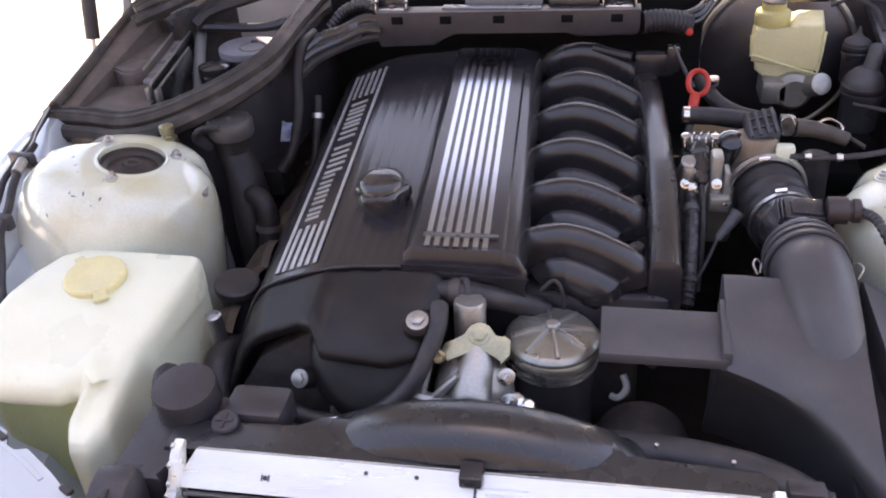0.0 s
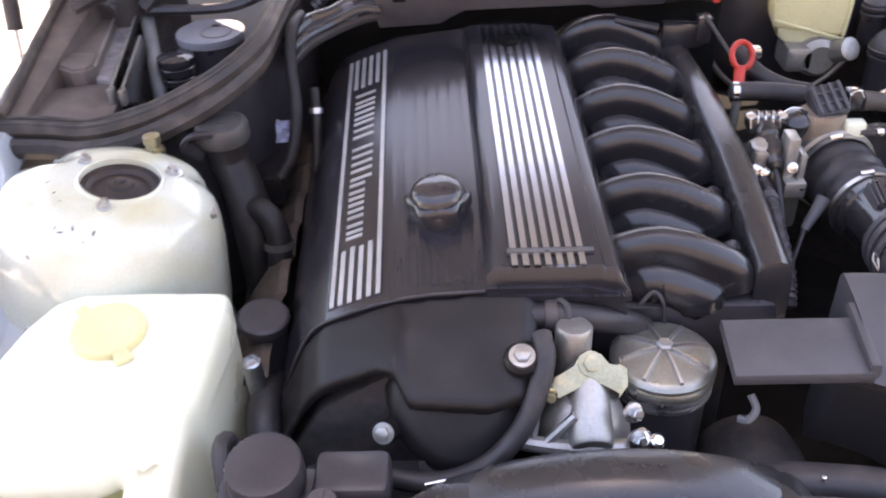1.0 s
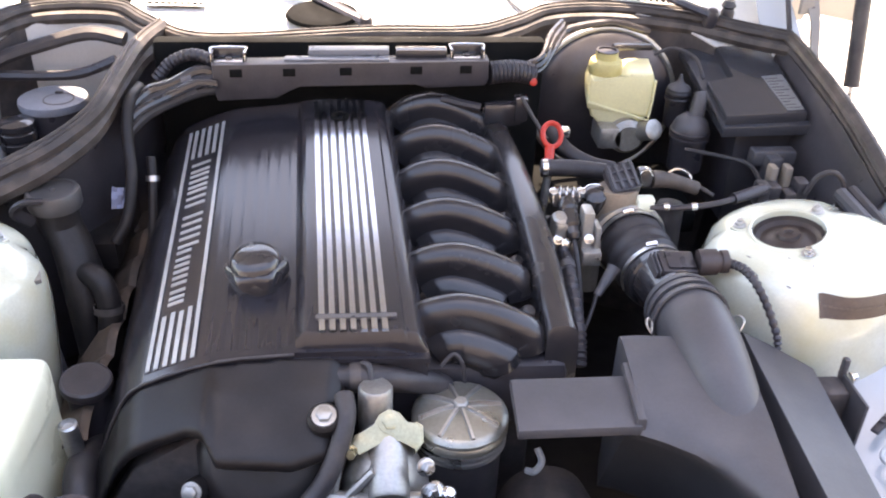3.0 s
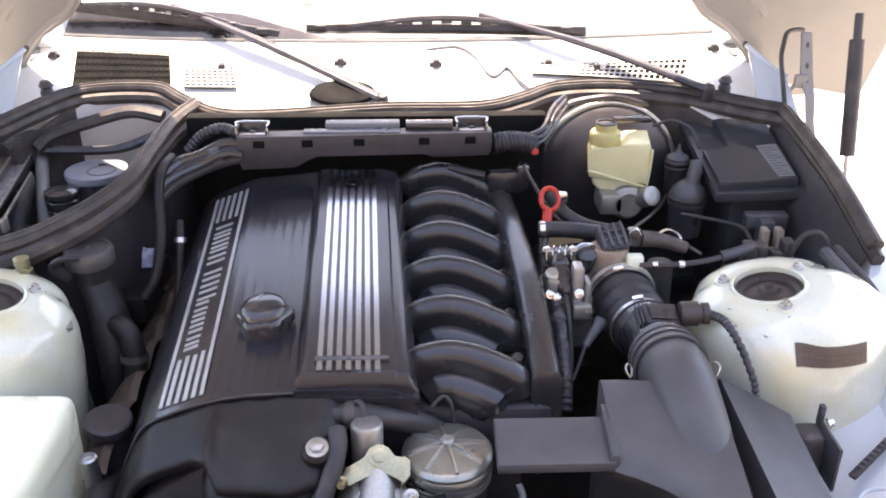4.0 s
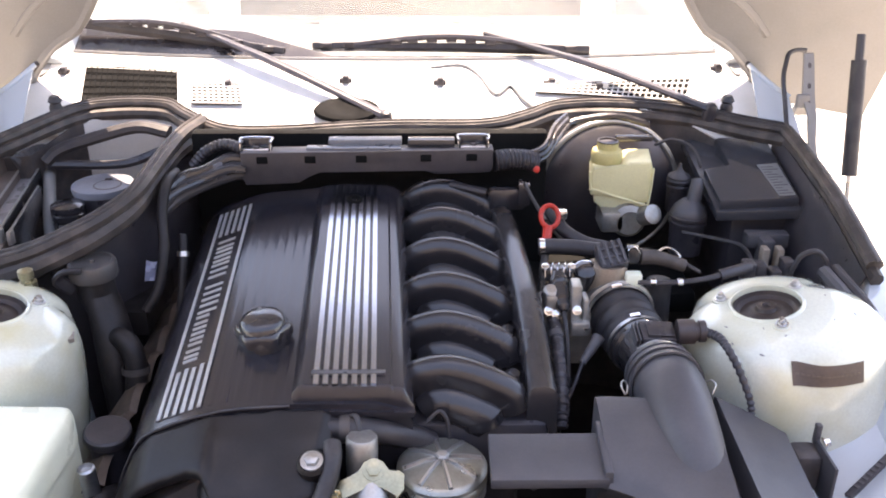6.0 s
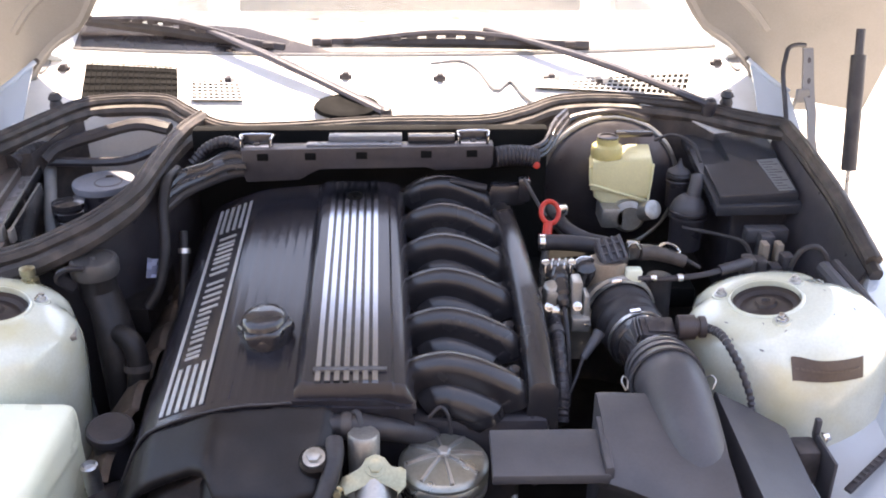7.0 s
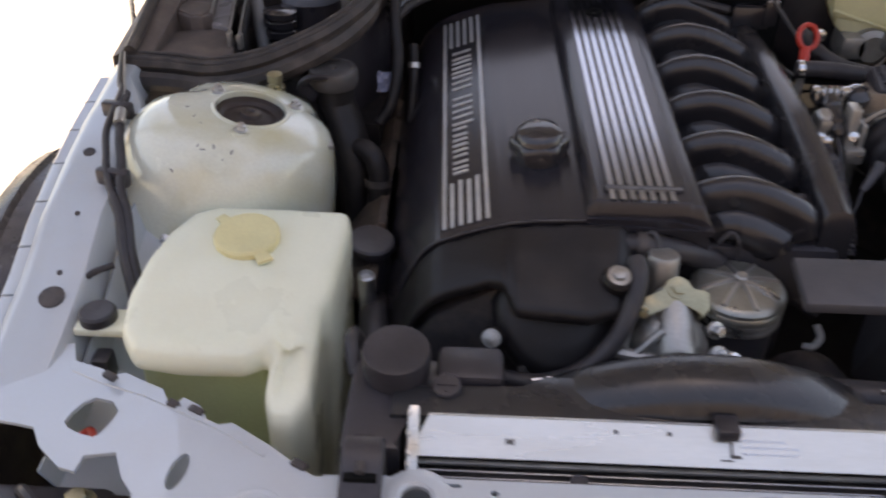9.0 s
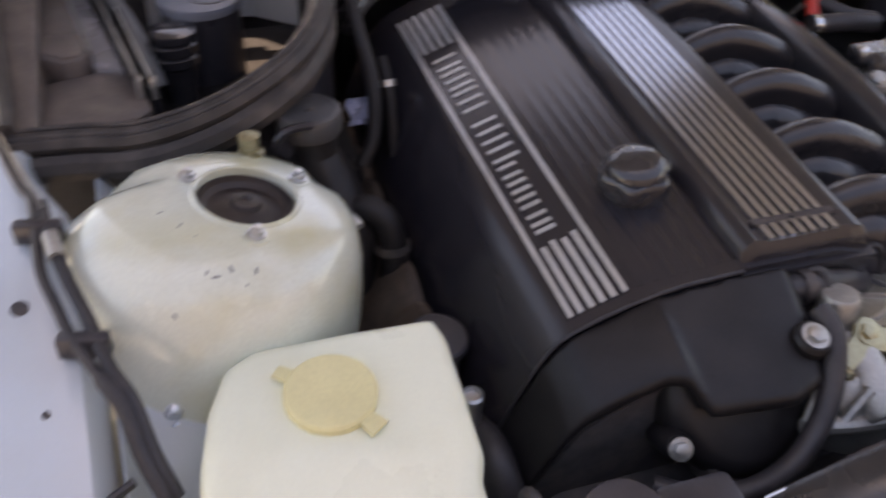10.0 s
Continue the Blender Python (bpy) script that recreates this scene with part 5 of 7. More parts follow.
lathe(bm, [(0.23, 0), (0.23, 0.004)], 40, frame_at((0, 0.165, 0.52), (0, 1, 0), (1, 0, 0)))
part("fan_disc_back", bm, DARK, shroud)

exp = thing("expansion_tank", "black coolant expansion tank with large black screw cap", "coolant tank", (-0.3, 0.14, 0.5))
bm = B()
prism(bm, [(-0.345, 0.05), (-0.288, 0.05), (-0.288, 0.09), (-0.215, 0.105), (-0.205, 0.13), (-0.21, 0.165), (-0.345, 0.19)], 0.5, 0.728, None, 0.006)
box(bm, (-0.258, 0.135, 0.70), (-0.19, 0.185, 0.741), 0.008)
part("tank_body", bm, PLASTIC, exp)
bm = B()
m = frame_at((-0.299, 0.155, 0.722), (0, -0.12, 1))
lathe(bm, [(0.026, -0.01), (0.026, 0.012)], 24, m)
n = 60
rings = []
for z, r in ((0.01, 0.034), (0.036, 0.034), (0.039, 0.0328), (0.04, 0.028), (0.0385, 0.005)):
    rings.append([m @ Vector(((r + (0.0009 if i % 2 else 0) * (r > 0.0325)) * math.cos(2 * math.pi * i / n), (r + (0.0009 if i % 2 else 0) * (r > 0.0325)) * math.sin(2 * math.pi * i / n), z)) for i in range(n)])
loft(bm, rings)
part("screw_cap", bm, PLASTIC, exp, "large matt black screw cap")
bm = B()
m = frame_at((-0.247, 0.126, 0.735), (0, -0.25, 1))
lathe(bm, [(0.0145, -0.02), (0.0145, 0.004), (0.013, 0.006), (0.001, 0.006)], 24, m)
box(bm, (-0.009, -0.0015, 0.006), (0.009, 0.0015, 0.0075), m=m)
box(bm, (-0.0015, -0.009, 0.006), (0.0015, 0.009, 0.0075), m=m)
part("bleed_screw", bm, PLASTIC, exp, "cross-slotted plastic bleed screw")
bm = B()
prism(bm, [(0.302, 0.03), (0.345, 0.03), (0.345, 0.10), (0.302, 0.10)], 0.5, 0.742, None, 0.005)
box(bm, (0.302, 0.083, 0.735), (0.335, 0.103, 0.75), 0.003)
solo("radiator_end_tank", bm, PLASTIC, "black plastic radiator end tank", "radiator tank")
bm = B()
tube(bm, [(0.11, 0.178, 0.69), (0.17, 0.172, 0.698), (0.24, 0.155, 0.708), (0.295, 0.13, 0.716), (0.328, 0.102, 0.718), (0.336, 0.085, 0.71), (0.338, 0.08, 0.66)], 0.0205, 12, 6)
rh = thing("radiator_hose", "black radiator hose along the shroud with bright clamp", "hose", (0.24, 0.16, 0.7))
part("hose", bm, RUBBER, rh)
bm = B()
band(bm, 0.0215, 0.005, frame_at((0.336, 0.084, 0.722), (0, 0.5, 1)))
box(bm, (0.328, 0.058, 0.742), (0.352, 0.068, 0.754), 0.003)
box(bm, (0.336, 0.052, 0.744), (0.344, 0.075, 0.751), 0.002)
part("hose_clamp", bm, CHROME, rh, "bright steel clamp")


def radiator_mount(x, half):
    t = thing("radiator_mount", "dark grey plastic radiator mounting clip on the front panel", "clip", (x, 0.0, 0.72), "radiator mounts")
    ACROSS = Matrix(((0, 0, 1, 0), (1, 0, 0, 0), (0, 1, 0, 0), (0, 0, 0, 1)))
    pts = [(0.046, 0.70), (0.046, 0.742), (0.040, 0.753), (0.028, 0.7565), (0.014, 0.753), (0.004, 0.748), (-0.018, 0.729), (-0.0225, 0.7245), (-0.022, 0.7215), (0.0, 0.7225), (0.024, 0.73), (0.03, 0.70)]
    part("clip_body", prism(B(), pts, x - half, x + half, ACROSS, 0.0025, 3), PLASTIC, t)
    part("latch_slot", box(B(), (x - half * 0.8, -0.0035, 0.7405), (x + half * 0.8, 0.0035, 0.7475), 0.001, None), VOID, t)
    bm = box(B(), (x - half * 0.25, 0.0, 0.742), (x + half * 0.2, 0.012, 0.7535), 0.0015)
    part("latch", bm, RUBBER, t)


radiator_mount(0.337, 0.0165)
radiator_mount(-0.318, 0.0185)

# ---- washer tank ----
tank = thing("washer_tank", "yellowed translucent washer fluid tank, partly filled, beside the strut tower", "washer tank", (-0.48, 0.26, 0.45))


def slab(bm, outline, top, low, edge=0.018):
    """A blown block with a soft upper edge. top: its height as a function of x, y."""
    cx, cy = sum(p[0] for p in outline) / len(outline), sum(p[1] for p in outline) / len(outline)

    def ring(inset, dz, flat=None):
        out = []
        for x, y in outline:
            q = Vector((x - cx, y - cy, 0))
            q *= 1 - inset / q.length
            out.append((cx + q.x, cy + q.y, top(x, y) + dz if flat is None else flat))
        return out

    return loft(bm, [ring(0.006, 0, low), ring(0, 0, low + 0.01), ring(0, -edge), ring(edge * 0.3, -edge * 0.3), ring(edge, 0), ring(edge * 2.5, 0.001)])


def tank_top(x, y):
    return 0.7755 + 0.19 * min(0.0, y - 0.29)


bm = B()
slab(bm, [(-0.375, 0.384), (-0.45, 0.388), (-0.535, 0.388), (-0.562, 0.372), (-0.58, 0.33), (-0.591, 0.28), (-0.597, 0.225), (-0.591, 0.18), (-0.572, 0.152), (-0.52, 0.144), (-0.455, 0.146), (-0.428, 0.165), (-0.40, 0.185), (-0.377, 0.24), (-0.370, 0.36)], tank_top, 0.712, 0.016)
slab(bm, [(-0.384, 0.25), (-0.45, 0.25), (-0.436, 0.18), (-0.43, 0.150), (-0.43, 0.118), (-0.42, 0.096), (-0.398, 0.094), (-0.382, 0.12)], lambda x, y: 0.757 - 0.40 * max(0.0, 0.17 - y) - 0.05 * max(0, 0.25 - y), 0.40, 0.018)
slab(bm, [(-0.375, 0.384), (-0.535, 0.388), (-0.57, 0.365), (-0.586, 0.30), (-0.588, 0.26), (-0.45, 0.26), (-0.39, 0.2), (-0.378, 0.24)], lambda x, y: 0.73, 0.40, 0.01)
moulded(part("tank_body", bm, TANK, tank, sharp=80), 0.0042, 4)
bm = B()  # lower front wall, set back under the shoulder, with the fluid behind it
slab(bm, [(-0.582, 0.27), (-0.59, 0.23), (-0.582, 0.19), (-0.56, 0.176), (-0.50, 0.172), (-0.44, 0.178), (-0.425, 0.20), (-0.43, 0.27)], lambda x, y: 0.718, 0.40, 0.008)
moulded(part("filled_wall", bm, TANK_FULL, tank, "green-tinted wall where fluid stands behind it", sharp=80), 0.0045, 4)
bm = B()
m = frame_at((-0.483, 0.312, 0.778), (0, -0.1, 1))
lathe(bm, [(0.0375, -0.004), (0.0375, 0.004), (0.0355, 0.0065), (0.024, 0.006), (0.022, 0.005), (0.001, 0.0045)], 36, m)
prism(bm, [(-0.007, 0.032), (0.007, 0.032), (0.006, 0.05), (-0.006, 0.05)], 0.0, 0.004, m @ Matrix.Rotation(radians(50), 4, "Z"), 0.001)
prism(bm, [(-0.007, 0.032), (0.007, 0.032), (0.009, 0.052), (-0.009, 0.052)], 0.0, 0.004, m @ Matrix.Rotation(radians(215), 4, "Z"), 0.001)
part("filler_cap", bm, TANK_CAP, tank, "flat yellowed snap cap")
bm = B()
box(bm, (-0.662, 0.212, 0.705), (-0.572, 0.252, 0.716), 0.004)
arm = part("mount_arm", bm, TANK, tank)
bm = B()
lathe(bm, [(0.0205, 0), (0.0205, 0.01), (0.018, 0.013), (0.001, 0.012)], 24, pose(-0.638, 0.232, 0.716))
solo("mounting_nut", bm, PLASTIC, "black plastic knob fixing the washer tank", "nut")

# ---- intake side: airbox, meter and ducts ----
airbox = thing("airbox", "dark grey plastic airbox with flat intake snout", "airbox", (0.36, 0.25, 0.55))
bm = B()
prism(bm, [(0.131, 0.241), (0.262, 0.241), (0.262, 0.307), (0.131, 0.307)], 0.768, 0.7815, None, 0.003)
for v in bm.verts:
    v.co.z += 0.22 * (v.co.y - 0.305)
part("snout", bm, GREY_PLASTIC, airbox, "flat rectangular intake snout")
bm = B()
prism(bm, [(0.256, 0.243), (0.266, 0.243), (0.266, 0.318), (0.256, 0.318)], 0.764, 0.789, None, 0.003)
for v in bm.verts:
    v.co.z += 0.22 * (v.co.y - 0.305)
part("snout_collar", bm, GREY_PLASTIC, airbox)
low = [(0.262, 0.246), (0.285, 0.238), (0.315, 0.222), (0.34, 0.20), (0.36, 0.168), (0.376, 0.13), (0.388, 0.10)]
top = [(0.262, 0.350), (0.283, 0.352), (0.315, 0.352), (0.345, 0.352), (0.368, 0.352), (0.385, 0.352), (0.40, 0.352)]
rows = []
for (x0, y0), (x1, y1) in zip(low, top):
    zt = 0.8005 - 0.06 * (x1 - 0.262)
    zl = 0.766 - 0.14 * (x0 - 0.262)
    row = [(x1 + 0.002, y1 + 0.012, 0.60), (x1, y1 + 0.008, zt - 0.008), (x1, y1 + 0.003, zt - 0.001)]
    for f in (0.04, 0.25, 0.5, 0.75, 0.92):
        row.append((x1 + (x0 - x1) * f, y1 + (y0 - y1) * f, zt + (zl - zt) * f + 0.006 * math.sin(f * math.pi)))
    row += [(x0, y0, zl - 0.003), (x0 - 0.001, y0 - 0.006, zl - 0.010), (x0 - 0.002, y0 + 0.002, zl - 0.022), (x0 - 0.002, y0 + 0.035, zl - 0.05), (x0 - 0.004, y0 + 0.09, 0.58)]
    rows.append(row)
part("lower_body", loft(B(), rows), GREY_PLASTIC, airbox, sharp=50)
lidp = [(0.413, 0.374, 0.787), (0.448, 0.372, 0.770), (0.497, 0.345, 0.752), (0.505, 0.125, 0.708), (0.43, 0.115, 0.737)]
bm = B()
mid = Vector((0.455, 0.24, 0.755))
loft(bm, [[Vector(p) + Vector((0, 0, -0.12)) for p in lidp], [Vector(p) + Vector((0, 0, -0.005)) for p in lidp], [Vector(p) + Vector((0, 0, -0.0012)) + (mid - Vector(p)) * 0.012 for p in lidp], [Vector(p) + (mid - Vector(p)) * 0.03 for p in lidp]])
part("filter_lid", bm, GREY_PLASTIC, airbox, "flat sloping filter lid")
bm = sheet(B(), [[(0.385, 0.362, 0.765), (0.415, 0.372, 0.75)], [(0.376, 0.24, 0.735), (0.425, 0.25, 0.722)], [(0.375, 0.12, 0.70), (0.435, 0.12, 0.69)]], 0.003)
part("valley_web", bm, PLASTIC, airbox)
bm = B()
prism(bm, [(0.418, 0.095), (0.44, 0.088), (0.502, 0.098), (0.508, 0.124), (0.43, 0.114)], 0.66, 0.722, None, 0.003)
part("lid_foot", bm, PLASTIC, airbox)
for x in (0.452, 0.488):
    bm = B()
    box(bm, (x - 0.009, 0.086, 0.69), (x + 0.009, 0.104, 0.728), 0.003)
    box(bm, (x - 0.003, 0.082, 0.705), (x + 0.003, 0.09, 0.735), 0.001)
    part("lid_clip", bm, DARK, airbox)
for s_, x in ((-1, 0.30), (1, 0.405)):
    bm = tube(B(), [(x, 0.36, 0.797), (x + s_ * 0.005, 0.366, 0.806), (x + s_ * 0.001, 0.374, 0.808), (x - s_ * 0.005, 0.376, 0.80), (x - s_ * 0.003, 0.366, 0.795)], 0.0012, 6, 5)
    part("spring_clip", bm, CAST, airbox, "thin steel spring clip")

METER_AT = Vector((0.358, 0.476, 0.776))
AX = Vector((0.12, -0.98, 0.06)).normalized()
meter = thing("air_mass_meter", "black air mass meter with rectangular sensor and round plug", "air meter", METER_AT)
bm = B()
lathe(bm, [(0.038, -0.036), (0.0405, -0.034), (0.0405, -0.024), (0.038, -0.022), (0.038, 0.022), (0.0405, 0.024), (0.0405, 0.034), (0.038, 0.036)], 32, frame_at(METER_AT, AX))
part("meter_body", bm, GLOSS_PLASTIC, meter)
m = frame_at((0.364, 0.477, 0.808), (0.06, -0.22, 1))
bm = box(B(), (-0.024, -0.019, -0.014), (0.022, 0.019, 0.012), 0.003, m)
box(bm, (-0.017, -0.014, 0.012), (0.019, 0.014, 0.0155), 0.002, m)
sensor = part("sensor_housing", bm, PLASTIC, meter)
for k in range(2):
    part("side_plate", box(B(), (-0.0275 - 0.004 * k, -0.018, -0.012), (-0.0255 - 0.004 * k, 0.018, 0.011 - 0.003 * k), 0.0008, m), GREY_PLASTIC, sensor)
part("front_latch", box(B(), (-0.002, -0.024, -0.008), (0.016, -0.019, 0.002), 0.001, m), GLOSS_PLASTIC, sensor)
bm = lathe(B(), [(0.0155, 0), (0.0165, 0.002), (0.0165, 0.022), (0.0125, 0.023), (0.0125, 0.027), (0.0145, 0.028), (0.0145, 0.036), (0.009, 0.038)], 20, frame_at((0.388, 0.471, 0.819), (1, -0.05, 0.04), (0, 1, 0)))
part("plug", bm, mat("brownish_black_plastic", (0.055, 0.042, 0.042), 0.42, vary=0.2), meter, "round brownish black connector plug")
part("base_strip", box(B(), (0.365, 0.446, 0.792), (0.396, 0.452, 0.799), 0.002), TAN, meter)
bm = tube(B(), [(0.425, 0.468, 0.82), (0.433, 0.44, 0.828), (0.437, 0.412, 0.827), (0.449, 0.393, 0.805), (0.459, 0.375, 0.777), (0.461, 0.367, 0.757), (0.458, 0.36, 0.742)], lambda f: 0.0058 - 0.002 * f + 0.0009 * math.sin(f * 130), 10, 14)
solo("sensor_cable", bm, PLASTIC, "black corrugated sensor cable bending down over the strut tower", "cable")
DUCT_LINE = [(0.360, 0.436, 0.779), (0.361, 0.40, 0.784), (0.362, 0.37, 0.785), (0.364, 0.33, 0.780), (0.368, 0.285, 0.764), (0.372, 0.255, 0.744), (0.374, 0.238, 0.722)]
duct = thing("intake_duct", "dark grey ribbed intake duct into the airbox", "air duct", (0.355, 0.33, 0.7))
part("duct", tube(B(), DUCT_LINE, lambda f: 0.0435 - 0.017 * max(0.0, f - 0.3) ** 1.2 / 0.65, 28, 12), GREY_PLASTIC, duct)
for q, r in ((0.43, 0.0445), (0.414, 0.0462), (0.398, 0.0462)):
    part("collar", band(B(), r - 0.001, 0.004, frame_at((0.3605, q, 0.779 + (0.436 - q) * 0.14), (-0.03, 1, -0.14)), 0.0025), GREY_PLASTIC, duct)
boot = thing("intake_boot", "black ribbed rubber intake boot with steel clamps", "air duct", (0.345, 0.55, 0.75))
part("bellows", tube(B(), [(0.341, 0.602, 0.772), (0.343, 0.58, 0.773), (0.348, 0.55, 0.772), (0.353, 0.525, 0.770), (0.356, 0.502, 0.772)], lambda f: 0.0475 - 0.0065 * f + 0.0016 * math.sin(f * 34), 32, 14), RUBBER, boot)
for at, r, way in (((0.342, 0.594, 0.772), 0.049, (0.1, -1, 0.02)), ((0.353, 0.521, 0.770), 0.0425, (0.14, -1, 0.0))):
    ring = part("clamp", band(B(), r, 0.0032, frame_at(at, way), 0.0015), ZINC, boot, "bright steel clamp")
    m = frame_at(at, way)
    up = Vector((-0.2, 0, 1)).normalized()
    part("clamp_screw", lathe(B(), [(0.004, -0.007), (0.004, 0.007), (0.002, 0.008)], 10, frame_at(Vector(at) + up * (r + 0.003), (1, 0, 0.2), (0, 1, 0))), CHROME, ring)

throttle = thing("throttle", "grey cast throttle unit beside the intake manifold", "throttle", (0.28, 0.62, 0.7))
bm = lathe(B(), [(0.040, -0.05), (0.042, 0.0), (0.0535, 0.002), (0.0535, 0.013), (0.050, 0.015), (0.044, 0.016)], 32, frame_at((0.340, 0.616, 0.772), (0.08, -1, 0.02)))
part("flange", bm, CAST, throttle)
bm = box(B(), (0.226, 0.575, 0.70), (0.30, 0.66, 0.785), 0.01)
box(bm, (0.262, 0.556, 0.76), (0.277, 0.585, 0.842), 0.004)
box(bm, (0.279, 0.552, 0.765), (0.287, 0.58, 0.822), 0.003)
box(bm, (0.262, 0.543, 0.768), (0.289, 0.562, 0.790), 0.004)
box(bm, (0.227, 0.562, 0.785), (0.246, 0.60, 0.822), 0.006)
lathe(bm, [(0.011, -0.03), (0.011, 0.004), (0.008, 0.007)], 14, frame_at((0.236, 0.578, 0.822), (0, -0.4, 1)))
part("casting", bm, CAST, throttle)
for p in ((0.283, 0.548, 0.781), (0.270, 0.552, 0.806), (0.232, 0.562, 0.80), (0.243, 0.56, 0.795)):
    bolt(throttle, p, (0.1, -1, 0.5), 0.0045, 0.005, CHROME)
# idle valve and hoses behind the throttle
valve = thing("idle_valve", "brownish cast idle valve with black ribbed plug", "valve", (0.325, 0.63, 0.75))
bm = loft(B(), [[(0.324 + x * k, 0.628 + y * k, z) for x, y in ring_pts(0, 0, 0.031, 0.026, 20)] for k, z in ((1.05, 0.75), (1.0, 0.80), (0.96, 0.832), (0.88, 0.842))])
part("valve_body", bm, mat("tarnished_brown_casting", (0.3, 0.24, 0.19), 0.5, 0.5, vary=0.3, bump=0.2), valve)
m = frame_at((0.329, 0.632, 0.852), (-0.12, -0.55, 0.8), (1, 0.1, 0.2))
bm = box(B(), (-0.021, -0.022, -0.016), (0.021, 0.022, 0.008), 0.006, m)
plug = part("ribbed_plug", bm, PLASTIC, valve)
for k in range(4):
    part("rib", box(B(), (-0.018 + 0.0105 * k, -0.019, 0.008), (-0.0135 + 0.0105 * k, 0.019, 0.0125), 0.001, m), GREY_PLASTIC, plug)
for y in (-0.008, 0.006):
    part("rib", box(B(), (-0.018, y, 0.008), (0.018, y + 0.003, 0.0115), 0.0008, m), GREY_PLASTIC, plug)
bm = tube(B(), [(0.233, 0.712, 0.83), (0.28, 0.705, 0.832), (0.325, 0.70, 0.828)], 0.0125, 12, 4)
solo("vacuum_hose", bm, RUBBER, "black rubber hose between intake and idle valve", "hose")
bm = B()
band(bm, 0.0126, 0.004, frame_at((0.238, 0.7115, 0.83), (1, 0, 0), (0, 1, 0)))
solo("hose_clamp", bm, CHROME, "bright clamp on the vacuum hose", "hose clamp")
bm = tube(B(), [(0.262, 0.80, 0.85), (0.28, 0.76, 0.835), (0.31, 0.735, 0.825), (0.345, 0.725, 0.82)], 0.011, 12, 5)
solo("vacuum_hose", bm, RUBBER, "curved black rubber hose beside the dipstick", "hose")
side = thing("connector_hose", "thick dark connector boot beside the idle valve", "hose", (0.40, 0.64, 0.82))
part("boot", tube(B(), [(0.372, 0.638, 0.848), (0.392, 0.64, 0.846), (0.415, 0.64, 0.840), (0.440, 0.638, 0.832)], lambda f: 0.0125 - 0.003 * f, 12, 4), SEAL, side)
part("end_plug", box(B(), (0.352, 0.628, 0.838), (0.372, 0.65, 0.864), 0.004), GLOSS_PLASTIC, side)
part("end_clip", tube(B(), [(0.355, 0.626, 0.845), (0.352, 0.626, 0.862), (0.362, 0.627, 0.868), (0.370, 0.627, 0.858)], 0.0012, 6, 4), CHROME, side, "bright spring clip")
bm = tube(B(), [(0.365, 0.605, 0.823), (0.40, 0.60, 0.823), (0.46, 0.605, 0.827), (0.52, 0.63, 0.83)], 0.0042, 8, 4)
solo("throttle_bowden", bm, PLASTIC, "thin black control cable towards the strut tower", "cable")
for x in (0.386, 0.425):
    bm = lathe(B(), [(0.0055, -0.004), (0.0062, 0.0), (0.0055, 0.004)], 12, frame_at((x, 0.6015, 0.824), (1, 0, 0.03), (0, 1, 0)))
    solo("cable_ferrule", bm, CHROME, "small bright ferrule on the control cable", "ferrule", "cable ferrules")
bm = box(B(), (0.347, 0.603, 0.815), (0.371, 0.62, 0.835), 0.003)
solo("cable_block", bm, TANK, "small white plastic cable block", "cable clip")

# dipstick
dip = thing("dipstick", "red-handled oil dipstick beside the intake manifold", "dipstick", (0.25, 0.735, 0.8))
bm = B()
m = frame_at((0.254, 0.752, 0.863), (0.15, -0.75, 0.45), (1, 0, 0))
ringp = [m @ Vector((0.0145 * math.cos(a), 0.0175 * math.sin(a), 0)) for a in (2 * math.pi * k / 20 for k in range(20))]
rings = []
for k in range(20):
    c, d = ringp[k], (ringp[(k + 1) % 20] - ringp[k - 1]).normalized()
    nz = m.to_3x3() @ Vector((0, 0, 1))
    sd = d.cross(nz)
    rings.append([c + sd * (0.004 * math.cos(a)) + nz * (0.004 * math.sin(a)) for a in (2 * math.pi * j / 8 for j in range(8))])
loft(bm, rings + [rings[0]], cap=False)
part("loop_handle", bm, RED, dip)
bm = B()
tube(bm, [(0.251, 0.744, 0.848), (0.248, 0.73, 0.835), (0.245, 0.718, 0.82)], 0.0075, 10, 3)
part("grip", bm, RED, dip)
bm = B()
lathe(bm, [(0.006, -0.1), (0.006, 0.0)], 10, frame_at((0.245, 0.716, 0.815), (0.1, 0.2, 1)))
part("guide_tube", bm, ZINC, dip)

# ---- rear right: brakes and fuse box ----
booster = thing("brake_booster", "round black brake servo on the firewall", "brake servo", (0.415, 1.0, 0.7))
bm = B()
m = frame_at((0.403, 1.03, 0.800), (0, -1, 0.1))
lathe(bm, [(0.127, -0.04), (0.128, -0.005), (0.126, 0.0), (0.118, 0.008), (0.10, 0.02), (0.07, 0.032), (0.04, 0.036), (0.001, 0.036)], 48, m)
part("servo_shell", bm, PLASTIC, booster)
bm = B()
rim = [m @ Vector((0.128 * math.cos(a), 0.128 * math.sin(a), -0.002)) for a in (2 * math.pi * k / 40 for k in range(41))]
tube(bm, rim, 0.0055, 8, 1)
# Bright metal stands for the white glint on a glossy black rim.
part("rim", bm, CAST, booster, "rolled rim, in bright metal for its glint")
bm = B()
lathe(bm, [(0.03, 0), (0.03, 0.09), (0.022, 0.1)], 20, frame_at((0.415, 0.99, 0.79), (0, -1, 0)))
lathe(bm, [(0.017, 0), (0.017, 0.03), (0.012, 0.032), (0.001, 0.03)], 20, frame_at((0.44, 0.90, 0.80), (0.35, -0.8, 0.45)))
box(bm, (0.365, 0.89, 0.77), (0.41, 0.95, 0.81), 0.008)
part("master_cylinder", bm, CAST, booster, "grey cast master cylinder")
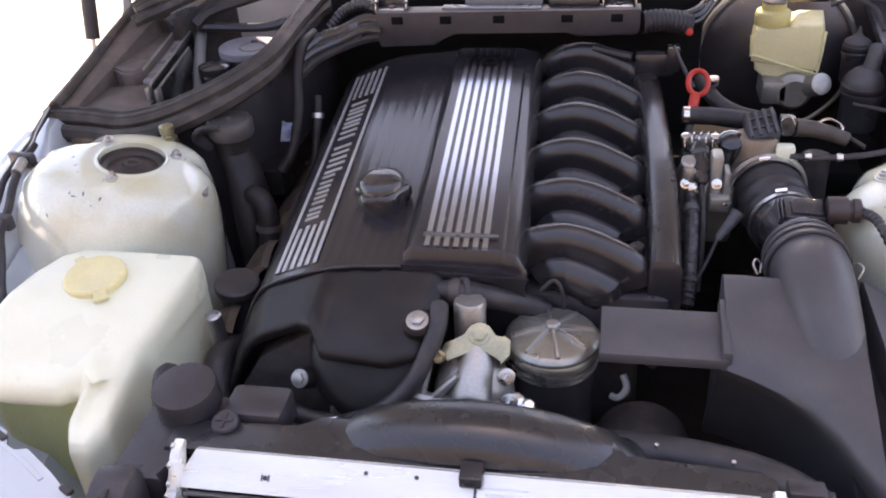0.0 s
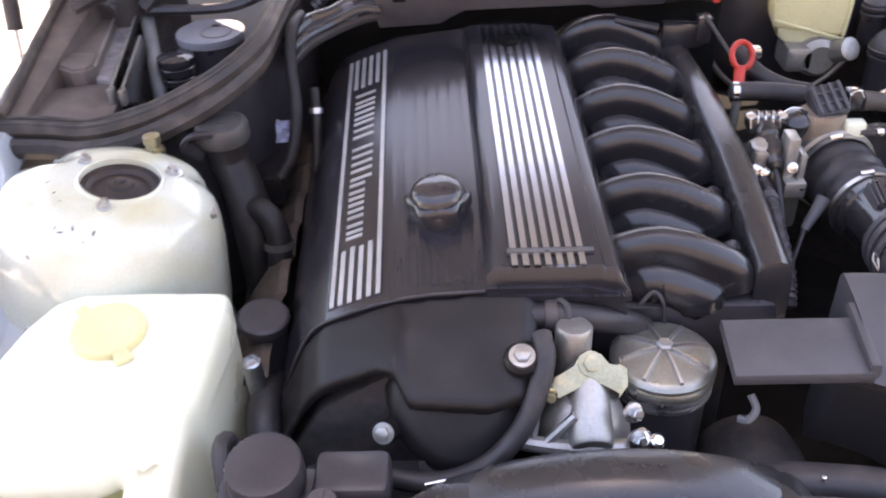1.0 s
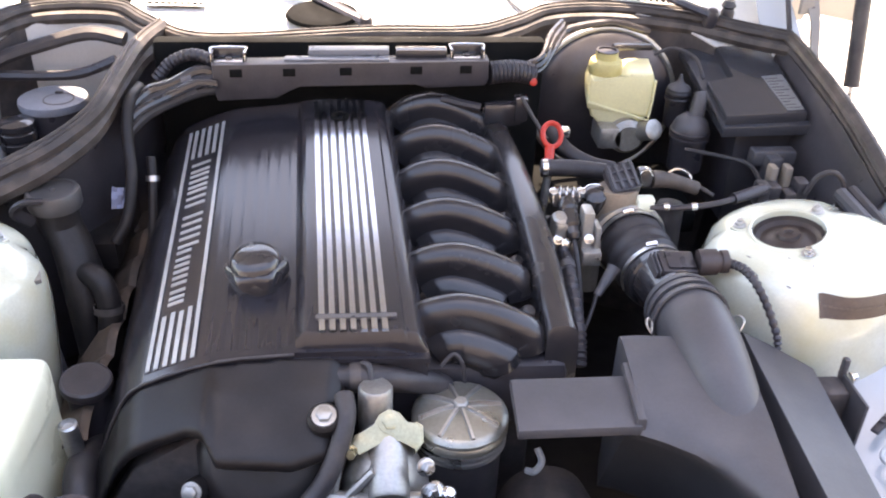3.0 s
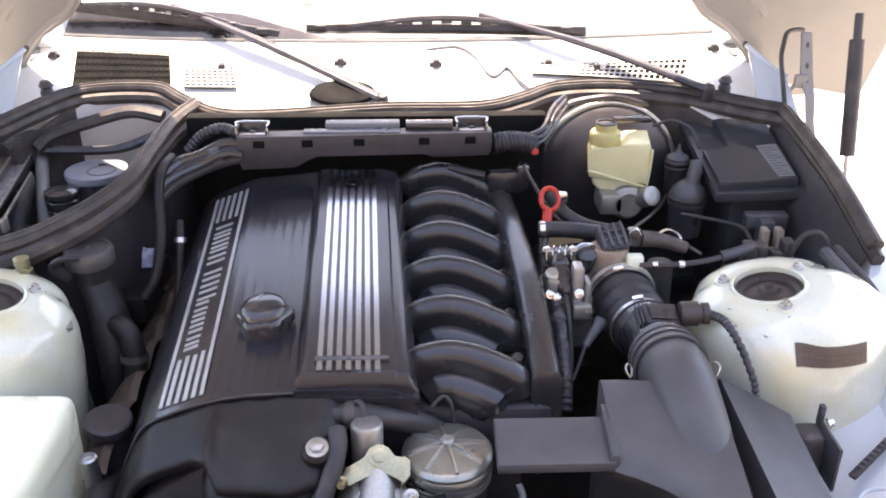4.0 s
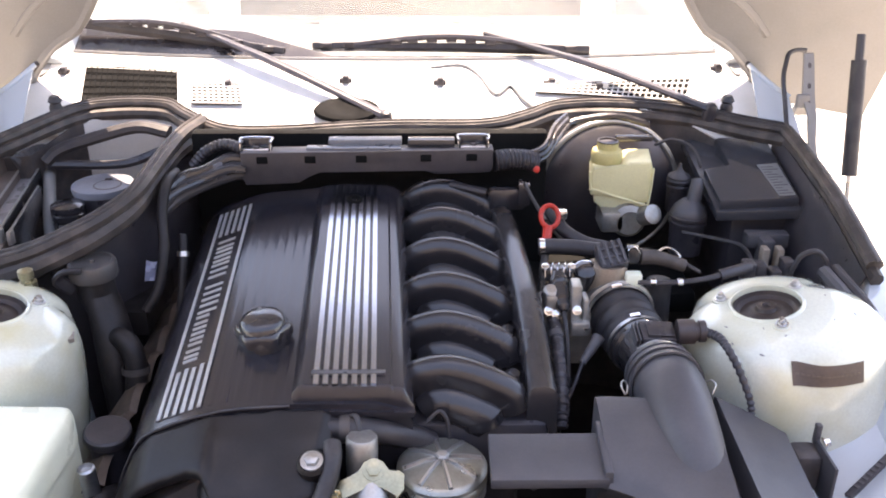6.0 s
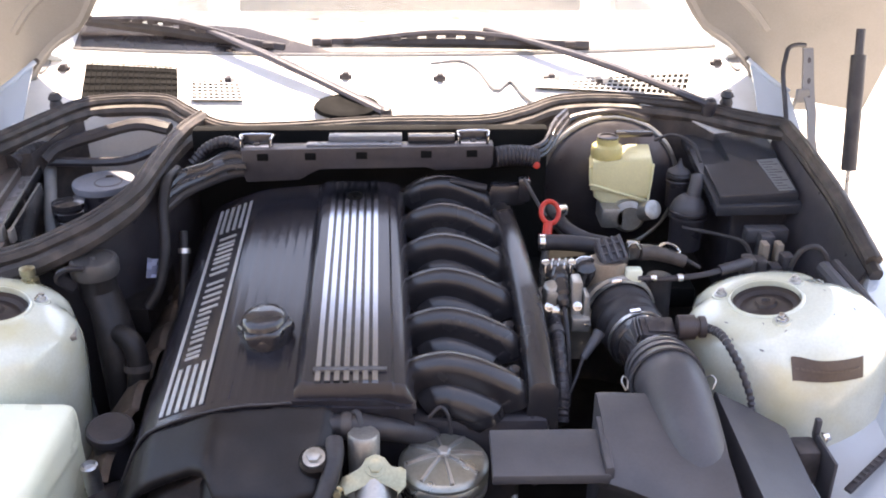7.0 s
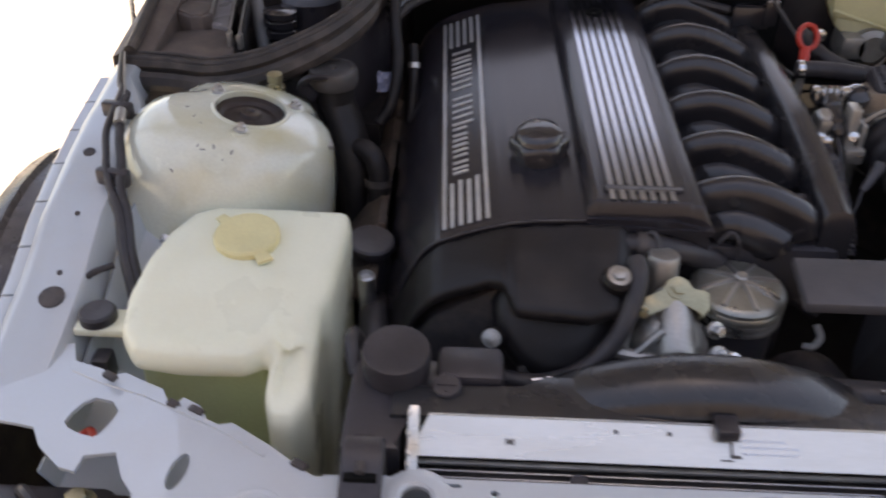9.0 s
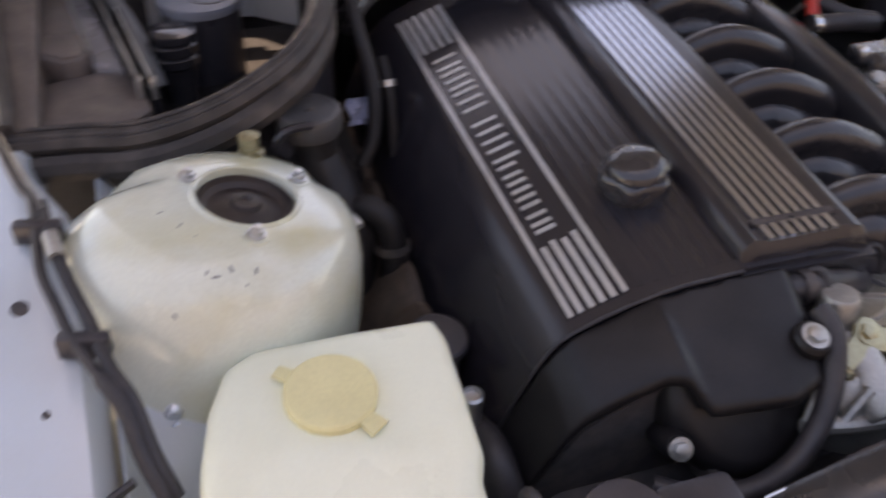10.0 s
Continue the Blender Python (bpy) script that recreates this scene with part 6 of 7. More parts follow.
res = thing("brake_fluid_reservoir", "yellowed translucent brake fluid reservoir with amber cap", "fluid reservoir", (0.42, 0.95, 0.8))
SIDE = Matrix(((1, 0, 0, 0), (0, 0, 1, 0), (0, 1, 0, 0), (0, 0, 0, 1)))  # an outline in x, z, drawn out along y
TURN = Matrix.Translation((0.40, 0.91, 0)) @ Matrix.Rotation(radians(-9), 4, "Z") @ Matrix.Translation((-0.40, -0.91, 0))
bm = prism(B(), [(0.347, 0.832), (0.343, 0.868), (0.348, 0.886), (0.398, 0.886), (0.408, 0.897), (0.445, 0.899), (0.450, 0.885), (0.449, 0.842), (0.446, 0.822)], 0.909, 0.985, TURN @ SIDE, 0.006, 3)
part("reservoir_body", bm, BRAKE_TANK, res, sharp=50)
bm = prism(B(), [(0.349, 0.848), (0.444, 0.826), (0.440, 0.808), (0.428, 0.803), (0.366, 0.808), (0.354, 0.818)], 0.913, 0.98, TURN @ SIDE, 0.005, 3)
part("lower_chamber", bm, BRAKE_TANK, res, sharp=50)
bm = B()
ln = [TURN @ Vector((x, 0.9085, z)) for x, z in ((0.3435, 0.876), (0.3465, 0.846), (0.352, 0.8435), (0.436, 0.8215), (0.4475, 0.828), (0.4505, 0.888))]
tube(bm, ln, 0.0022, 6, 2)
part("seam", bm, BRAKE_TANK, res)
bm = B()
lathe(bm, [(0.026, 0.0), (0.0275, 0.004), (0.0275, 0.018), (0.0255, 0.023), (0.0185, 0.026), (0.0185, 0.038), (0.015, 0.0385), (0.014, 0.034), (0.001, 0.034)], 32, pose(0.3765, 0.945, 0.884))
part("screw_cap", bm, BRAKE_CAP, res, "amber screw cap with round socket")
bm = B()
lathe(bm, [(0.0185, 0.036), (0.0185, 0.0395), (0.015, 0.04), (0.0145, 0.037)], 28, pose(0.3765, 0.945, 0.884))
part("socket_ring", bm, PLASTIC, res)
bm = B()
box(bm, (0.40, 0.99, 0.905), (0.468, 1.008, 0.916), 0.004)
solo("level_plug", bm, GLOSS_PLASTIC, "shiny black level sensor connector behind the reservoir", "connector")


def round_plug(x, y, z, r, h, label, pointed=False):
    t = thing("round_connector", label, "connector", (x, y, z - h), "round connectors")
    m = pose(x, y, z)
    part("socket", lathe(B(), [(r * 0.9, -h), (r * 0.96, -0.02), (r * 0.98, -0.014)], 32, m), PLASTIC, t)
    for dz in (-0.012, -0.002):
        part("collar", lathe(B(), [(r * 0.97, dz - 0.004), (r * 1.06, dz - 0.003), (r * 1.06, dz + 0.002), (r * 0.97, dz + 0.004)], 32, m), PLASTIC, t)
    if pointed:
        cap_profile = [(r * 0.98, 0.0), (r * 0.98, 0.006), (r * 0.86, 0.009), (r * 0.45, 0.013), (r * 0.2, 0.02), (r * 0.1, 0.03)]
    else:
        cap_profile = [(r * 0.98, 0.0), (r * 0.97, 0.006), (r * 0.86, 0.014), (r * 0.62, 0.022), (r * 0.4, 0.027)]
    part("cap", lathe(B(), cap_profile, 32, m), GREY_PLASTIC, t, "grey domed screw cap")
    if not pointed:
        bm = tube(B(), [(x + r * 0.15, y, z + 0.016), (x + r * 0.26, y + 0.004, z + 0.034), (x + r * 0.34, y + 0.008, z + 0.052), (x + r * 0.34, y + 0.012, z + 0.06)], lambda f: r * (0.42 - 0.1 * f), 12, 4)
        part("spout", bm, GREY_PLASTIC, t)


round_plug(0.513, 0.88, 0.812, 0.031, 0.07, "dark grey round diagnostic connector with screw cap")
round_plug(0.513, 0.96, 0.846, 0.0205, 0.06, "small dark grey round connector with pointed cap", True)

LID = mat("shiny_black_lid", (0.04, 0.041, 0.048), 0.22, rough_vary=0.04, vary=0.12, dust=DUSTY, dust_amount=0.04, bump=0.05)
fuse = thing("fuse_box", "black fuse box with stepped lid and faded label", "fuse box", (0.63, 0.93, 0.75))


def fuse_z(x, y, d=0.0):
    return (x, y, 0.862 + 0.18 * (y - 0.82) + 0.05 * (x - 0.6) + d)


def lid_block(outline, low, high, soften):
    """A slab that follows the lid's slope."""
    bm = prism(B(), outline, low, high, None, soften)
    for v in bm.verts:
        v.co = fuse_z(v.co.x, v.co.y, v.co.z)
    return bm


lid = part("lid", lid_block([(0.545, 0.824), (0.675, 0.823), (0.681, 1.029), (0.592, 1.033), (0.594, 0.931), (0.545, 0.924)], -0.017, 0.0, 0.0025), LID, fuse)
part("base_plate", lid_block([(0.541, 0.818), (0.687, 0.812), (0.700, 1.05), (0.540, 1.062)], -0.034, -0.0165, 0.002), LID, fuse)
part("box_body", box(B(), (0.575, 0.84, 0.66), (0.69, 1.02, 0.838), 0.006), PLASTIC, fuse)
label = part("label", lid_block([(0.644, 0.829), (0.671, 0.829), (0.673, 0.931), (0.637, 0.929)], -0.001, 0.0008, 0), GREY_LABEL, lid, "faded grey printed label")
bm = B()
for k in range(11):
    y, short = 0.834 + 0.0085 * k, 0.006 * (k % 3)
    prism(bm, [(0.6455 - 0.06 * (y - 0.834), y), (0.668 - short, y), (0.668 - short, y + 0.0018), (0.6455 - 0.06 * (y - 0.834), y + 0.0018)], 0.0007, 0.0014)
for v in bm.verts:
    v.co = fuse_z(v.co.x, v.co.y, v.co.z)
part("print_lines", bm, GREY_PLASTIC, label)
bm = B()
box(bm, (0.585, 0.785, 0.79), (0.655, 0.81, 0.815), 0.004)
box(bm, (0.603, 0.765, 0.73), (0.626, 0.795, 0.812), 0.004)
relay = solo("relay", bm, GREY_PLASTIC, "grey relay blocks below the fuse box", "relay")
for x in (0.598, 0.621):
    bm = box(B(), (x, 0.742, 0.745), (x + 0.011, 0.762, 0.808), 0.002, Matrix.Translation((0, 0, 0)))
    part("tan_plug", bm, TAN, relay, "tan plug body")

# paper label lying on the curved tower
label_faces = tower_faces(right_tower)


def on_tower(x, z, off):
    hit, normal, index, distance = label_faces.ray_cast(Vector((x, 0.2, z)), Vector((0, 1, 0)))
    return hit + Vector((0, -off, 0.1 * off))


def label_patch(x0, x1, z0, z1, off, n):
    cols = [x0 + (x1 - x0) * i / n for i in range(n + 1)]
    return sheet(B(), [[on_tower(x, z0 + (z1 - z0) * k / 3, off) for x in cols] for k in range(4)], 0.0004)


sticker = solo("tower_label", label_patch(0.516, 0.608, 0.788, 0.813, 0.0012, 16), BROWN_LABEL, "faded brown label strip on the strut tower", "label")
PRINT = mat("faded_print", (0.12, 0.085, 0.065), 0.5)
for k in range(14):
    part("print_bar", label_patch(0.5205 + 0.006 * k, 0.525 + 0.006 * k, 0.7995, 0.802, 0.0022, 1), PRINT, sticker)

# ---- seals round the bay ----
def seal(name, pts, r, label):
    t = thing(name, label, "rubber seal", pts[0])
    tube_b = tube(B(), pts, r, 10, 8, flat=0.8)
    part("bulb", tube_b, SEAL, t)
    b = B()
    tube(b, [Vector(p) + Vector((0, -r * 1.1, -r * 1.3)) for p in pts], r * 0.75, 8, 8, flat=1.2)
    part("foot", b, SEAL, t)
    for dy, dz in ((-0.55, 0.62), (0.1, 0.84)):
        part("lip", tube(B(), [Vector(p) + Vector((0, r * dy, r * dz)) for p in pts], r * 0.16, 6, 8), SEAL, t)
    return t


seal("cowl_seal", [(-0.70, 0.93, 0.915), (-0.664, 0.965, 0.925), (-0.597, 1.09, 0.935), (-0.529, 1.12, 0.94), (-0.43, 1.115, 0.94), (-0.375, 1.06, 0.935), (-0.30, 1.0, 0.925), (-0.20, 0.99, 0.925), (-0.007, 1.015, 0.928), (0.16, 1.02, 0.928), (0.24, 1.06, 0.932), (0.31, 1.11, 0.938), (0.42, 1.125, 0.938), (0.55, 1.09, 0.935), (0.64, 1.03, 0.93), (0.70, 0.985, 0.93)], 0.013, "black rubber seal along the cowl edge")
seal("side_seal", [(0.70, 0.985, 0.93), (0.703, 0.9, 0.918), (0.702, 0.75, 0.893), (0.702, 0.60, 0.85)], 0.013, "black rubber seal on the fender edge")
seal("divider_seal", [(-0.728, 0.665, 0.832), (-0.66, 0.66, 0.832), (-0.60, 0.655, 0.83), (-0.53, 0.655, 0.846), (-0.47, 0.668, 0.868), (-0.425, 0.70, 0.885), (-0.392, 0.76, 0.9), (-0.378, 0.85, 0.918), (-0.365, 0.95, 0.93), (-0.345, 1.03, 0.932)], 0.0165, "thick black rubber seal on the compartment divider")
bm = B()
pts = [(-0.728, 0.668), (-0.60, 0.662), (-0.53, 0.662), (-0.47, 0.675), (-0.42, 0.71), (-0.385, 0.77), (-0.372, 0.85), (-0.36, 0.95), (-0.34, 1.03)]
zs = [0.815, 0.813, 0.83, 0.852, 0.87, 0.885, 0.9, 0.915, 0.92]
sheet(bm, [[(x, y, z) for (x, y), z in zip(pts, zs)], [(x, y - 0.01, 0.75) for x, y in pts], [(x, y - 0.015, 0.55) for x, y in pts]], 0.004)
solo("compartment_divider", bm, PLASTIC, "black plastic wall between bay and rear compartment", "divider", kind="structure")


part("divider_rib", tube(B(), [(-0.665, 0.643, 0.813), (-0.60, 0.642, 0.820), (-0.535, 0.645, 0.829)], 0.006, 8, 3, flat=0.7), SEAL, bpy.data.objects["compartment_divider"])


# ---- rear left compartment ----
bm = B()
box(bm, (-0.735, 0.67, 0.70), (-0.37, 1.06, 0.74))
solo("compartment_floor", bm, MURK, "dark compartment floor", "floor", kind="structure")
bm = B()
sheet(bm, [[(-0.69, 1.035, z), (-0.65, 1.055, z), (-0.59, 1.085, z), (-0.52, 1.11, z), (-0.43, 1.105, z), (-0.37, 1.055, z)] for z in (0.74, 0.83, 0.922)], 0.004)
solo("compartment_wall", bm, COWL, "light grey rear wall of the side compartment", "wall", kind="structure")
bm = B()
sheet(bm, [[(-0.735, y, z) for y in (0.66, 0.8, 0.96)] for z in (0.72, 0.78, 0.82)], 0.006)
solo("compartment_side", bm, SEAL, "black outer side of the compartment", "wall", kind="structure")
rows = [[(x, y, rail_z(y) + dz) for x, dz in ((-0.692, -0.03), (-0.695, 0.002), (-0.70, 0.005), (-0.735, 0.006), (-0.753, -0.002), (-0.7545, -0.03))] for y in (0.672, 0.75, 0.85, 0.95, 1.05, 1.12)]
solo("compartment_liner", sheet(B(), rows, 0.002), BROWNED, "plastic liner along the compartment edge, browned for haze", "liner", kind="structure")
cbox = thing("control_box", "black plastic control unit box with slotted lid", "control box", (-0.64, 0.8, 0.74))
bm = B()
box(bm, (-0.725, 0.69, 0.74), (-0.615, 0.95, 0.815), 0.006)
part("box_body", bm, BROWNED, cbox)
for a, b, h in (((-0.643, 1.014), (-0.595, 0.727), 0.852), ((-0.612, 0.925), (-0.581, 0.729), 0.848)):
    a, b = Vector((*a, h)), Vector((*b, h))
    side = (b - a).cross(Vector((0, 0, 1))).normalized() * 0.003
    down = Vector((0, 0, -0.11))
    bm = loft(B(), [[p - side + down, p - side, p + side, p + side + down] for p in (a, (a + b) / 2, b)])
    wall = part("wall", bm, GLOSS_PLASTIC, cbox)
    bm = loft(B(), [[p - side * 0.5, p - side * 0.4 + Vector((0, 0, 0.002)), p + side * 0.4 + Vector((0, 0, 0.002)), p + side * 0.5] for p in (a, (a + b) / 2, b)])
    part("edge_strip", bm, CAST, wall, "pale worn edge strip")
    part("end_clip", box(B(), b + Vector((-0.0035, -0.004, -0.02)), b + Vector((0.0035, 0.010, 0.002)), 0.001), CAST, wall)
bm = prism(B(), [(-0.734, 0.84), (-0.722, 0.825), (-0.669, 0.787), (-0.652, 0.79), (-0.641, 0.808), (-0.676, 1.02), (-0.725, 1.0), (-0.734, 0.98)], 0.80, 0.852, None, 0.004)
lid = part("lid", bm, BROWNED, cbox, "large flat brownish lid")
part("lid_rim", tube(B(), [(-0.6425, 0.81, 0.852), (-0.66, 0.915, 0.852), (-0.677, 1.015, 0.852)], 0.0022, 6, 2), CAST, lid, "bright worn lid rim")
part("lid_step", prism(B(), [(-0.700, 0.815), (-0.670, 0.793), (-0.652, 0.796), (-0.646, 0.81), (-0.652, 0.85), (-0.69, 0.855)], 0.848, 0.8555, None, 0.003), BROWNED, lid)
# The plate's grey is lightened to stand for reflected sky.
bm = prism(B(), [(-0.676, 1.02), (-0.640, 0.795), (-0.610, 0.787), (-0.645, 0.985)], 0.78, 0.838, None, 0.001)
part("slot_plate", bm, mat("sky_sheen_grey_plate", (0.24, 0.225, 0.23), 0.3, vary=0.2, dust=(0.2, 0.17, 0.15), dust_amount=0.3), cbox, "smooth plate between the ribs, greyed for its sky reflection")
bm = prism(B(), [(-0.702, 0.70), (-0.706, 0.78), (-0.63, 0.80), (-0.594, 0.772), (-0.586, 0.70), (-0.60, 0.685), (-0.69, 0.682)], 0.76, 0.832, None, 0.004)
part("shelf", bm, BROWNED, cbox, "flat brownish plastic shelf")
bm = tube(B(), [(-0.678, 0.992, 0.866), (-0.66, 1.018, 0.874), (-0.645, 1.045, 0.872), (-0.64, 1.065, 0.86)], lambda f: 0.0125 + 0.001 * math.sin(f * 70), 14, 12)
solo("corrugated_sleeve", bm, GREY_PLASTIC, "short corrugated grey cable sleeve", "cable sleeve")
wire("drain_pipe", [(-0.63, 1.02, 0.84), (-0.606, 0.95, 0.826), (-0.586, 0.885, 0.80), (-0.578, 0.86, 0.77)], 0.011, GREY_LABEL, "dull grey pipe inside the side compartment", "pipe", 12)
wire("edge_seal", [(-0.722, 0.662, 0.848), (-0.728, 0.75, 0.858), (-0.738, 0.87, 0.874), (-0.748, 1.0, 0.89), (-0.752, 1.06, 0.898)], 0.009, SEAL, "weathered brown rubber edge along the fender", "rubber seal", 10)
chn = thing("air_channel", "black bent air channel along the compartment wall", "air channel", (-0.52, 1.05, 0.86))
bm = tube(B(), [(-0.625, 1.0, 0.865), (-0.60, 1.015, 0.885), (-0.54, 1.03, 0.902), (-0.463, 1.037, 0.92), (-0.405, 1.03, 0.912)], 0.014, 8, 4, flat=0.8)
part("upper_run", bm, RUBBER, chn)
bm = tube(B(), [(-0.625, 1.0, 0.862), (-0.59, 1.022, 0.853), (-0.53, 1.032, 0.849), (-0.48, 1.03, 0.855), (-0.425, 1.035, 0.875)], 0.011, 8, 4, flat=0.8)
part("lower_run", bm, PLASTIC, chn)
can = thing("round_canister", "dark round canister with flat grey lid", "canister", (-0.51, 0.96, 0.74))
bm = B()
lathe(bm, [(0.05, 0.74), (0.05, 0.828), (0.047, 0.832)], 40, pose(-0.512, 0.955, 0))
part("body", bm, PLASTIC, can)
bm = B()
lathe(bm, [(0.0525, 0.830), (0.0535, 0.837), (0.0525, 0.842), (0.05, 0.843), (0.001, 0.843)], 40, pose(-0.512, 0.955, 0))
lid = part("lid", bm, mat("bluish_grey_plastic", (0.17, 0.18, 0.21), 0.55, vary=0.2, dust=(0.3, 0.28, 0.26), dust_amount=0.2), can, "flat bluish grey lid")
bm = B()
lathe(bm, [(0.024, 0.843), (0.024, 0.8438), (0.022, 0.8438)], 30, pose(-0.50, 0.945, 0), cap=False)
box(bm, (-0.512, 0.968, 0.843), (-0.50, 0.974, 0.846), 0.001)
part("marking", bm, DARK, lid)
bm = B()
lathe(bm, [(0.024, 0.74), (0.024, 0.785), (0.029, 0.79), (0.029, 0.80), (0.025, 0.803), (0.029, 0.806), (0.029, 0.816), (0.025, 0.819), (0.029, 0.822), (0.028, 0.83), (0.02, 0.833), (0.001, 0.833)], 26, pose(-0.552, 0.888, 0))
solo("ribbed_boot", bm, GLOSS_PLASTIC, "small shiny black ribbed boot beside the canister", "cable boot")

# ---- left of the engine ----
pot = thing("fluid_pot", "black plastic fluid pot with large round cap", "fluid reservoir", (-0.41, 0.64, 0.66))
bm = B()
loft(bm, [[(x, y, z) for x, y in ring_pts(cx, cy, rx, ry, 20)] for cx, cy, rx, ry, z in ((-0.395, 0.60, 0.026, 0.04, 0.62), (-0.40, 0.61, 0.027, 0.04, 0.72), (-0.415, 0.635, 0.026, 0.03, 0.765), (-0.43, 0.65, 0.028, 0.028, 0.79), (-0.43, 0.65, 0.028, 0.028, 0.828))])
part("pot_body", bm, MURK, pot)
bm = B()
lathe(bm, [(0.033, -0.016), (0.035, -0.012), (0.035, 0.004), (0.033, 0.009), (0.029, 0.010), (0.027, 0.008), (0.004, 0.008), (0.004, 0.012), (0.001, 0.013)], 36, pose(-0.431, 0.652, 0.828))
part("cap", bm, mat("faded_grey_cap", (0.075, 0.07, 0.07), 0.4, vary=0.2, dust=DUSTY, dust_amount=0.2), pot, "faded grey round cap")
bm = tube(B(), [(-0.457, 0.632, 0.80), (-0.470, 0.619, 0.822), (-0.458, 0.617, 0.836), (-0.435, 0.622, 0.835)], 0.005, 8, 5, flat=2.0)
part("cap_strap", bm, PLASTIC, pot)
elbow = thing("coolant_elbow", "black rubber coolant elbow hose beside the engine", "hose", (-0.36, 0.58, 0.65))
bm = tube(B(), [(-0.405, 0.61, 0.725), (-0.388, 0.598, 0.738), (-0.37, 0.585, 0.732), (-0.362, 0.575, 0.71), (-0.362, 0.565, 0.68), (-0.37, 0.55, 0.62)], 0.016, 14, 6)
part("hose", bm, MURK, elbow)
bm = band(B(), 0.0185, 0.005, frame_at((-0.362, 0.572, 0.70), (0, 0.25, 1)))
part("clamp", bm, DARK, elbow)
wire("heater_hose", [(-0.345, 0.84, 0.905), (-0.352, 0.80, 0.90), (-0.352, 0.76, 0.87), (-0.345, 0.72, 0.82), (-0.352, 0.69, 0.77), (-0.37, 0.675, 0.74)], 0.0085, MURK, "black hose hanging in a curve behind the engine", "hose", 12)
wire("breather_pipe", [(-0.325, 0.76, 0.83), (-0.322, 0.73, 0.79), (-0.325, 0.70, 0.73)], 0.007, MURK, "thin black pipe beside the valve cover", "pipe", 10)
bm = band(B(), 0.0085, 0.004, frame_at((-0.3225, 0.742, 0.805), (0, 0.5, 1)))
solo("hose_clamp", bm, ZINC, "small steel clamp on the thin pipe", "hose clamp")
bm = B()
m = frame_at((-0.365, 0.72, 0.785), (0.3, -0.7, 0.6))
sheet(bm, [[m @ Vector((0.0052 * i - 0.013 + 0.002 * ((k * 3 + i) % 3), 0.0062 * k - 0.016, 0.0035 * ((i * 5 + k * 7) % 4))) for i in range(6 - k % 2)] + ([m @ Vector((0.012, 0.0062 * k - 0.016, 0.002))] if k % 2 else []) for k in range(6)], 0.0006)
solo("foil_tag", bm, mat("pale_blue_film", (0.26, 0.28, 0.38), 0.35, vary=0.2), "crumpled pale blue film behind the pot", "film")
cap2 = thing("pump_reservoir", "low black pump reservoir with flat round lid", "fluid reservoir", (-0.36, 0.43, 0.6))
bm = lathe(B(), [(0.022, -0.12), (0.026, 0.0)], 24, pose(-0.357, 0.427, 0.69))
part("body", bm, PLASTIC, cap2)
bm = lathe(B(), [(0.029, 0.0), (0.031, 0.004), (0.030, 0.012), (0.027, 0.014), (0.001, 0.012)], 32, frame_at((-0.357, 0.425, 0.69), (0.1, -0.1, 1)))
part("lid", bm, PLASTIC, cap2)
stub = thing("steel_stub", "dull steel pipe stub beside the washer tank", "pipe", (-0.358, 0.40, 0.6))
bm = lathe(B(), [(0.0105, -0.09), (0.0105, 0.0), (0.008, 0.002), (0.007, -0.004), (0.001, -0.004)], 16, frame_at((-0.352, 0.335, 0.712), (0.0, -0.1, 1)))
part("pipe", bm, ZINC, stub)
bm = B()
lathe(bm, [(0.013, -0.012), (0.013, 0.0), (0.0085, 0.001), (0.0085, 0.006), (0.0105, 0.008), (0.0105, 0.018), (0.006, 0.02)], 14, pose(-0.5, 0.59, 0.835))
solo("brass_fitting", bm, BRASSY, "small brass fitting behind the strut tower", "fitting")
bm = B()
prism(bm, [(-0.46, 0.56), (-0.425, 0.545), (-0.41, 0.50), (-0.418, 0.495), (-0.435, 0.52), (-0.468, 0.535)], 0.79, 0.797, None, 0.001)
solo("tower_tab", bm, CAST, "thin metal tab on the tower flank", "bracket")

# exhaust side, low beside the engine
RUSTY = mat("heat_stained_metal", (0.085, 0.062, 0.05), 0.65, 0.3, vary=0.5, dust=(0.12, 0.08, 0.055), dust_amount=0.6, bump=0.4, grain=90)
shield = thing("heat_shield", "heat-stained ribbed metal shield over the exhaust side", "heat shield", (-0.39, 0.62, 0.5))
rows = []
for k in range(40):
    y = 0.36 + 0.012 * k
    lift_by = 0.012 * abs(math.sin(k * math.pi / 6)) + 0.06 * (y - 0.36)
    rows.append([(x, y, z + lift_by) for x, z in ((-0.345, 0.665), (-0.355, 0.668), (-0.375, 0.655), (-0.40, 0.62), (-0.425, 0.58), (-0.45, 0.50))])
part("shield_sheet", sheet(B(), rows, 0.002), RUSTY, shield)
for y in (0.45, 0.62, 0.78):
    bolt(shield, (-0.372, y, 0.672 + 0.06 * (y - 0.36)), (-0.4, 0, 1), 0.006, 0.008, DARK)

# hoses and pipes low in the gap between tank and engine
wire("lower_hose", [(-0.33, 0.25, 0.60), (-0.34, 0.30, 0.66), (-0.345, 0.36, 0.64), (-0.34, 0.45, 0.58)], 0.018, RUBBER, "black hose low beside the engine", "hose", 12)
wire("overflow_hose", [(-0.342, 0.16, 0.715), (-0.35, 0.19, 0.735), (-0.348, 0.215, 0.72), (-0.34, 0.22, 0.66)], 0.008, RUBBER, "thin black overflow hose beside the screw cap", "hose", 10)

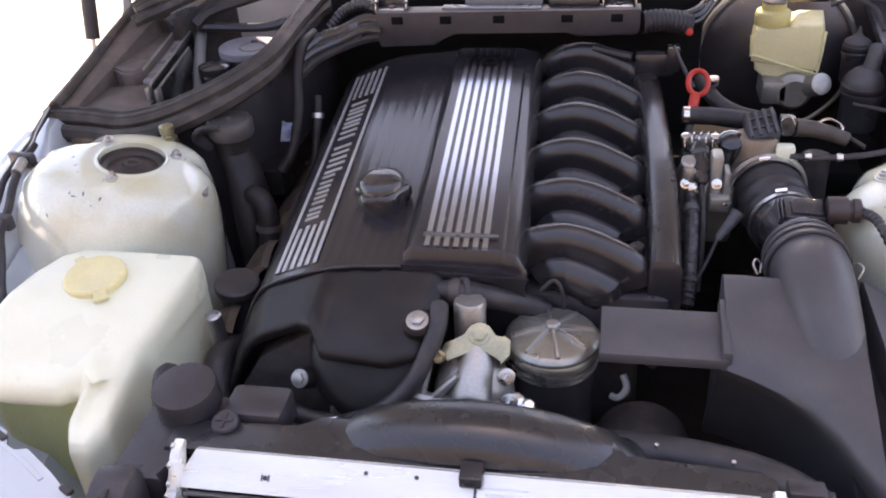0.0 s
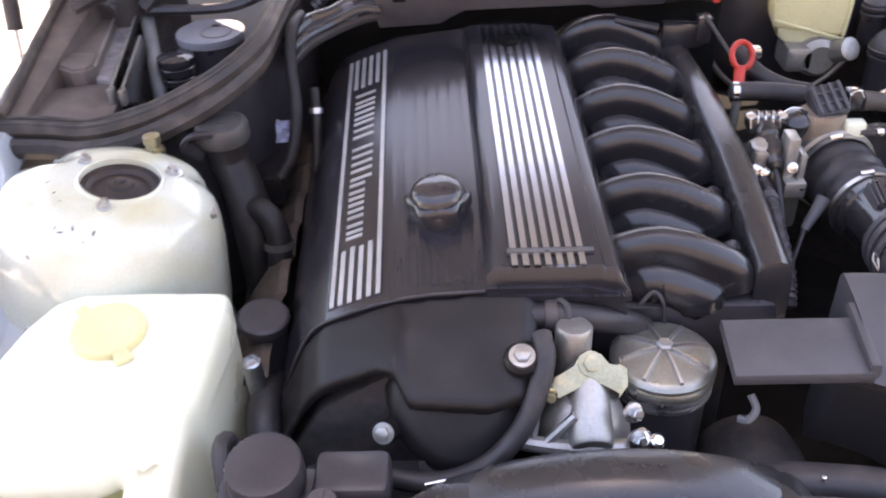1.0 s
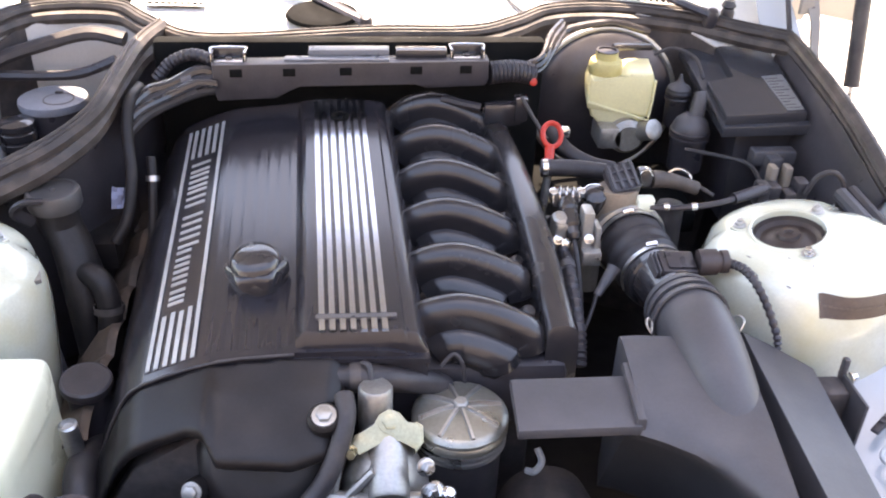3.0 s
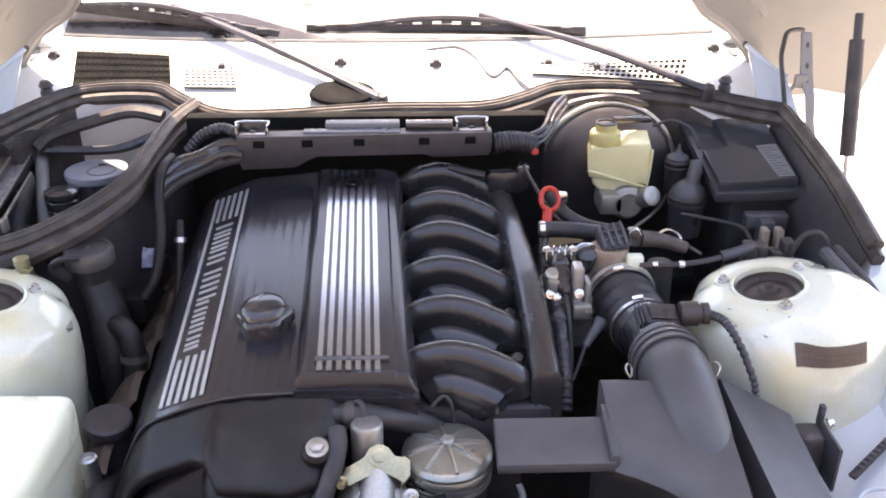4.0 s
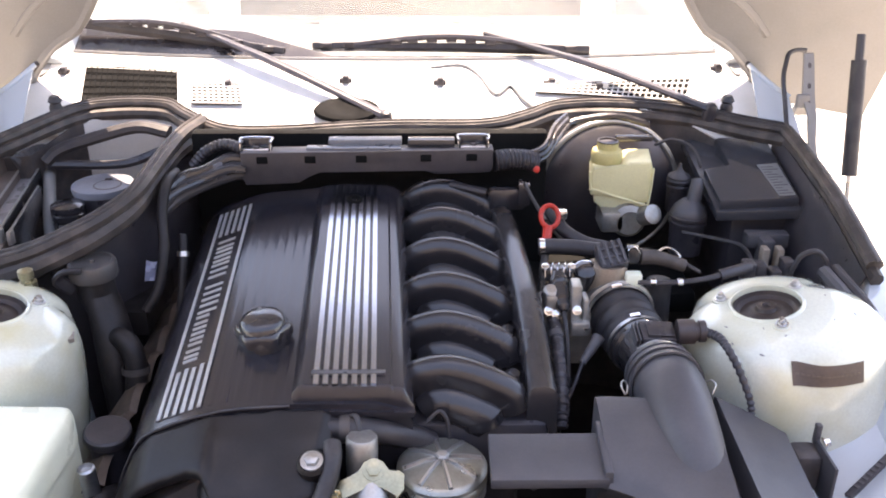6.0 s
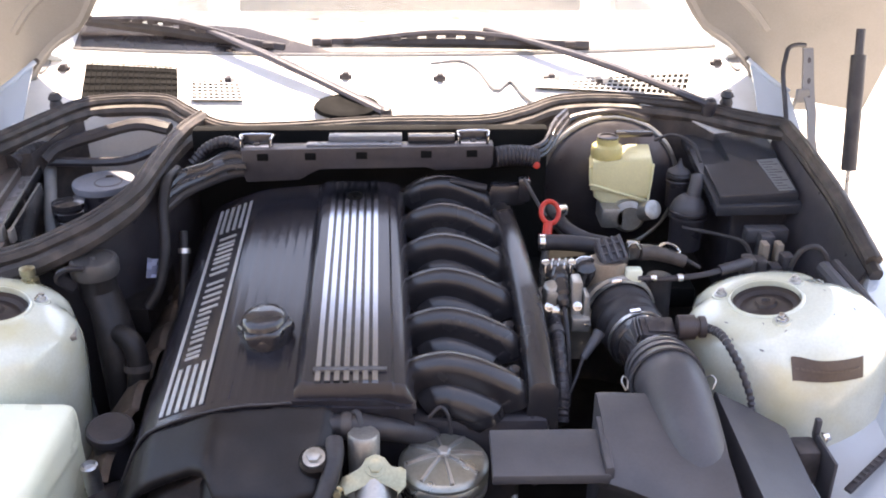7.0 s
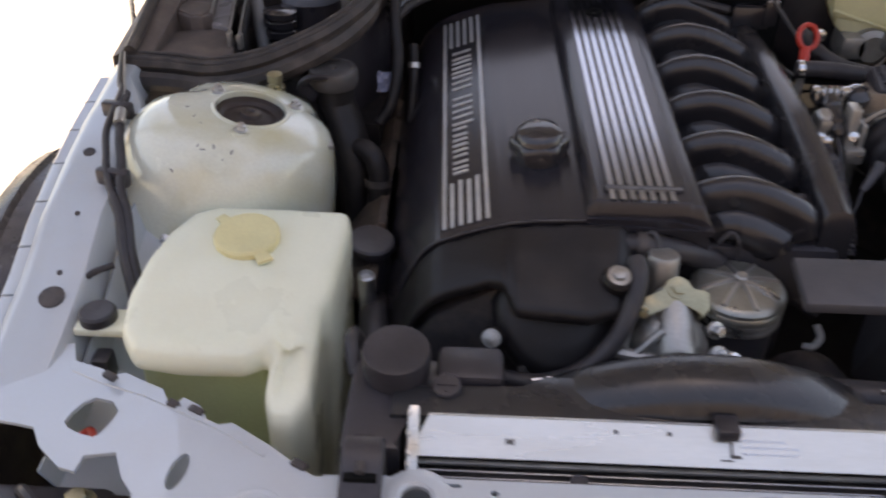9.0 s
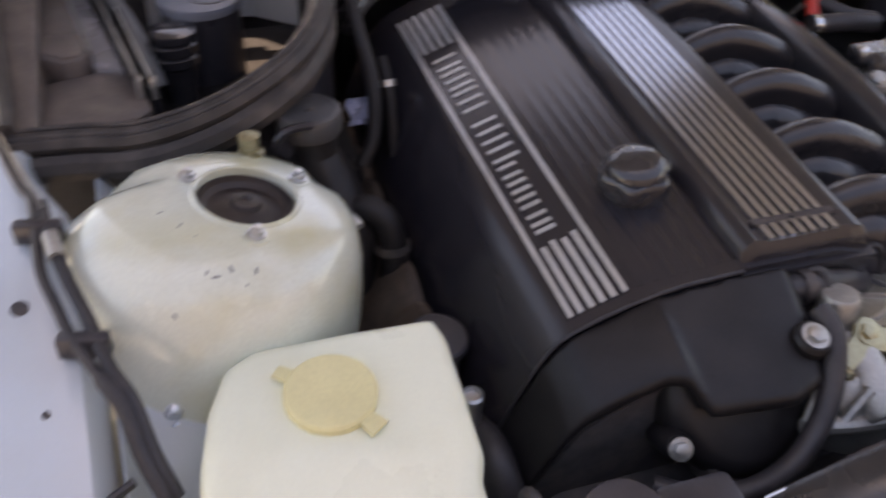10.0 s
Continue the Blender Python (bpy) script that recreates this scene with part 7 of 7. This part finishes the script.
# harness on the fender rail
harness = thing("rail_harness", "black cable harness clipped along the fender rail", "cable harness", (-0.67, 0.45, 0.78))
LOWER_RUN = [(-0.639, 0.343, 0.782), (-0.63, 0.313, 0.752), (-0.618, 0.288, 0.725), (-0.613, 0.275, 0.7), (-0.615, 0.277, 0.66)]
part("cable", tube(B(), [(-0.734, 0.665, 0.842), (-0.708, 0.578, 0.840), (-0.697, 0.553, 0.840), (-0.694, 0.508, 0.833), (-0.691, 0.466, 0.824), (-0.680, 0.429, 0.814), (-0.673, 0.406, 0.808), (-0.658, 0.373, 0.798)] + LOWER_RUN, lambda f: 0.0048 + 0.003 * (f > 0.6), 10, 5), RUBBER, harness)
part("cable", tube(B(), [(-0.690, 0.548, 0.838), (-0.684, 0.508, 0.833), (-0.671, 0.456, 0.823), (-0.658, 0.417, 0.809), (-0.646, 0.373, 0.798)] + [(x + 0.008, y, z) for x, y, z in LOWER_RUN[:3]], 0.0058, 10, 5), RUBBER, harness)
part("bright_wire", tube(B(), [(-0.728, 0.66, 0.848), (-0.704, 0.585, 0.846), (-0.692, 0.55, 0.843), (-0.688, 0.53, 0.84)], 0.0015, 6, 4), CAST, harness, "pale thin wire")
for p in ((-0.69, 0.518, 0.83), (-0.66, 0.398, 0.80)):
    bm = B()
    box(bm, (-0.024, -0.007, -0.012), (0.018, 0.007, 0.01), 0.004, pose(*p, 0, 0, -12))
    part("clip", bm, PLASTIC, harness)
bm = lathe(B(), [(0.0075, -0.014), (0.0075, 0.014)], 12, frame_at((-0.680, 0.490, 0.832), (-0.2, 1, 0.17)))
part("steel_sleeve", bm, CAST, harness)
wire("side_wire", [(-0.64, 0.30, 0.74), (-0.665, 0.285, 0.735), (-0.685, 0.265, 0.71), (-0.688, 0.245, 0.685)], 0.004, RUBBER, "thin black wire to the side connector")
bm = B()
lathe(bm, [(0.012, -0.03), (0.012, 0.0), (0.009, 0.004), (0.009, 0.016)], 14, frame_at((-0.686, 0.232, 0.68), (0, 0.3, 1)))
box(bm, (-0.698, 0.215, 0.63), (-0.672, 0.245, 0.665), 0.005)
solo("side_connector", bm, RUBBER, "black cable connector beside the tank knob", "connector")
bm = B()
box(bm, (-0.64, 0.19, 0.60), (-0.62, 0.215, 0.69), 0.004)
solo("tank_bracket", bm, PLASTIC, "black bracket under the washer tank arm", "bracket")

# ---- right side ----
bm = B()
sheet(bm, [[(0.695, y, z - 0.018) for y, z in ((0.60, 0.85), (0.75, 0.893), (0.9, 0.918), (1.0, 0.93))], [(0.68, y, z) for y, z in ((0.60, 0.80), (0.75, 0.83), (0.9, 0.85), (1.0, 0.86))], [(0.63, y, 0.68) for y in (0.60, 0.75, 0.9, 1.02)], [(0.62, y, 0.5) for y in (0.60, 0.75, 0.9, 1.02)]], 0.003)
solo("side_trim", bm, PLASTIC, "black side wall behind the strut tower", "trim", kind="structure")
brk = thing("airbox_bracket", "white sheet bracket with dark rubber block beside the airbox", "bracket", (0.53, 0.32, 0.7))
bm = B()
box(bm, (0.505, 0.315, 0.685), (0.535, 0.35, 0.735), 0.005)
part("rubber_block", bm, DARK, brk)
bm = B()
box(bm, (0.535, 0.285, 0.68), (0.539, 0.352, 0.742), 0.001)
box(bm, (0.533, 0.342, 0.735), (0.54, 0.35, 0.762), 0.001)
part("tab", bm, GREY_PLASTIC, brk)
bolt(brk, (0.541, 0.335, 0.742), (1, 0, 0.3), 0.005, 0.008, CHROME)
bm = B()
m = frame_at((0.59, 0.31, 0.705), (-0.35, -0.1, 0.93), (0.8, 0.5, 0.3))
box(bm, (-0.035, -0.005, 0.0), (0.06, 0.005, 0.006), 0.0015, m)
tie = solo("cable_tie", bm, PLASTIC, "notched black cable strap on the inner fender", "cable strap")
for k in range(7):
    bm = box(B(), (-0.02 + 0.008 * k, -0.0035, 0.006), (-0.016 + 0.008 * k, 0.0035, 0.0075), m=m)
    part("tooth", bm, GREY_PLASTIC, tie)
wire("fender_wire", [(0.50, 0.14, 0.64), (0.51, 0.175, 0.67), (0.54, 0.185, 0.68), (0.57, 0.17, 0.68), (0.60, 0.18, 0.685)], 0.0025, RUBBER, "thin loose wire on the inner fender")
wire("fender_wire", [(0.505, 0.13, 0.64), (0.52, 0.19, 0.672), (0.56, 0.20, 0.685), (0.61, 0.19, 0.69)], 0.002, BRASSY, "thin loose wire on the inner fender")
lug = thing("ground_lug", "bolted ground lug with wire loop on the inner fender", "ground lug", (0.585, 0.22, 0.68))
bm = lathe(B(), [(0.018, 0), (0.018, 0.002), (0.010, 0.0025), (0.010, 0.006), (0.005, 0.008)], 16, frame_at((0.59, 0.225, 0.688), (-0.35, -0.1, 0.93)))
part("washer", bm, ZINC, lug)
bm = tube(B(), [(0.565, 0.245, 0.682), (0.56, 0.265, 0.684), (0.575, 0.275, 0.69), (0.60, 0.27, 0.698)], 0.003, 8, 5)
part("wire_loop", bm, PAINT, lug)
fh = thing("fender_harness", "black cable harness clipped beside the strut tower", "cable harness", (0.66, 0.45, 0.78))
bm = tube(B(), [(0.655, 0.62, 0.835), (0.665, 0.52, 0.82), (0.668, 0.42, 0.79), (0.66, 0.33, 0.755), (0.655, 0.27, 0.725), (0.655, 0.2, 0.69)], 0.009, 10, 5)
part("cable", bm, RUBBER, fh)
bm = tube(B(), [(0.64, 0.62, 0.83), (0.648, 0.54, 0.82), (0.652, 0.46, 0.80)], 0.011, 10, 5)
part("sleeve", bm, GREY_PLASTIC, fh)

# wiring at the channel's ends
loom = thing("engine_loom", "black wiring loom bundle leaving the channel", "cable loom", (-0.29, 0.84, 0.89))
for k, (dz, dy, r) in enumerate(((0.0, 0.0, 0.012), (0.014, 0.008, 0.009), (-0.012, -0.006, 0.009), (0.004, -0.016, 0.007))):
    bm = tube(B(), [(-0.232, 0.852 + dy, 0.908 + dz * 0.6), (-0.262, 0.85 + dy, 0.908 + dz), (-0.30, 0.838 + dy, 0.895 + dz * 0.8), (-0.335, 0.82 + dy * 1.5, 0.885 + dz), (-0.36, 0.79 + dy, 0.868 + dz)], r, 10, 5)
    part("cable", bm, GLOSS_PLASTIC if k % 2 else RUBBER, loom)
bm = tube(B(), [(-0.236, 0.872, 0.93), (-0.27, 0.885, 0.938), (-0.305, 0.89, 0.925), (-0.33, 0.885, 0.90)], lambda f: 0.009 + 0.001 * math.sin(f * 90), 10, 14)
part("corrugated_tube", bm, PLASTIC, loom)
bm = lathe(B(), [(0.016, -0.008), (0.0165, 0.0), (0.016, 0.008)], 14, frame_at((-0.275, 0.846, 0.904), (1, 0.2, 0.3), (0, 1, 0)))
part("tape", bm, GREY_PLASTIC, loom)
sleeve = thing("conduit", "black corrugated cable conduit at the channel end", "conduit", (0.2, 0.89, 0.9))
bm = tube(B(), [(0.172, 0.872, 0.912), (0.20, 0.882, 0.912), (0.225, 0.89, 0.908), (0.245, 0.90, 0.90)], lambda f: 0.0165 + 0.0016 * math.sin(f * 75), 14, 16)
part("sleeve", bm, PLASTIC, sleeve)
for k in range(3):
    bm = tube(B(), [(0.238, 0.897 + 0.004 * k, 0.902 + 0.006 * k), (0.262, 0.91, 0.905 + 0.01 * k), (0.285, 0.94 + 0.01 * k, 0.925 + 0.01 * k), (0.31, 0.98 + 0.01 * k, 0.94 + 0.006 * k)], 0.0055 + 0.0015 * (k == 1), 8, 5)
    part("cable", bm, GLOSS_PLASTIC, sleeve)
bm = lathe(B(), [(0.006, 0), (0.006, 0.008), (0.004, 0.009)], 10, frame_at((0.246, 0.888, 0.892), (0, -1, 0.3)))
part("red_end", bm, RED, sleeve)
wire("servo_hose", [(0.29, 0.98, 0.93), (0.33, 1.0, 0.942), (0.40, 1.01, 0.947), (0.46, 1.0, 0.935)], 0.007, GLOSS_PLASTIC, "shiny black servo hose above the brake servo", "hose")
wire("dipstick_wire", [(0.222, 0.84, 0.885), (0.235, 0.80, 0.868), (0.25, 0.765, 0.85)], 0.003, RUBBER, "thin dark wire towards the dipstick")
bm = B()
box(bm, (0.268, 0.765, 0.85), (0.285, 0.782, 0.866), 0.004)
solo("steel_fitting", bm, CHROME, "small bright fitting beside the dipstick", "fitting")
rearc = thing("manifold_connector", "black plug and bracket at the manifold's rear end", "connector", (0.19, 0.84, 0.82))
bm = B()
box(bm, (0.165, 0.842, 0.835), (0.225, 0.868, 0.872), 0.005)
box(bm, (0.212, 0.835, 0.845), (0.232, 0.86, 0.885), 0.003)
part("plug", bm, GLOSS_PLASTIC, rearc)
bm = tube(B(), [(0.16, 0.85, 0.865), (0.13, 0.855, 0.87), (0.10, 0.862, 0.875)], 0.007, 8, 4)
part("wire_boot", bm, RUBBER, rearc)

# plugs, cables and lines round the throttle
inj = thing("injector_plug", "black plug with bright spring clips above a stepped rubber boot", "connector", (0.25, 0.62, 0.80))
part("housing", box(B(), (0.230, 0.606, 0.822), (0.270, 0.634, 0.842), 0.004), GLOSS_PLASTIC, inj)
for x in (0.2325, 0.2415, 0.2505, 0.2595, 0.2680):
    part("spring_clip", tube(B(), [(x - 0.002, 0.605, 0.832), (x - 0.002, 0.609, 0.8445), (x + 0.002, 0.624, 0.845), (x + 0.002, 0.630, 0.842)], 0.0013, 6, 4), CHROME, inj, "bright spring clip")
for x in (0.231, 0.269):
    part("end_lug", lathe(B(), [(0.006, -0.006), (0.006, 0.002), (0.003, 0.003)], 12, frame_at((x, 0.612, 0.844), (0, -0.3, 1))), CHROME, inj)
bm = lathe(B(), [(0.010, -0.012), (0.0135, -0.002), (0.0145, 0.004), (0.0125, 0.008), (0.0135, 0.012), (0.0138, 0.030), (0.0105, 0.034), (0.0105, 0.044), (0.006, 0.05)], 20, frame_at((0.249, 0.598, 0.829), (0.06, -0.82, -0.5)))
part("boot", bm, GLOSS_PLASTIC, inj)
part("lead", tube(B(), [(0.2515, 0.562, 0.806), (0.254, 0.545, 0.79), (0.2545, 0.515, 0.765), (0.2525, 0.48, 0.735), (0.25, 0.46, 0.70)], 0.0034, 8, 5), RUBBER, inj)
sens = thing("round_sensor", "black round sensor cap with bright spring clip", "sensor", (0.292, 0.62, 0.80))
m = frame_at((0.292, 0.622, 0.830), (-0.1, -0.45, 0.9))
part("cap", lathe(B(), [(0.016, -0.03), (0.017, 0.0), (0.0155, 0.008), (0.009, 0.013), (0.001, 0.014)], 24, m), GLOSS_PLASTIC, sens)
part("spring_clip", tube(B(), [m @ Vector((0.018 * math.cos(a), 0.018 * math.sin(a), 0.004)) for a in (radians(60 + 22 * k) for k in range(8))], 0.0014, 6, 3), CHROME, sens, "bright spring clip")
strap = thing("ground_strap", "thin black lead with a grey end sleeve beside the boot", "cable", (0.27, 0.48, 0.76))
part("lead", tube(B(), [(0.269, 0.48, 0.767), (0.258, 0.463, 0.745), (0.242, 0.44, 0.72), (0.235, 0.43, 0.69)], 0.0026, 8, 5), RUBBER, strap)
part("sleeve", tube(B(), [(0.294, 0.505, 0.792), (0.289, 0.50, 0.786), (0.279, 0.49, 0.776), (0.269, 0.48, 0.766)], lambda f: 0.009 - 0.004 * f, 12, 4), GREY_PLASTIC, strap, "grey end sleeve")
wire("sensor_lead", [(0.372, 0.66, 0.832), (0.41, 0.655, 0.84), (0.44, 0.64, 0.835), (0.46, 0.625, 0.828)], 0.003, RUBBER, "thin black sensor lead")
wire("sensor_lead", [(0.40, 0.665, 0.838), (0.42, 0.672, 0.846), (0.437, 0.662, 0.84), (0.432, 0.65, 0.835)], 0.002, CHROME, "fine bright wire loop behind the throttle")
wire("brake_line", [(0.49, 0.83, 0.80), (0.545, 0.80, 0.80), (0.575, 0.77, 0.80), (0.575, 0.72, 0.79), (0.56, 0.68, 0.79)], 0.0035, RUBBER, "thin dark line curving beside the fuse box")
wire("brake_line", [(0.47, 0.99, 0.90), (0.50, 0.985, 0.912), (0.53, 0.96, 0.905), (0.54, 0.93, 0.88)], 0.003, RUBBER, "thin dark line behind the reservoir")
bm = B()
lathe(bm, [(0.008, 0.0), (0.0085, 0.05), (0.006, 0.055)], 12, frame_at((0.485, 0.615, 0.828), (1, 0.35, 0.1), (0, 1, 0)))
solo("cable_sleeve", bm, PLASTIC, "black end sleeve of the control cable", "cable sleeve")
rc = thing("rear_connectors", "row of black connectors behind the strut tower", "connector", (0.56, 0.65, 0.8))
for k in range(4):
    bm = box(B(), (0.53 + 0.02 * k, 0.635 + 0.008 * (k % 2), 0.80), (0.548 + 0.02 * k, 0.66 + 0.008 * (k % 2), 0.835 - 0.006 * (k % 3)), 0.004)
    part("plug", bm, PLASTIC, rc)
wire("coil_wire", [(0.60, 0.64, 0.82), (0.61, 0.635, 0.85), (0.63, 0.63, 0.858), (0.645, 0.625, 0.84), (0.64, 0.62, 0.81)], 0.004, RUBBER, "looped black wire behind the strut tower")
wire("intake_drop", [(0.403, 0.63, 0.812), (0.404, 0.63, 0.77), (0.408, 0.63, 0.68)], 0.019, RUBBER, "black hose dropping behind the intake boot", "hose", 12)

# dark hardware in the depth in front of the manifold
alt = thing("alternator", "dark finned alternator low in the bay", "alternator", (0.19, 0.28, 0.5))
bm = lathe(B(), [(0.055, -0.05), (0.06, -0.02), (0.06, 0.02), (0.05, 0.04), (0.02, 0.045)], 28, frame_at((0.185, 0.27, 0.58), (0, -1, 0.1)))
part("casing", bm, DARK, alt)
for k in range(7):
    a = radians(20 + 20 * k)
    m = frame_at((0.185, 0.232, 0.58), (0, -1, 0.1)) @ Matrix.Rotation(-a, 4, "Z")
    bm = box(B(), (0.03, -0.003, 0.0), (0.056, 0.003, 0.012), 0.001, m)
    part("fin", bm, CAST, alt)
wire("front_hose", [(0.02, 0.35, 0.70), (0.08, 0.37, 0.715), (0.14, 0.375, 0.70), (0.20, 0.36, 0.66)], 0.009, RUBBER, "dark hose behind the oil filter", "hose", 10)
wire("small_wire", [(0.06, 0.352, 0.765), (0.075, 0.36, 0.775), (0.085, 0.355, 0.765), (0.088, 0.35, 0.74)], 0.0025, RUBBER, "small wire loop behind the oil filter")
bm = tube(B(), [(0.158, 0.262, 0.722), (0.162, 0.252, 0.712), (0.154, 0.247, 0.702), (0.146, 0.252, 0.70)], 0.004, 8, 5)
solo("pale_hook", bm, GREY_LABEL, "small pale hook under the intake snout", "hook")

# conduit and leads beside the manifold's rail
cd = thing("rail_conduit", "black corrugated conduit along the manifold rail", "conduit", (0.236, 0.5, 0.76))
bm = tube(B(), [(0.238, 0.63, 0.79), (0.240, 0.56, 0.785), (0.238, 0.49, 0.775), (0.234, 0.42, 0.755), (0.23, 0.385, 0.73)], lambda f: 0.0085 + 0.0012 * math.sin(f * 150), 10, 16)
part("sleeve", bm, PLASTIC, cd)
bm = lathe(B(), [(0.011, -0.006), (0.0115, 0), (0.011, 0.006)], 12, frame_at((0.239, 0.525, 0.780), (0, 1, 0.15)))
part("clip", bm, GREY_PLASTIC, cd)
# Small steel dots stand for dust glints along the shroud's edge.
for x, y, z in ((0.12, 0.163, 0.722), (0.19, 0.15, 0.731), (0.26, 0.128, 0.738)):
    sc = solo("shroud_glint", lathe(B(), [(0.0022, -0.004), (0.0022, 0.001), (0.001, 0.0015)], 10, pose(x, y, z)), ZINC, "small steel dot for a dust glint on the shroud edge", "screw", "shroud screws")
